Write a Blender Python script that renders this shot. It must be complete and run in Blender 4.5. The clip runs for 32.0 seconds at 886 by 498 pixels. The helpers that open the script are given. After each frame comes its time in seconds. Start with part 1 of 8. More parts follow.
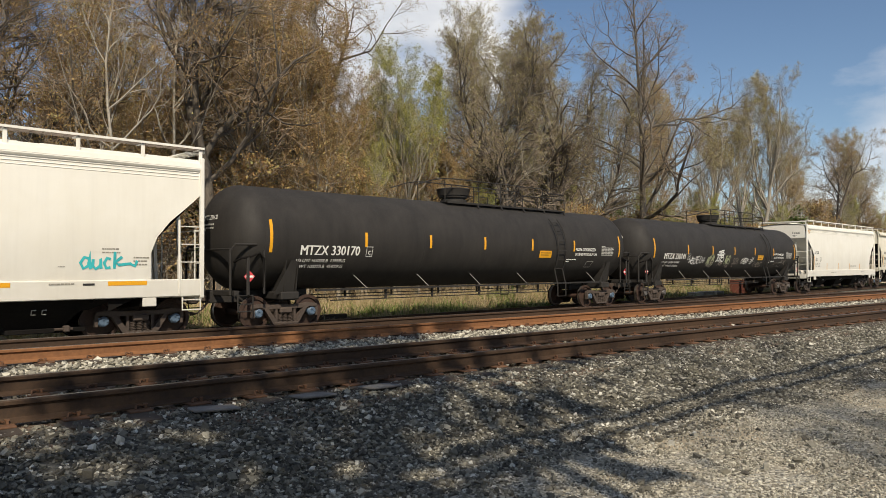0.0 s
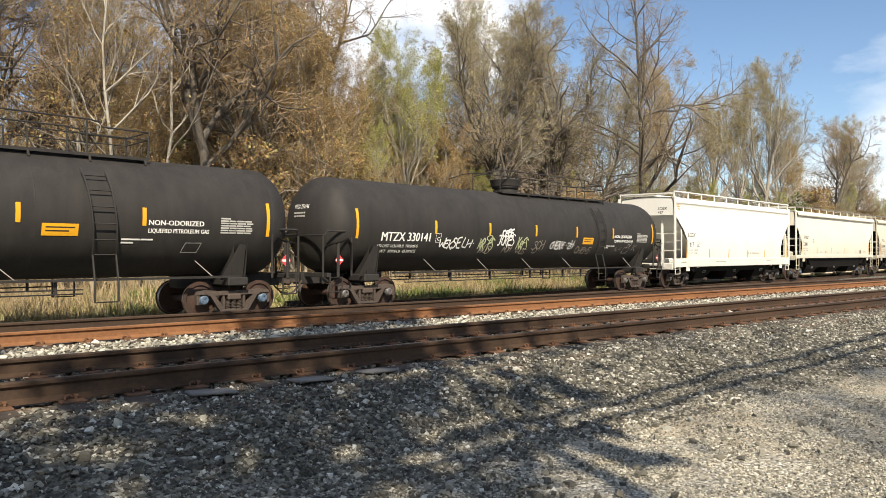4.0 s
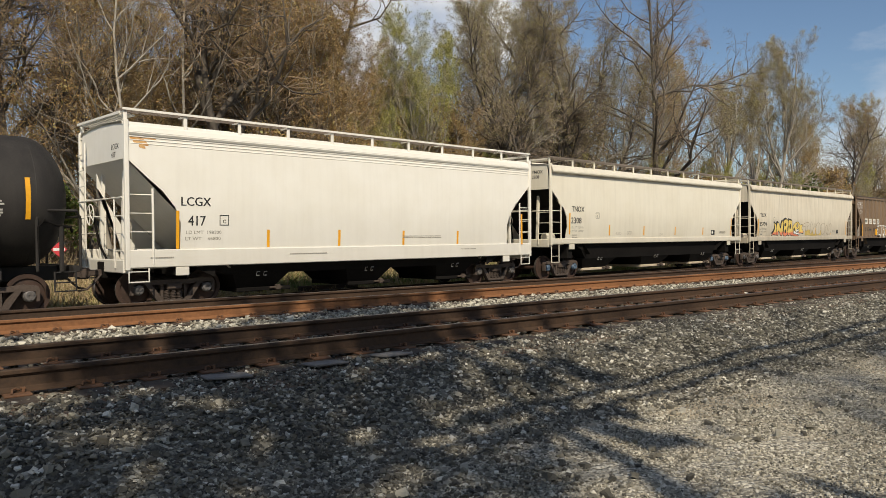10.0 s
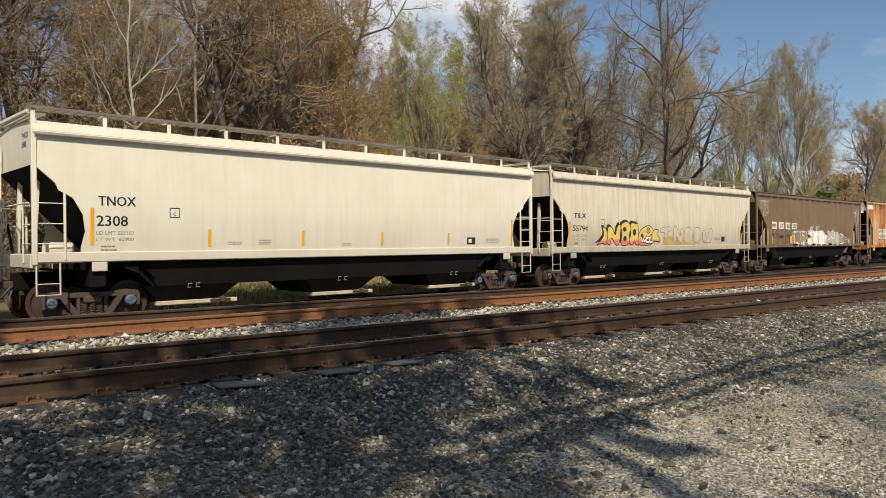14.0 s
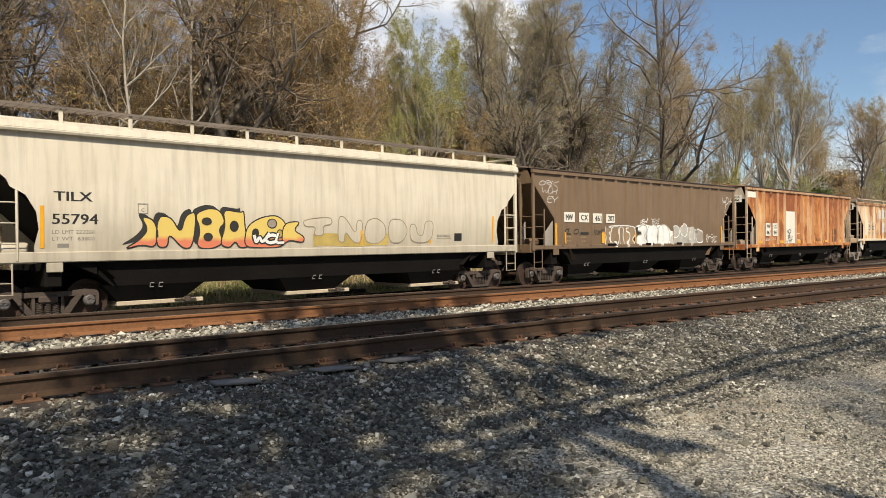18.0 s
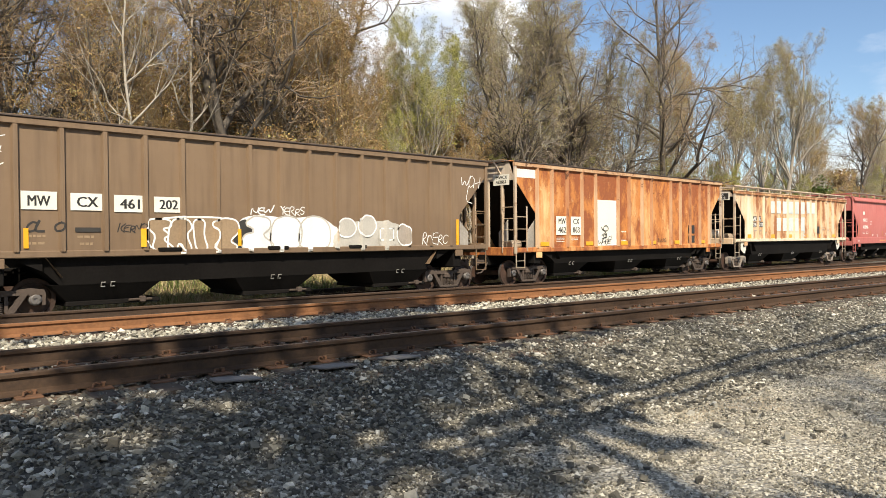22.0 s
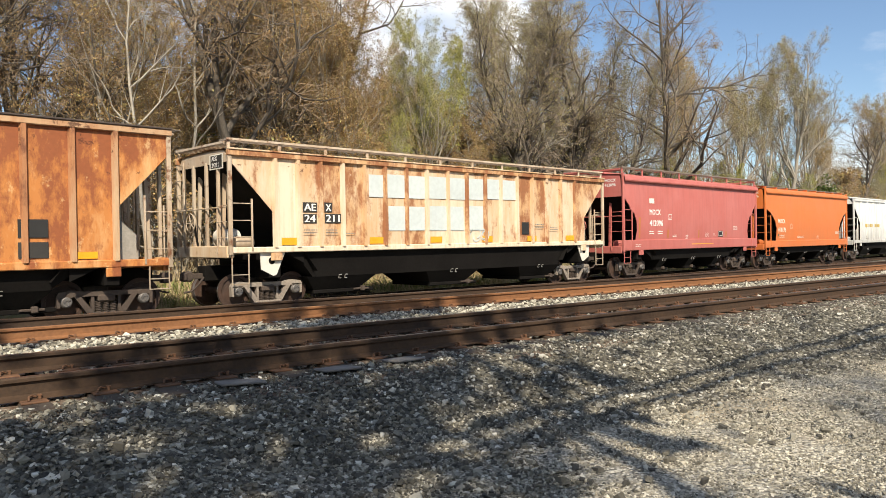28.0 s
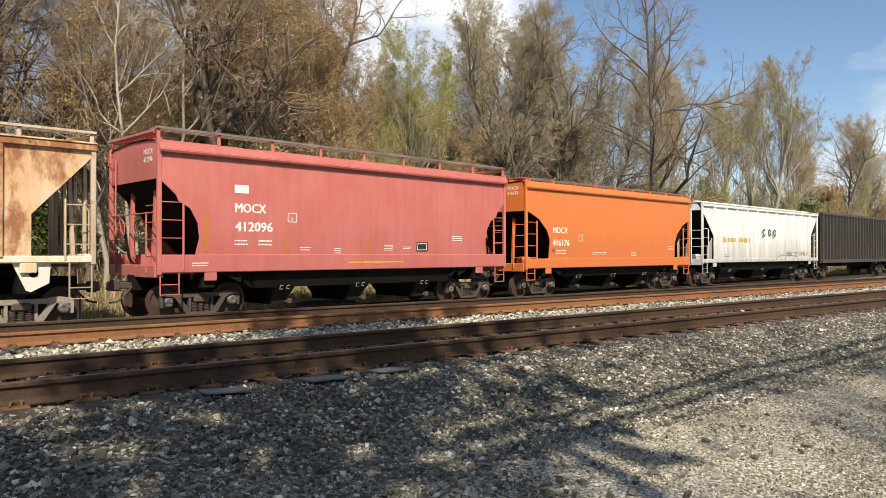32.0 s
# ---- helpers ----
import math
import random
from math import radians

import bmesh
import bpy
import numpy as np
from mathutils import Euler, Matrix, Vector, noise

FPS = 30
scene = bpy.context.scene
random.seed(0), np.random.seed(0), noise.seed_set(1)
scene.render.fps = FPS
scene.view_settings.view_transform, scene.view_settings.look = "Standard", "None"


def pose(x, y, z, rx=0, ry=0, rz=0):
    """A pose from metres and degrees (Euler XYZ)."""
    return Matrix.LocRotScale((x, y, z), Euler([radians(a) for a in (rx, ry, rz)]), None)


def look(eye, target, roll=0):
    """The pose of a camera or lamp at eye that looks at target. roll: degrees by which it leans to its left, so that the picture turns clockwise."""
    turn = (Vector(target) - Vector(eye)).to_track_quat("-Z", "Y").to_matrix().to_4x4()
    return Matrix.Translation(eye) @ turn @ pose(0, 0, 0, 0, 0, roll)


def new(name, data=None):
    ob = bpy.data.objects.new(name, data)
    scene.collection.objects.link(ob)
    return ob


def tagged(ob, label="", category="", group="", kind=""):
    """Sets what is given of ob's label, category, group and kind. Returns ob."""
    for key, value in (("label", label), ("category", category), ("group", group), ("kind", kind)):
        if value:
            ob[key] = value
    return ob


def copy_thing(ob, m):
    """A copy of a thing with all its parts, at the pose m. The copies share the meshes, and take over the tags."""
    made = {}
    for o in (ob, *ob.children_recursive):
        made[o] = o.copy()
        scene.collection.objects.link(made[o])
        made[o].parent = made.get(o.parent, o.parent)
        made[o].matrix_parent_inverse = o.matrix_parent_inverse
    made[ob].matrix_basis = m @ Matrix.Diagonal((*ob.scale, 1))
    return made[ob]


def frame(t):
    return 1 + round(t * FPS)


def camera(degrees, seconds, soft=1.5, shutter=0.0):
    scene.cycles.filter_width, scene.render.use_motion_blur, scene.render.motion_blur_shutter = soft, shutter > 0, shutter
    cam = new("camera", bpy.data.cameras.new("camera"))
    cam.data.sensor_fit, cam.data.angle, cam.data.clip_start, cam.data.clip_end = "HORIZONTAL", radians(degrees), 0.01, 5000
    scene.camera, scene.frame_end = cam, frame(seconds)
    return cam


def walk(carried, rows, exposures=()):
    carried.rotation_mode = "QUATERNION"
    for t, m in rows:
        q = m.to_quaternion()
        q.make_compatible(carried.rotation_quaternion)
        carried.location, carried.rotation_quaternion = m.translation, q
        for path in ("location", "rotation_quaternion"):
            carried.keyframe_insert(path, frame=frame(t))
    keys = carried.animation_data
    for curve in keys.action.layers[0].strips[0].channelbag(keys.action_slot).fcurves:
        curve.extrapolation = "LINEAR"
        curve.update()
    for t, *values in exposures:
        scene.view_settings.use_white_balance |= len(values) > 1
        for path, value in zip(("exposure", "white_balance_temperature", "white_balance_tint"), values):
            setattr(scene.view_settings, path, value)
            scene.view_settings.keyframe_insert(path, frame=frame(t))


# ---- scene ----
# World: x runs along the train's track, y away from the camera, z up. The near pair of tracks is turned by TURN against it.
cam = camera(62.2, 32.0, soft=0.7)
# seconds, x, y, z, yaw, pitch, roll of the hand-held camera
PATH = [
    (0, -0.022, -0.030, 1.610, -44.635, 1.463, -0.225), (0.5, -0.026, -0.033, 1.611, -44.765, 1.366, -0.119),
    (1, -0.017, -0.023, 1.608, -44.688, 1.121, -0.080), (1.5, -0.009, -0.014, 1.606, -44.618, 0.902, -0.164),
    (2, -0.008, -0.021, 1.609, -44.580, 0.875, -0.242), (2.5, -0.008, -0.019, 1.607, -44.726, 0.668, -0.285),
    (3, -0.003, -0.018, 1.606, -44.591, 0.403, -0.303), (3.5, -0.006, -0.020, 1.606, -44.620, 0.315, -0.096),
    (5.5, -0.021, -0.016, 1.602, -45.080, 0.366, 0.371), (6, -0.024, -0.018, 1.605, -44.890, 0.253, 0.435),
    (6.5, -0.023, -0.015, 1.601, -44.706, 0.178, 0.392), (7, -0.026, -0.014, 1.602, -44.802, 0.041, 0.414),
    (7.5, -0.016, -0.013, 1.598, -44.820, -0.265, 0.342), (8, -0.014, -0.008, 1.598, -44.750, -0.614, 0.241),
    (8.5, -0.004, 0.001, 1.597, -44.622, -0.859, 0.134), (9, -0.000, -0.000, 1.600, -44.384, -1.011, -0.157),
    (9.5, 0.003, -0.007, 1.596, -44.059, -1.045, -0.449), (10, 0.006, -0.005, 1.596, -43.766, -0.911, -0.441),
    (10.5, 0.002, -0.005, 1.597, -43.546, -0.588, -0.493), (11, -0.004, -0.006, 1.602, -43.496, 0.056, -0.636),
    (11.5, -0.006, -0.015, 1.606, -43.562, 0.763, -0.710), (12, -0.011, -0.016, 1.606, -43.622, 0.826, -0.759),
    (12.5, 0.001, -0.009, 1.602, -43.468, 0.248, -0.785), (13, -0.004, -0.006, 1.601, -43.298, 0.020, -0.679),
    (13.5, -0.005, -0.006, 1.598, -43.058, -0.037, -0.628), (14, -0.005, -0.009, 1.599, -42.948, -0.297, -0.534),
    (14.5, 0.001, -0.013, 1.598, -42.841, -0.420, -0.536), (16.5, -0.006, -0.008, 1.593, -42.974, -0.505, -0.241),
    (17, -0.017, -0.011, 1.596, -43.054, -0.384, -0.238), (17.5, -0.007, -0.012, 1.593, -43.223, -0.304, -0.469),
    (18, -0.007, -0.016, 1.597, -43.211, -0.492, -0.632), (18.5, -0.006, -0.005, 1.589, -43.297, -0.826, -0.631),
    (19, -0.007, -0.008, 1.594, -43.191, -1.021, -0.494), (19.5, -0.009, -0.011, 1.595, -43.109, -0.811, -0.421),
    (20, -0.011, -0.013, 1.593, -43.092, -0.707, -0.299), (20.5, -0.012, -0.009, 1.591, -43.286, -0.703, -0.269),
    (21, -0.018, -0.015, 1.593, -43.546, -0.569, -0.296), (21.5, -0.014, -0.011, 1.593, -43.457, -0.592, -0.369),
    (22, -0.014, -0.010, 1.593, -43.246, -0.645, -0.520), (22.5, -0.010, -0.006, 1.594, -43.249, -0.809, -0.616),
    (23, -0.013, -0.006, 1.588, -43.363, -0.828, -0.569), (23.5, -0.018, -0.012, 1.596, -43.255, -0.671, -0.665),
    (24, -0.017, -0.015, 1.600, -42.835, -0.534, -0.741), (24.5, -0.013, -0.017, 1.593, -42.389, -0.706, -0.800),
    (25, -0.018, -0.017, 1.594, -42.317, -0.575, -0.802), (25.5, -0.020, -0.014, 1.594, -42.421, -0.480, -0.956),
    (27.5, -0.007, -0.006, 1.591, -42.646, -0.866, -0.787), (28, -0.005, -0.014, 1.597, -42.899, -0.522, -0.909),
    (28.5, -0.004, -0.014, 1.597, -43.032, -0.197, -0.888), (29, -0.014, -0.017, 1.596, -43.035, 0.280, -0.598),
    (29.5, -0.018, -0.021, 1.599, -43.200, 0.542, -0.329), (30, -0.021, -0.022, 1.603, -43.352, 0.659, -0.201),
    (30.5, -0.025, -0.022, 1.604, -43.605, 0.670, -0.179), (31, -0.027, -0.027, 1.598, -43.861, 0.644, -0.061),
    (31.5, -0.027, -0.020, 1.596, -43.953, 0.531, -0.051), (32, -0.029, -0.022, 1.597, -43.972, 0.335, -0.049),
]


def cam_pose(x, y, z, yaw, pitch, roll):
    return Matrix.Translation((x, y, z)) @ Euler((0, 0, radians(yaw))).to_matrix().to_4x4() @ Euler((radians(90 + pitch), 0, 0)).to_matrix().to_4x4() @ Euler((0, 0, radians(roll))).to_matrix().to_4x4()


EXPOSURES = [(0, -0.1), (0.5, 0.1), (1, 0.43), (3, 0.53), (6, 0.5), (7, 0.38), (8, 0.0), (9, -0.2), (13, -0.15), (17, 0.05), (19, 0.15), (22, 0.5), (28, 0.45), (32, 0.35)]
walk(cam, [(t, cam_pose(*v)) for t, *v in PATH], [(t, stops, 6900, 10) for t, stops in EXPOSURES])

# ---- sky and sun ----
SUN_EL, SUN_AZ = 42.0, (-0.53, -0.85)
sun_dir = Vector((SUN_AZ[0], SUN_AZ[1], 0)).normalized() * math.cos(radians(SUN_EL)) + Vector((0, 0, math.sin(radians(SUN_EL))))
world = bpy.data.worlds.new("sky")
scene.world = world
world.use_nodes = True
wn, wl = world.node_tree.nodes, world.node_tree.links
wn.clear()
sky = wn.new("ShaderNodeTexSky")
sky.sky_type, sky.sun_disc = "NISHITA", False
sky.sun_elevation, sky.sun_rotation = radians(SUN_EL), math.atan2(sun_dir.x, sun_dir.y)
sky.air_density, sky.dust_density, sky.ozone_density = 1.0, 0.4, 4.4
tc = wn.new("ShaderNodeTexCoord")
mp = wn.new("ShaderNodeMapping")
mp.inputs["Scale"].default_value = (1.0, 1.0, 2.6)
mp.inputs["Location"].default_value = (0.62, 0.1, 0.0)
cl = wn.new("ShaderNodeTexNoise")
cl.inputs["Scale"].default_value, cl.inputs["Detail"].default_value, cl.inputs["Roughness"].default_value = 1.9, 8, 0.56
ramp = wn.new("ShaderNodeValToRGB")
ramp.color_ramp.elements[0].position, ramp.color_ramp.elements[1].position = 0.47, 0.68
cloud_tone = wn.new("ShaderNodeTexNoise")
cloud_tone.inputs["Scale"].default_value, cloud_tone.inputs["Detail"].default_value = 4.0, 6
tone = wn.new("ShaderNodeValToRGB")
tone.color_ramp.elements[0].position, tone.color_ramp.elements[1].position = 0.35, 0.65
tone.color_ramp.elements[0].color, tone.color_ramp.elements[1].color = (6.0, 6.6, 7.6, 1), (10.0, 10.2, 10.6, 1)
mix = wn.new("ShaderNodeMix")
mix.data_type = "RGBA"
bg = wn.new("ShaderNodeBackground")
bg.inputs["Strength"].default_value = 0.106
wo = wn.new("ShaderNodeOutputWorld")
wl.new(tc.outputs["Generated"], mp.inputs["Vector"])
wl.new(mp.outputs["Vector"], cl.inputs["Vector"])
wl.new(mp.outputs["Vector"], cloud_tone.inputs["Vector"])


def bank(direction, width, amount):
    """A bank of cloud, or a clear gap, round one direction of the sky."""
    dot = wn.new("ShaderNodeVectorMath")
    dot.operation = "DOT_PRODUCT"
    dot.inputs[1].default_value = Vector(direction).normalized()
    wl.new(tc.outputs["Generated"], dot.inputs[0])
    near = wn.new("ShaderNodeMapRange")
    near.interpolation_type = "SMOOTHSTEP"
    near.inputs["From Min"].default_value, near.inputs["From Max"].default_value = math.cos(radians(width)), 1.0
    near.inputs["To Max"].default_value = amount
    wl.new(dot.outputs["Value"], near.inputs["Value"])
    return near.outputs["Result"]


total = cl.outputs["Fac"]
for direction, width, amount in (((0.60, 0.73, 0.325), 12, 0.30), ((0.665, 0.70, 0.25), 5, -0.22), ((0.89, 0.38, 0.27), 16, -0.16), ((0.945, 0.29, 0.17), 10, 0.06), ((0.69, 0.65, 0.33), 7, 0.12)):
    add = wn.new("ShaderNodeMath")
    wl.new(total, add.inputs[0])
    wl.new(bank(direction, width, amount), add.inputs[1])
    total = add.outputs[0]
wl.new(total, ramp.inputs["Fac"])
wl.new(cloud_tone.outputs["Fac"], tone.inputs["Fac"])
wl.new(ramp.outputs["Color"], mix.inputs["Factor"])
wl.new(sky.outputs["Color"], mix.inputs["A"])
wl.new(tone.outputs["Color"], mix.inputs["B"])
wl.new(mix.outputs["Result"], bg.inputs["Color"])
wl.new(bg.outputs["Background"], wo.inputs["Surface"])

sun = new("sun", bpy.data.lights.new("sun", "SUN"))
sun.data.energy, sun.data.angle, sun.data.color = 5.0, radians(0.53), (1.0, 0.915, 0.77)
sun.matrix_world = look(sun_dir * 60, (0, 0, 0))

# ---- small mesh kit ----
class Geo:
    """Collects vertices and faces of one part."""

    def __init__(self):
        self.v, self.f = [], []

    def add(self, verts, faces):
        n = len(self.v)
        self.v.extend(verts)
        self.f.extend(tuple(i + n for i in face) for face in faces)
        return self

    def box(self, x0, x1, y0, y1, z0, z1):
        v = [(x, y, z) for x in (x0, x1) for y in (y0, y1) for z in (z0, z1)]
        return self.add(v, [(0, 1, 3, 2), (4, 6, 7, 5), (0, 4, 5, 1), (2, 3, 7, 6), (0, 2, 6, 4), (1, 5, 7, 3)])

    def soft_box(self, x0, x1, y0, y1, z0, z1, c=0.02):
        """A box with chamfered edges."""
        v, idx = [], {}
        for i, (x, sx) in enumerate(((x0, 1), (x1, -1))):
            for j, (y, sy) in enumerate(((y0, 1), (y1, -1))):
                for k, (z, sz) in enumerate(((z0, 1), (z1, -1))):
                    for axis in range(3):
                        d = [c * sx, c * sy, c * sz]
                        d[axis] = 0
                        idx[i, j, k, axis] = len(v)
                        v.append((x + d[0], y + d[1], z + d[2]))
        f = [tuple(idx[i, j, k, a] for a in range(3)) for i in (0, 1) for j in (0, 1) for k in (0, 1)]
        for s in (0, 1):
            f.append(tuple(idx[s, j, k, 0] for j, k in ((0, 0), (0, 1), (1, 1), (1, 0))))
            f.append(tuple(idx[i, s, k, 1] for i, k in ((0, 0), (0, 1), (1, 1), (1, 0))))
            f.append(tuple(idx[i, j, s, 2] for i, j in ((0, 0), (0, 1), (1, 1), (1, 0))))
        for a in (0, 1):
            for b in (0, 1):
                f.append((idx[0, a, b, 1], idx[1, a, b, 1], idx[1, a, b, 2], idx[0, a, b, 2]))
                f.append((idx[a, 0, b, 0], idx[a, 1, b, 0], idx[a, 1, b, 2], idx[a, 0, b, 2]))
                f.append((idx[a, b, 0, 0], idx[a, b, 1, 0], idx[a, b, 1, 1], idx[a, b, 0, 1]))
        return self.add(v, f)

    def rod(self, p, q, r, n=6, r2=None):
        p, q = Vector(p), Vector(q)
        d = (q - p).normalized()
        u = d.orthogonal().normalized()
        w = d.cross(u)
        r2 = r if r2 is None else r2
        v = []
        for c, rr in ((p, r), (q, r2)):
            for k in range(n):
                a = 2 * math.pi * k / n
                v.append(tuple(c + (u * math.cos(a) + w * math.sin(a)) * rr))
        f = [(k, (k + 1) % n, n + (k + 1) % n, n + k) for k in range(n)]
        return self.add(v, f + [tuple(range(n - 1, -1, -1)), tuple(range(n, 2 * n))])

    def pipe(self, pts, r, n=6):
        """A bent round bar through the points, in one piece."""
        pts = [Vector(p) for p in pts]
        rows, u = [], None
        for i, p in enumerate(pts):
            d = (pts[min(i + 1, len(pts) - 1)] - pts[max(i - 1, 0)]).normalized()
            u = d.orthogonal().normalized() if u is None else (u - d * u.dot(d)).normalized()
            w = d.cross(u)
            rows.append([tuple(p + r * (math.cos(2 * math.pi * k / n) * u + math.sin(2 * math.pi * k / n) * w)) for k in range(n)])
        base = len(self.v)
        self.skin(rows, close=True)
        m = len(pts) * n
        self.f += [tuple(range(base + n - 1, base - 1, -1)), tuple(range(base + m - n, base + m))]
        return self

    def beam(self, p, q, w, h, up=(0, 0, 1)):
        """A bar of width w (across) and height h (along up) from p to q."""
        p, q, up = Vector(p), Vector(q), Vector(up)
        d = (q - p).normalized()
        s = d.cross(up)
        s = (s if s.length > 1e-4 else d.orthogonal()).normalized() * (w / 2)
        u = s.cross(d).normalized() * (h / 2)
        v = [tuple(c + a * s + b * u) for c in (p, q) for a, b in ((-1, -1), (1, -1), (1, 1), (-1, 1))]
        return self.add(v, [(3, 2, 1, 0), (4, 5, 6, 7), (0, 1, 5, 4), (1, 2, 6, 5), (2, 3, 7, 6), (3, 0, 4, 7)])

    def plate(self, pts, thick, axis=1):
        """A flat polygon (in the plane across axis: points of the other two coordinates, then its place) given thickness."""
        poly, at = pts
        n = len(poly)

        def at3(a, b, c):
            return {0: (c, a, b), 1: (a, c, b), 2: (a, b, c)}[axis]
        v = [at3(a, b, at) for a, b in poly] + [at3(a, b, at + thick) for a, b in poly]
        f = [tuple(range(n)), tuple(range(2 * n - 1, n - 1, -1))] + [(k, n + k, n + (k + 1) % n, (k + 1) % n) for k in range(n)]
        return self.add(v, f)

    def lathe(self, profile, centre, axis=1, n=24):
        """profile: (radius, place along the axis) pairs; closed where the radius is 0."""
        v, f = [], []
        for r, h in profile:
            for k in range(n):
                a = 2 * math.pi * k / n
                c, s = r * math.cos(a), r * math.sin(a)
                p = {0: (h, c, s), 1: (c, h, s), 2: (c, s, h)}[axis]
                v.append((p[0] + centre[0], p[1] + centre[1], p[2] + centre[2]))
        for j in range(len(profile) - 1):
            for k in range(n):
                f.append((j * n + k, j * n + (k + 1) % n, (j + 1) * n + (k + 1) % n, (j + 1) * n + k))
        return self.add(v, f)

    def skin(self, rows, close=False):
        """A surface through rows of equally many points."""
        n, m = len(rows), len(rows[0])
        f = []
        for j in range(n - 1):
            for k in range(m if close else m - 1):
                f.append((j * m + k, j * m + (k + 1) % m, (j + 1) * m + (k + 1) % m, (j + 1) * m + k))
        return self.add([p for row in rows for p in row], f)

    def mesh(self, name, material, smooth=None):
        me = bpy.data.meshes.new(name)
        me.from_pydata(self.v, [], self.f)
        bm = bmesh.new()
        bm.from_mesh(me)
        bmesh.ops.recalc_face_normals(bm, faces=bm.faces)
        bm.to_mesh(me)
        bm.free()
        for mat in material if isinstance(material, (list, tuple)) else [material]:
            me.materials.append(mat)
        if smooth is not None:
            me.shade_smooth()
            me.set_sharp_from_angle(angle=radians(smooth))
        return me


def part(name, geo, material, parent, label="", smooth=None):
    """ONE mesh object under a thing or a part."""
    ob = new(name, geo.mesh(name, material, smooth) if isinstance(geo, Geo) else geo)
    ob.parent = parent
    if label:
        ob["label"] = label
    return ob


def empty(name, m=None):
    ob = new(name)
    ob.empty_display_size = 0.3
    if m is not None:
        ob.matrix_basis = m
    return ob


def fast_mesh(name, verts, faces, material, smooth=False):
    """A large mesh from numpy arrays; faces all of one size."""
    me = bpy.data.meshes.new(name)
    verts, faces = np.asarray(verts, np.float32), np.asarray(faces, np.int32)
    me.vertices.add(len(verts))
    me.vertices.foreach_set("co", verts.ravel())
    k = faces.shape[1]
    me.loops.add(faces.size)
    me.loops.foreach_set("vertex_index", faces.ravel())
    me.polygons.add(len(faces))
    me.polygons.foreach_set("loop_start", np.arange(0, faces.size, k, dtype=np.int32))
    me.polygons.foreach_set("use_smooth", np.full(len(faces), smooth))
    me.update(calc_edges=True)
    me.materials.append(material)
    return me


# ---- materials ----
class Nodes:
    def __init__(self, name):
        self.mat = bpy.data.materials.new(name)
        self.mat.use_nodes = True
        self.t = self.mat.node_tree
        self.b = self.t.nodes["Principled BSDF"]

    def n(self, kind, **inputs):
        node = self.t.nodes.new(kind)
        for k, v in inputs.items():
            node.inputs[k.replace("_", " ")].default_value = v
        return node

    def link(self, a, b):
        self.t.links.new(a, b)

    def coords(self, scale=(1, 1, 1), kind="Object", shift=(0, 0, 0)):
        c, m = self.n("ShaderNodeTexCoord"), self.n("ShaderNodeMapping")
        m.inputs["Scale"].default_value, m.inputs["Location"].default_value = scale, shift
        self.link(c.outputs[kind], m.inputs["Vector"])
        return m.outputs["Vector"]

    def noise(self, vec, scale, detail=4, rough=0.55):
        n = self.n("ShaderNodeTexNoise", Scale=scale, Detail=detail, Roughness=rough)
        if vec is not None:
            self.link(vec, n.inputs["Vector"])
        return n.outputs["Fac"]

    def ramp(self, fac, stops):
        r = self.n("ShaderNodeValToRGB")
        e = r.color_ramp.elements
        while len(e) < len(stops):
            e.new(0.5)
        for el, (p, c) in zip(e, stops):
            el.position, el.color = p, ((c, c, c, 1) if isinstance(c, (int, float)) else (*c, 1))
        self.link(fac, r.inputs["Fac"])
        return r.outputs["Color"]

    def mix(self, fac, a, b, kind="MIX"):
        m = self.n("ShaderNodeMix")
        m.data_type, m.blend_type = "RGBA", kind
        for sock, v in (("Factor", fac), ("A", a), ("B", b)):
            s = [i for i in m.inputs if i.name == sock and (i.type == "RGBA" or (sock == "Factor" and i.type == "VALUE"))][0]
            if isinstance(v, (int, float)):
                s.default_value = v
            elif isinstance(v, tuple):
                s.default_value = (*v, 1)
            else:
                self.link(v, s)
        return [o for o in m.outputs if o.type == "RGBA"][0]

    def math(self, op, a, b=0.0):
        m = self.n("ShaderNodeMath")
        m.operation = op
        for k, v in ((0, a), (1, b)):
            if isinstance(v, (int, float)):
                m.inputs[k].default_value = v
            else:
                self.link(v, m.inputs[k])
        return m.outputs[0]

    def bump(self, height, strength=0.3, distance=0.02):
        b = self.n("ShaderNodeBump", Strength=strength, Distance=distance)
        self.link(height, b.inputs["Height"])
        self.link(b.outputs["Normal"], self.b.inputs["Normal"])

    def done(self, colour, rough=0.6, metal=0.0, spec=0.5):
        for sock, v in (("Base Color", colour), ("Roughness", rough), ("Metallic", metal), ("Specular IOR Level", spec)):
            if isinstance(v, (int, float)):
                self.b.inputs[sock].default_value = v
            elif isinstance(v, tuple):
                self.b.inputs[sock].default_value = (*v, 1)
            else:
                self.link(v, self.b.inputs[sock])
        return self.mat


def plain(name, colour, rough=0.6, metal=0.0, vary=0.25, scale=6.0, relief=0.0, spec=0.5):
    """Paint or metal with a faint large and small variation."""
    k = Nodes(name)
    v = k.coords()
    big, small = k.noise(v, scale * 0.2, 3), k.noise(v, scale * 4, 5)
    f = k.math("ADD", k.math("MULTIPLY", big, 0.6), k.math("MULTIPLY", small, 0.4))
    lo, hi = tuple(c * (1 - vary) for c in colour), tuple(min(1, c * (1 + vary)) for c in colour)
    if relief:
        k.bump(small, relief, 0.01)
    return k.done(k.ramp(f, [(0.3, lo), (0.7, hi)]), rough, metal, spec)


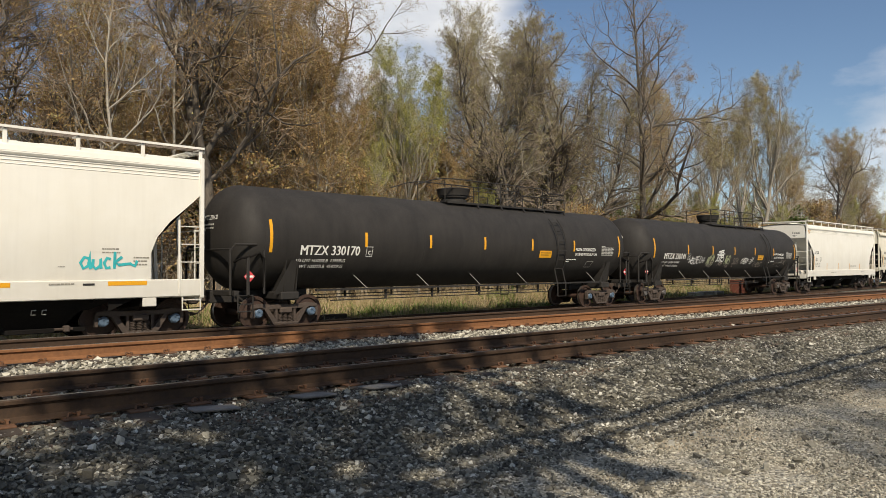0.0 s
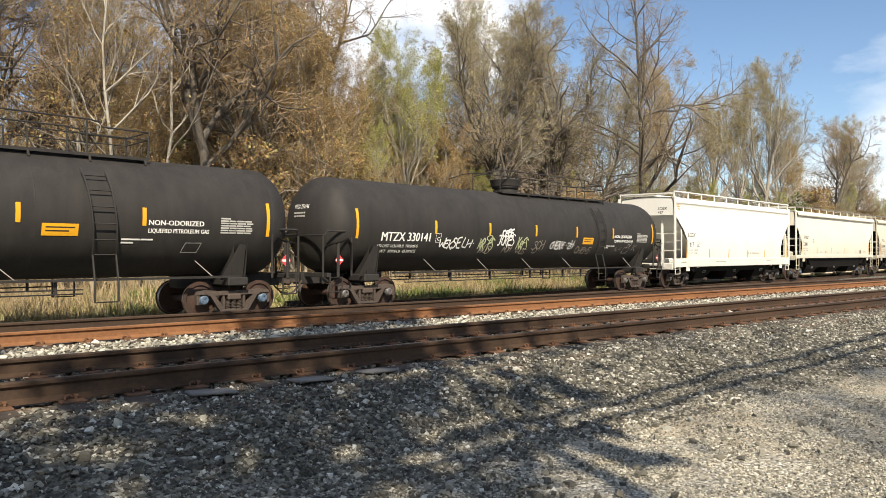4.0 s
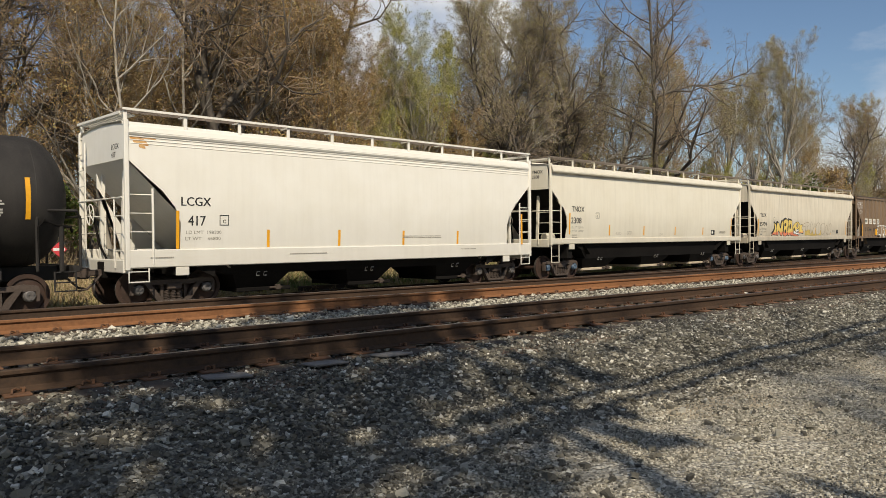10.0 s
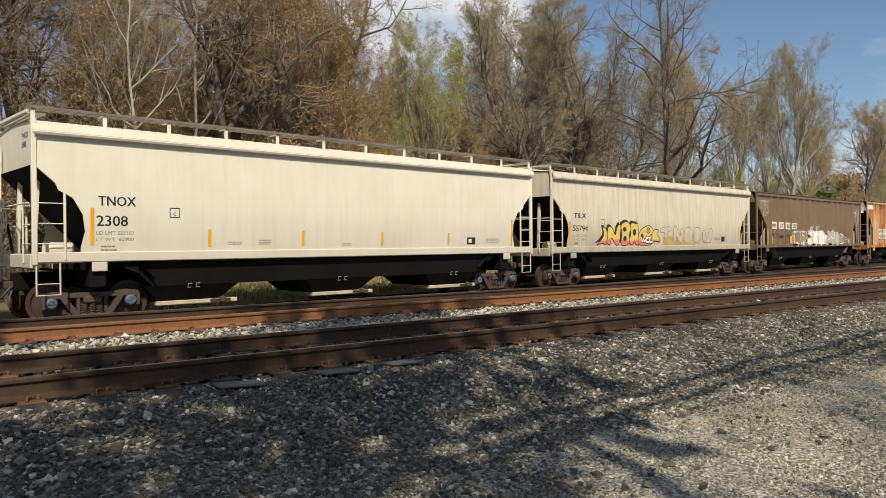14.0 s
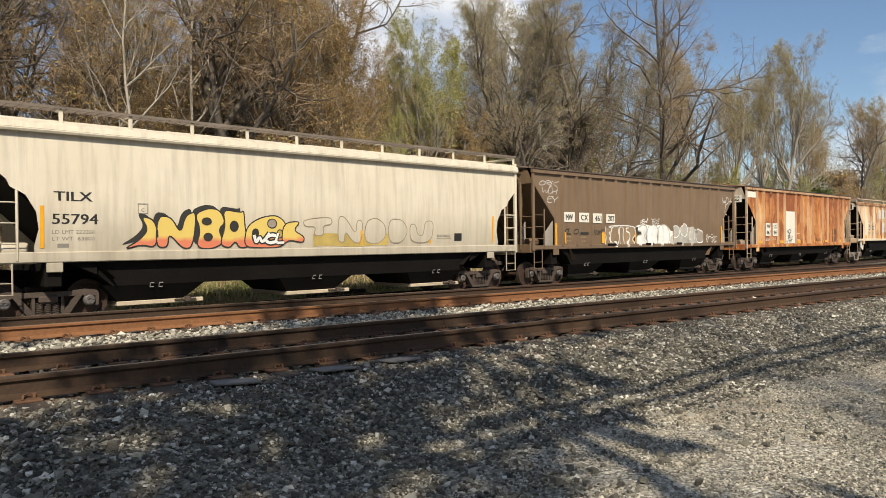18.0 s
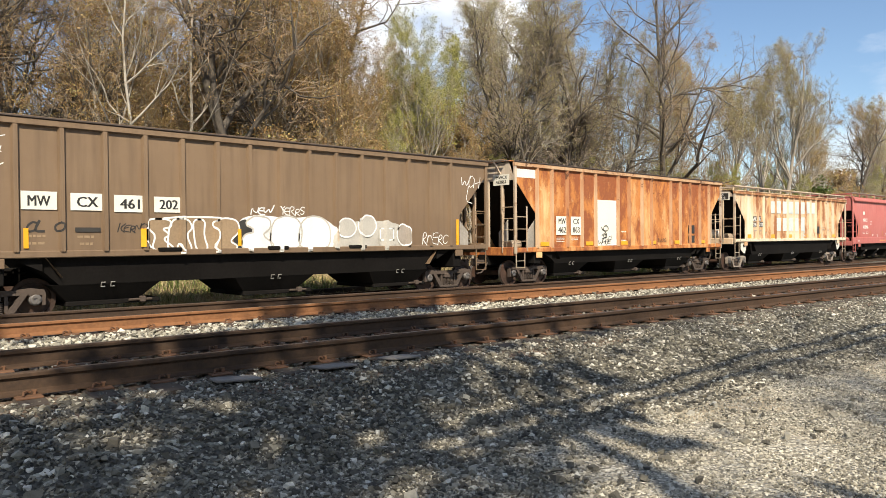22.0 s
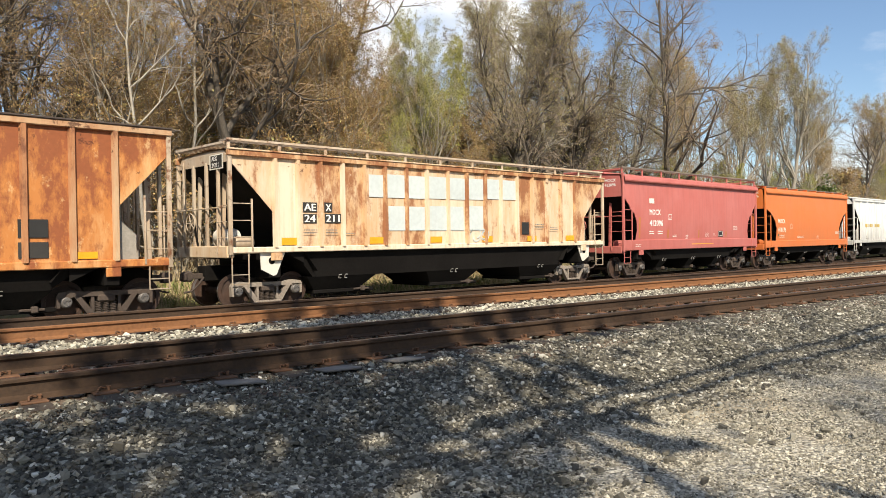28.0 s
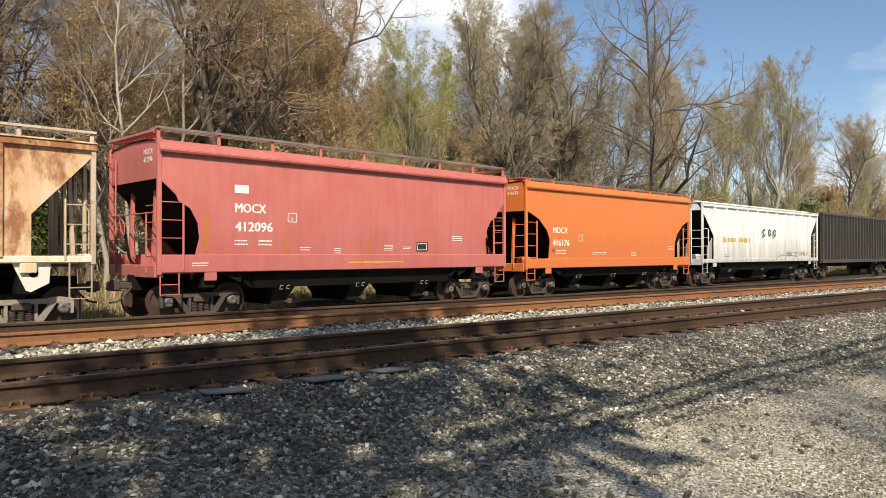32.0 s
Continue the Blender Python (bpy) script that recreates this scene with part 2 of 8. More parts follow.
def car_paint(name, colour, grime=(0.12, 0.09, 0.06), low_tint=0.35, streak=0.3, rust=0.0, rust_colour=(0.22, 0.075, 0.025), fade=None, rough=0.55, seed=0.0, low=1.6, high=4.3):
    """Weathered freight-car paint: faded patches, vertical run-off streaks, specks of rust, the grime colour stronger
    towards the bottom.
    """
    k = Nodes(name)
    v = k.coords(shift=(seed * 7.3, seed, 0))
    vs = k.coords(scale=(1.0, 1.0, 0.07), shift=(seed * 3.1, 0, seed))
    patch = k.noise(v, 0.7, 6, 0.6)
    colour2 = fade or tuple(c * 0.82 for c in colour)
    col = k.mix(k.ramp(patch, [(0.38, 0.0), (0.62, 1.0)]), colour, colour2)
    fine = k.noise(vs, 5.0, 6, 0.6)
    streaks = k.ramp(fine, [(0.46, 0.0), (0.72, 1.0)])
    col = k.mix(k.math("MULTIPLY", streaks, streak), col, grime)
    wide = k.noise(vs, 1.3, 4, 0.6)
    if rust:
        speck = k.noise(v, 3.2, 9, 0.68)
        both = k.math("ADD", k.math("MULTIPLY", speck, 0.6), k.math("MULTIPLY", wide, 0.4))
        lo = 0.66 - 0.3 * rust
        r = k.ramp(both, [(lo, 0.0), (lo + 0.07, 1.0)])
        tint = k.mix(k.noise(v, 14, 5), rust_colour, tuple(c * 0.5 for c in rust_colour))
        col = k.mix(r, col, tint)
    # the grime colour grows stronger towards the bottom
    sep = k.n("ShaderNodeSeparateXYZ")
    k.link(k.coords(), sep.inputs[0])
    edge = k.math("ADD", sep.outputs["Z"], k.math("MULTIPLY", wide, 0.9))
    low_mask = k.ramp(k.math("DIVIDE", k.math("SUBTRACT", edge, low), 1.6), [(0.0, 1.0), (1.0, 0.0)])
    col = k.mix(k.math("MULTIPLY", low_mask, low_tint), col, grime)
    grain = k.noise(v, 60, 3)
    k.bump(k.noise(v, 2.2, 4), 0.25, 0.02)
    return k.done(col, k.ramp(grain, [(0.2, rough - 0.08), (0.8, rough + 0.1)]))

# ---- materials of the ground and the tracks ----
TURN = 5.2                      # degrees between the near tracks and the train's track
NEAR = pose(0, 0, 0, 0, 0, -TURN)  # frame of the near tracks: x along them, y across
CT, ST = math.cos(radians(TURN)), math.sin(radians(TURN))
RAIL_TOP, TRAIN_RAIL = 0.56, -0.11
GAUGE = 1.5                     # between rail centres
TRACKS = (7.55, 11.85)          # centres of the two near tracks, in NEAR
TRAIN_Y = 19.4


def smooth_step(x, a, b):
    t = np.clip((x - a) / (b - a), 0, 1)
    return t * t * (3 - 2 * t)


def ground_height(a, n):
    """Height of the ground at a along and n across the near tracks."""
    a, n = np.asarray(a, float), np.asarray(n, float)
    y = -a * ST + n * CT
    wob = 0.03 * np.sin(a * 1.7 + 0.8 * np.sin(n * 2.1)) + 0.02 * np.sin(a * 4.3 + n * 3.1)
    bank = smooth_step(n + 0.12 * np.sin(a * 0.9) + 2 * wob, 4.35, 6.0) * 0.335
    z = bank + wob * (1 - smooth_step(n, 5.6, 6.2)) * 0.6
    low = -0.46 + 0.13 * (smooth_step(y, 17.0, 17.7) - smooth_step(y, 21.1, 21.8)) + 0.45 * smooth_step(y, 23.0, 28.0) + 0.10 * np.sin(a * 0.35 + y * 0.6) * smooth_step(y, 23, 26)
    drop = smooth_step(n, 13.75, 15.3)
    z = z * (1 - drop) + low * drop
    return z + 0.5 * smooth_step(y, 34, 80)


def gravel_material():
    k = Nodes("gravel")
    c = k.coords()
    sep = k.n("ShaderNodeSeparateXYZ")
    k.link(c, sep.inputs[0])
    a, n = sep.outputs["X"], sep.outputs["Y"]
    y = k.math("SUBTRACT", k.math("MULTIPLY", n, CT), k.math("MULTIPLY", a, ST))
    big, mid = k.noise(c, 0.35, 5), k.noise(c, 3.0, 5)

    def cells(scale):
        v = k.n("ShaderNodeTexVoronoi", Scale=scale)
        k.link(c, v.inputs["Vector"])
        s = k.n("ShaderNodeSeparateColor")
        k.link(v.outputs["Color"], s.inputs[0])
        return s.outputs[0], v.outputs["Distance"]
    tone, dist = cells(24)
    tone2, dist2 = cells(48)
    # ramps set low: the shade in gaps between loose stones is painted in
    stone = k.ramp(tone, [(0.0, (0.03, 0.028, 0.023)), (0.45, (0.09, 0.085, 0.068)), (0.8, (0.20, 0.19, 0.152)), (1.0, (0.45, 0.43, 0.36))])
    fine = k.ramp(tone2, [(0.0, (0.11, 0.10, 0.082)), (0.45, (0.27, 0.25, 0.20)), (0.8, (0.45, 0.42, 0.345)), (1.0, (0.66, 0.62, 0.53))])
    sand = k.mix(mid, (0.33, 0.27, 0.18), (0.48, 0.41, 0.30))
    # rust dust close to the rails
    rusty = k.mix(0.45, stone, (0.17, 0.085, 0.045))
    wob = k.math("MULTIPLY", k.math("SUBTRACT", mid, 0.5), 1.2)
    edge = k.math("ADD", n, wob)
    flat = k.mix(k.ramp(k.math("ADD", big, k.math("MULTIPLY", k.math("SUBTRACT", mid, 0.5), 0.5)), [(0.5, 0.0), (0.62, 1.0)]), fine, sand)
    col = k.mix(k.ramp(k.math("DIVIDE", k.math("SUBTRACT", edge, 3.6), 1.6), [(0.2, 0.0), (0.8, 1.0)]), flat, stone)
    in_track = k.math("GREATER_THAN", k.math("PINGPONG", k.math("ADD", k.math("SUBTRACT", n, 9.7), 0.0), 4.3), 1.15)
    col = k.mix(k.math("MULTIPLY", in_track, k.math("LESS_THAN", k.math("ABSOLUTE", k.math("SUBTRACT", n, 9.7)), 3.9)), col, rusty)
    litter = k.mix(k.noise(c, 5.0, 8, 0.7), (0.10, 0.07, 0.035), (0.24, 0.18, 0.10))
    litter = k.mix(k.ramp(k.noise(c, 0.8, 5), [(0.5, 0.0), (0.65, 0.8)]), litter, (0.07, 0.09, 0.025))
    col = k.mix(k.ramp(k.math("DIVIDE", k.math("SUBTRACT", k.math("ADD", y, wob), 21.6), 1.6), [(0.0, 0.0), (1.0, 1.0)]), col, litter)
    h = k.math("ADD", k.math("MULTIPLY", dist, -1.0), k.math("MULTIPLY", dist2, -0.35))
    k.bump(h, 0.9, 0.03)
    return k.done(col, 0.9)


def stone_material(name, stops):
    k = Nodes(name)
    g = k.n("ShaderNodeNewGeometry")
    col = k.ramp(g.outputs["Random Per Island"], stops)
    v = k.coords()
    col = k.mix(k.math("MULTIPLY", k.noise(v, 35, 5), 0.35), col, (0.12, 0.115, 0.10))
    k.bump(k.noise(v, 90, 4), 0.5, 0.01)
    return k.done(col, 0.88)


MAT_GROUND = gravel_material()
GREYS = [(0.0, (0.04, 0.037, 0.031)), (0.4, (0.108, 0.098, 0.076)), (0.72, (0.22, 0.203, 0.157)), (0.9, (0.37, 0.35, 0.29)), (1.0, (0.78, 0.75, 0.66))]
MAT_STONES = stone_material("ballast_stone", GREYS)
MAT_PEBBLES = stone_material("pebble", [(0.0, (0.13, 0.117, 0.092)), (0.35, (0.29, 0.267, 0.21)), (0.75, (0.50, 0.465, 0.375)), (1.0, (0.72, 0.68, 0.57))])


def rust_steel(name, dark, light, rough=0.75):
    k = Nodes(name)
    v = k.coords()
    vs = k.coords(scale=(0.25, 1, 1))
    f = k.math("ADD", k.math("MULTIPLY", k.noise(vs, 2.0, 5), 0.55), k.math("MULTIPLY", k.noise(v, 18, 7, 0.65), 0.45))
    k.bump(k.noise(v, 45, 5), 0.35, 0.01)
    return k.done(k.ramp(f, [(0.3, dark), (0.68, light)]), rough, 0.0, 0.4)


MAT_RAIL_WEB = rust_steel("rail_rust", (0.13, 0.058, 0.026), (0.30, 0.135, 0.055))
# darker rust whose tones also carry the tree shade on the near rails
MAT_RAIL_WEB_DARK = rust_steel("rail_rust_dark_shaded", (0.020, 0.013, 0.009), (0.085, 0.047, 0.025))
MAT_RAIL_HEAD = plain("rail_running_surface", (0.13, 0.09, 0.068), 0.42, 0.75, 0.3, 5)
MAT_TIE = rust_steel("creosoted_wood", (0.035, 0.026, 0.02), (0.10, 0.075, 0.055), 0.9)
MAT_SPIKE = rust_steel("spike_rust", (0.055, 0.03, 0.018), (0.17, 0.085, 0.045))

# ---- the ground: one sheet to the horizon ----


def spread(near, fine, far, ratio=1.22):
    """Coordinates, fine between the two near values and wider towards +-far."""
    mid = list(np.arange(near[0], near[1] + 1e-6, fine))
    up, down, step = [mid[-1]], [mid[0]], fine
    while up[-1] < far:
        step *= ratio
        up.append(up[-1] + step)
    step = fine
    while down[-1] > -far:
        step *= ratio
        down.append(down[-1] - step)
    return np.array(down[:0:-1] + mid + up[1:])


def build_ground():
    a, n = spread((-1.0, 18.0), 0.11, 1800), spread((1.2, 16.5), 0.09, 1800)
    A, N = np.meshgrid(a, n, indexing="ij")
    rough = np.array([noise.noise((x * 2.2, y * 2.2, 0.3)) + 0.5 * noise.noise((x * 6.5, y * 6.5, 7)) for x, y in zip(A.ravel(), N.ravel())]).reshape(A.shape)
    Z = ground_height(A, N) + 0.016 * rough * np.exp(-np.hypot(A - 8, N - 7) / 40)
    v = np.stack([A, N, Z], -1).reshape(-1, 3)
    i = np.arange(len(a) - 1)[:, None] * len(n) + np.arange(len(n) - 1)[None]
    f = np.stack([i, i + len(n), i + len(n) + 1, i + 1], -1).reshape(-1, 4)
    ob = new("ground", fast_mesh("ground", v, f, MAT_GROUND, True))
    ob.matrix_basis = NEAR
    tagged(ob, "grey gravel ground with a raised ballast bed and sandy patches", "ground", kind="structure")
    return ob


GROUND = build_ground()


def rock_shapes(count, rng, low=False):
    if low:
        base = np.array([(1, 0, 0), (-1, 0, 0), (0, 1, 0), (0, -1, 0), (0, 0, 1), (0, 0, -1)], float)
        faces = np.array([(0, 2, 4), (2, 1, 4), (1, 3, 4), (3, 0, 4), (2, 0, 5), (1, 2, 5), (3, 1, 5), (0, 3, 5)])
        return [base * rng.uniform(0.75, 1.2, (6, 1)) * rng.uniform(0.6, 1.2, 3) for _ in range(count)], faces
    base = np.array([(x, y, z) for x in (-1, 1) for y in (-1, 1) for z in (-1, 1)], float) * 0.72
    faces = np.array([(0, 1, 3), (0, 3, 2), (4, 6, 7), (4, 7, 5), (0, 4, 5), (0, 5, 1), (2, 3, 7), (2, 7, 6), (0, 2, 6), (0, 6, 4), (1, 5, 7), (1, 7, 3)])
    return [base * rng.uniform(0.5, 1.25, (8, 3)) * rng.uniform(0.5, 1.35, 3) for _ in range(count)], faces


def scatter_stones(name, label, material, count, box, size, keep=None, seed=1, sink=0.25, low=False):
    """Loose stones on the ground inside box (a0, a1, n0, n1); keep thins them out by place."""
    rng = np.random.default_rng(seed)
    shapes, faces = rock_shapes(24, rng, low)
    a, n = rng.uniform(box[0], box[1], count), rng.uniform(box[2], box[3], count)
    if keep is not None:
        ok = rng.uniform(0, 1, count) < keep(a, n)
        a, n = a[ok], n[ok]
    count = len(a)
    z = ground_height(a, n)
    s = rng.lognormal(math.log(size), 0.32, count)
    q = rng.normal(size=(count, 4))
    q /= np.linalg.norm(q, axis=1, keepdims=True)
    w, x, y, u = q.T
    R = np.stack([1 - 2 * (y * y + u * u), 2 * (x * y - u * w), 2 * (x * u + y * w), 2 * (x * y + u * w), 1 - 2 * (x * x + u * u), 2 * (y * u - x * w), 2 * (x * u - y * w), 2 * (y * u + x * w), 1 - 2 * (x * x + y * y)], -1).reshape(-1, 3, 3)
    kind = rng.integers(0, len(shapes), count)
    P = np.array(shapes)[kind] * (s / 2)[:, None, None]
    P = np.einsum("nij,nkj->nki", R, P) * np.array([1, 1, 0.8])
    P += np.stack([a, n, z + s * sink], -1)[:, None]
    F = faces[None] + (np.arange(count) * len(shapes[0]))[:, None, None]
    ob = new(name, fast_mesh(name, P.reshape(-1, 3), F.reshape(-1, 3), material))
    ob.matrix_basis = NEAR
    tagged(ob, label, "gravel", kind="stuff")


def in_fan(a, n):
    """Where the near ground is seen."""
    return (n > 0.8 * (1.6 - 0.55 * a)) * (a < 20)


scatter_stones("ballast_stones", "loose grey crushed ballast stones on the bank", MAT_STONES, 44000, (0.6, 18, 4.0, 6.6), 0.030, lambda a, n: np.clip(1.3 - (a - 5) / 14, 0.3, 1), 1)
scatter_stones("ballast_stones", "loose grey ballast stones spilled below the bank", MAT_STONES, 26000, (0.3, 6.5, 1.8, 4.3), 0.028, lambda a, n: np.clip(1.7 - 0.42 * a + 0.25 * (n - 3), 0.0, 1) * (n > 2.6 - 0.2 * a), 2)
scatter_stones("gravel", "small pale gravel trodden into the ground", MAT_PEBBLES, 80000, (1.5, 12.5, 0.9, 4.9), 0.019, lambda a, n: np.clip(1.25 - (a - 4) / 8, 0.2, 1) * np.clip(a * 0.5 - 0.6, 0.25, 1), 3, 0.18, True)
scatter_stones("gravel", "dark grit strewn over the pale gravel", MAT_STONES, 14000, (2.0, 12.5, 0.9, 5.0), 0.019, lambda a, n: np.clip(1.25 - (a - 4) / 8, 0.2, 1), 7, 0.2, True)
scatter_stones("ballast_stones", "pale grey ballast stones between the two near tracks", MAT_PEBBLES, 14000, (1, 32, 8.9, 11.0), 0.05, lambda a, n: np.clip(1.1 - a / 45, 0.3, 1), 4, 0.25, True)
scatter_stones("ballast_stones", "rust-stained ballast stones between the rails", MAT_STONES, 5000, (1, 22, 6.7, 8.4), 0.045, None, 5, 0.25, True)
scatter_stones("ballast_stones", "ballast stones beside the train", MAT_STONES, 6000, (2, 60, 13.3, 16.5), 0.055, None, 6, 0.25, True)


def single_stones():
    """The larger loose stones of the near bank, one by one."""
    k = Nodes("loose_stone")
    v = k.coords()
    col = k.ramp(k.n("ShaderNodeObjectInfo").outputs["Random"], GREYS)
    col = k.mix(k.math("MULTIPLY", k.noise(v, 35, 5), 0.35), col, (0.12, 0.115, 0.10))
    k.bump(k.noise(v, 90, 4), 0.5, 0.01)
    material = k.done(col, 0.88)
    rng = np.random.default_rng(77)
    shapes, faces = rock_shapes(14, rng)
    meshes = [fast_mesh("stone", p * 0.5, faces, material) for p in shapes]
    for _ in range(280):
        a, n = float(rng.uniform(1.0, 7.5)), float(rng.uniform(2.6, 6.2))
        size = float(rng.lognormal(math.log(0.055), 0.22))
        st = part("stone", meshes[int(rng.integers(14))], None, GROUND)
        turn = Euler([float(x) for x in rng.uniform(0, 6.28, 3)])
        st.matrix_basis = Matrix.LocRotScale((a, n, float(ground_height(a, n)) + 0.28 * size), turn, (size, size, size * 0.85))


single_stones()

# ---- the tracks ----
RAIL_SIDE = [(0.076, 0.0), (0.076, 0.012), (0.030, 0.026), (0.011, 0.040), (0.009, 0.122), (0.016, 0.138), (0.037, 0.146), (0.0375, 0.172), (0.030, 0.184)]


def rail_mesh(length, web):
    """A rail along x from 0 to length; its foot is at z 0, 0.186 m high."""
    prof = RAIL_SIDE + [(-y, z) for y, z in reversed(RAIL_SIDE)]
    prof.insert(len(RAIL_SIDE), (0.0, 0.186))
    g = Geo()
    g.skin([[(x, y, z) for y, z in prof] for x in (0, length)], close=True)
    n = len(prof)
    g.f += [tuple(range(n)), tuple(range(2 * n - 1, n - 1, -1))]
    me = g.mesh("rail", [web, MAT_RAIL_HEAD], 25)
    for p in me.polygons:
        if p.normal.z > 0.8 and p.center.z > 0.17:
            p.material_index = 1
    return me


def tie_mesh():
    rng = random.Random(5)
    g = Geo().soft_box(-0.115, 0.115, -1.3, 1.3, -0.17, 0.0, 0.012)
    g.v = [(x + rng.uniform(-0.008, 0.008), y + rng.uniform(-0.03, 0.03), z + rng.uniform(-0.008, 0.004)) for x, y, z in g.v]
    return g.mesh("tie", MAT_TIE)


def spike_mesh():
    """A spring-like rail anchor and the spike beside it, on the near foot of a rail."""
    g = Geo()
    g.pipe([(-0.06, -0.15, 0.005), (-0.05, -0.11, 0.045), (-0.015, -0.085, 0.05), (0.02, -0.07, 0.03)], 0.013, 5)
    g.box(0.04, 0.065, -0.11, -0.075, 0.0, 0.05)
    g.box(0.032, 0.073, -0.105, -0.06, 0.042, 0.058)
    g.v = [(x * 0.8, -0.076 + (y + 0.076) * 0.8, z * 0.72) for x, y, z in g.v]
    return g.mesh("spike", MAT_SPIKE)


def plate_mesh():
    return Geo().soft_box(-0.1, 0.1, -0.19, 0.17, -0.004, 0.016, 0.006).mesh("tie_plate", MAT_SPIKE)


TIE, SPIKE, PLATE = tie_mesh(), spike_mesh(), plate_mesh()


def build_track(frame_m, centre, top, x0, x1, webs, label, ties):
    track = empty("railway_track", frame_m @ pose(0, centre, top - 0.186))
    tagged(track, label, "railway track", kind="structure")
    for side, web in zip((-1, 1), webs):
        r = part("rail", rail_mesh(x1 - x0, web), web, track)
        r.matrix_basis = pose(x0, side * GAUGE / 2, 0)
    rng = random.Random(int(centre * 10))
    x, x_end = ties
    while x < x_end:
        t = part("tie", TIE, MAT_TIE, track)
        t.matrix_basis = pose(x, rng.uniform(-0.09, 0.09), -0.012, 0, 0, rng.uniform(-2.0, 2.0))
        for side in (-1, 1):
            s = part("spike", SPIKE, MAT_SPIKE, track)
            s.matrix_basis = pose(x + rng.uniform(-0.05, 0.05), side * GAUGE / 2, 0.0, 0, 0, rng.uniform(-12, 12))
            p = part("tie_plate", PLATE, MAT_SPIKE, track)
            p.matrix_basis = pose(x, side * GAUGE / 2, -0.014)
        x += 0.55 + rng.uniform(-0.035, 0.035)


build_track(NEAR, TRACKS[0], RAIL_TOP, -40, 260, (MAT_RAIL_WEB_DARK, MAT_RAIL_WEB_DARK), "near track of rusty brown rails on dark wooden ties", (-0.6, 34))
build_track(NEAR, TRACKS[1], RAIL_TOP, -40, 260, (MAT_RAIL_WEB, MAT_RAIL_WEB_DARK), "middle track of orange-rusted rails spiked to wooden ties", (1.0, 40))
build_track(Matrix(), TRAIN_Y, TRAIN_RAIL, -80, 420, (MAT_RAIL_WEB_DARK, MAT_RAIL_WEB_DARK), "far track carrying the freight train", (8.0, 60))

# ---- the freight train ----
WHEEL_R = 0.457
CARS, WHEELS, SIDES = [], [], {}

# soot black lowered further, so the shade under the cars is in the colour
MAT_UNDER = plain("sooty_shaded_underframe", (0.009, 0.008, 0.0075), 0.9, 0, 0.45, 4, 0.2, 0.12)
MAT_TRUCK = rust_steel("cast_steel_truck", (0.035, 0.027, 0.023), (0.10, 0.074, 0.06), 0.8)
MAT_TRUCK_PALE = rust_steel("pale_dusty_truck", (0.12, 0.095, 0.08), (0.36, 0.31, 0.26), 0.85)
MAT_TREAD = plain("wheel_tread", (0.30, 0.27, 0.25), 0.35, 0.8, 0.2, 6)
MAT_WHEEL = rust_steel("wheel_rust", (0.022, 0.015, 0.012), (0.075, 0.04, 0.028), 0.7)
MAT_CAP = plain("bearing_cap_grey", (0.14, 0.13, 0.125), 0.55, 0.3, 0.4, 20)
MAT_CAP_BLUE = plain("bearing_cap_blue", (0.085, 0.13, 0.19), 0.5, 0.0, 0.4, 20)
MAT_AMBER = plain("amber_reflective_tape", (0.75, 0.36, 0.02), 0.35, 0, 0.12, 10)
MAT_INK = plain("black_stencil", (0.02, 0.02, 0.02), 0.6, 0, 0.2, 20)
MAT_INK_TABLE = plain("worn_white_stencil", (0.40, 0.39, 0.36), 0.6, 0, 0.3, 20)
MAT_INK_WHITE = plain("white_stencil", (0.78, 0.77, 0.73), 0.6, 0, 0.15, 20)
MAT_PATCH = plain("white_patch", (0.74, 0.715, 0.63), 0.6, 0, 0.1, 3)
MAT_RED = plain("red_placard", (0.62, 0.06, 0.07), 0.45, 0, 0.15, 20)
MAT_GRATE = plain("weathered_grating", (0.20, 0.165, 0.135), 0.7, 0.2, 0.35, 8)
MAT_GATE = plain("dusty_beige_gate", (0.46, 0.38, 0.28), 0.8, 0, 0.3, 6)
MAT_WEB = plain("dusty_grey_web_plate", (0.30, 0.275, 0.24), 0.8, 0, 0.3, 4)
MAT_STEP = plain("galvanised_step", (0.35, 0.34, 0.32), 0.5, 0.4, 0.3, 10)


def text_mesh(body, height, material, squeeze=1.0, bold=0.0):
    """Letters of the built-in font, upright in the x-z plane, facing -y; the left lower corner is at 0."""
    cu = bpy.data.curves.new("lettering", "FONT")
    cu.body, cu.size, cu.resolution_u = body, height / 0.69, 2
    ob = bpy.data.objects.new("lettering", cu)
    me = bpy.data.meshes.new_from_object(ob)
    if bold > 0:      # a second impression beside the first makes the strokes fatter
        bm = bmesh.new()
        bm.from_mesh(me)
        twin = bmesh.ops.duplicate(bm, geom=bm.verts[:] + bm.edges[:] + bm.faces[:])
        bmesh.ops.translate(bm, vec=(min(bold * 2.2, height * 0.09), 0, 0.0006), verts=[v for v in twin["geom"] if isinstance(v, bmesh.types.BMVert)])
        bm.to_mesh(me)
        bm.free()
    me.transform(Matrix.Diagonal((squeeze, 1, 1, 1)))
    me.transform(Matrix.Rotation(radians(90), 4, "X"))
    me.materials.clear()
    me.materials.append(material)
    bpy.data.objects.remove(ob)
    bpy.data.curves.remove(cu)
    return me


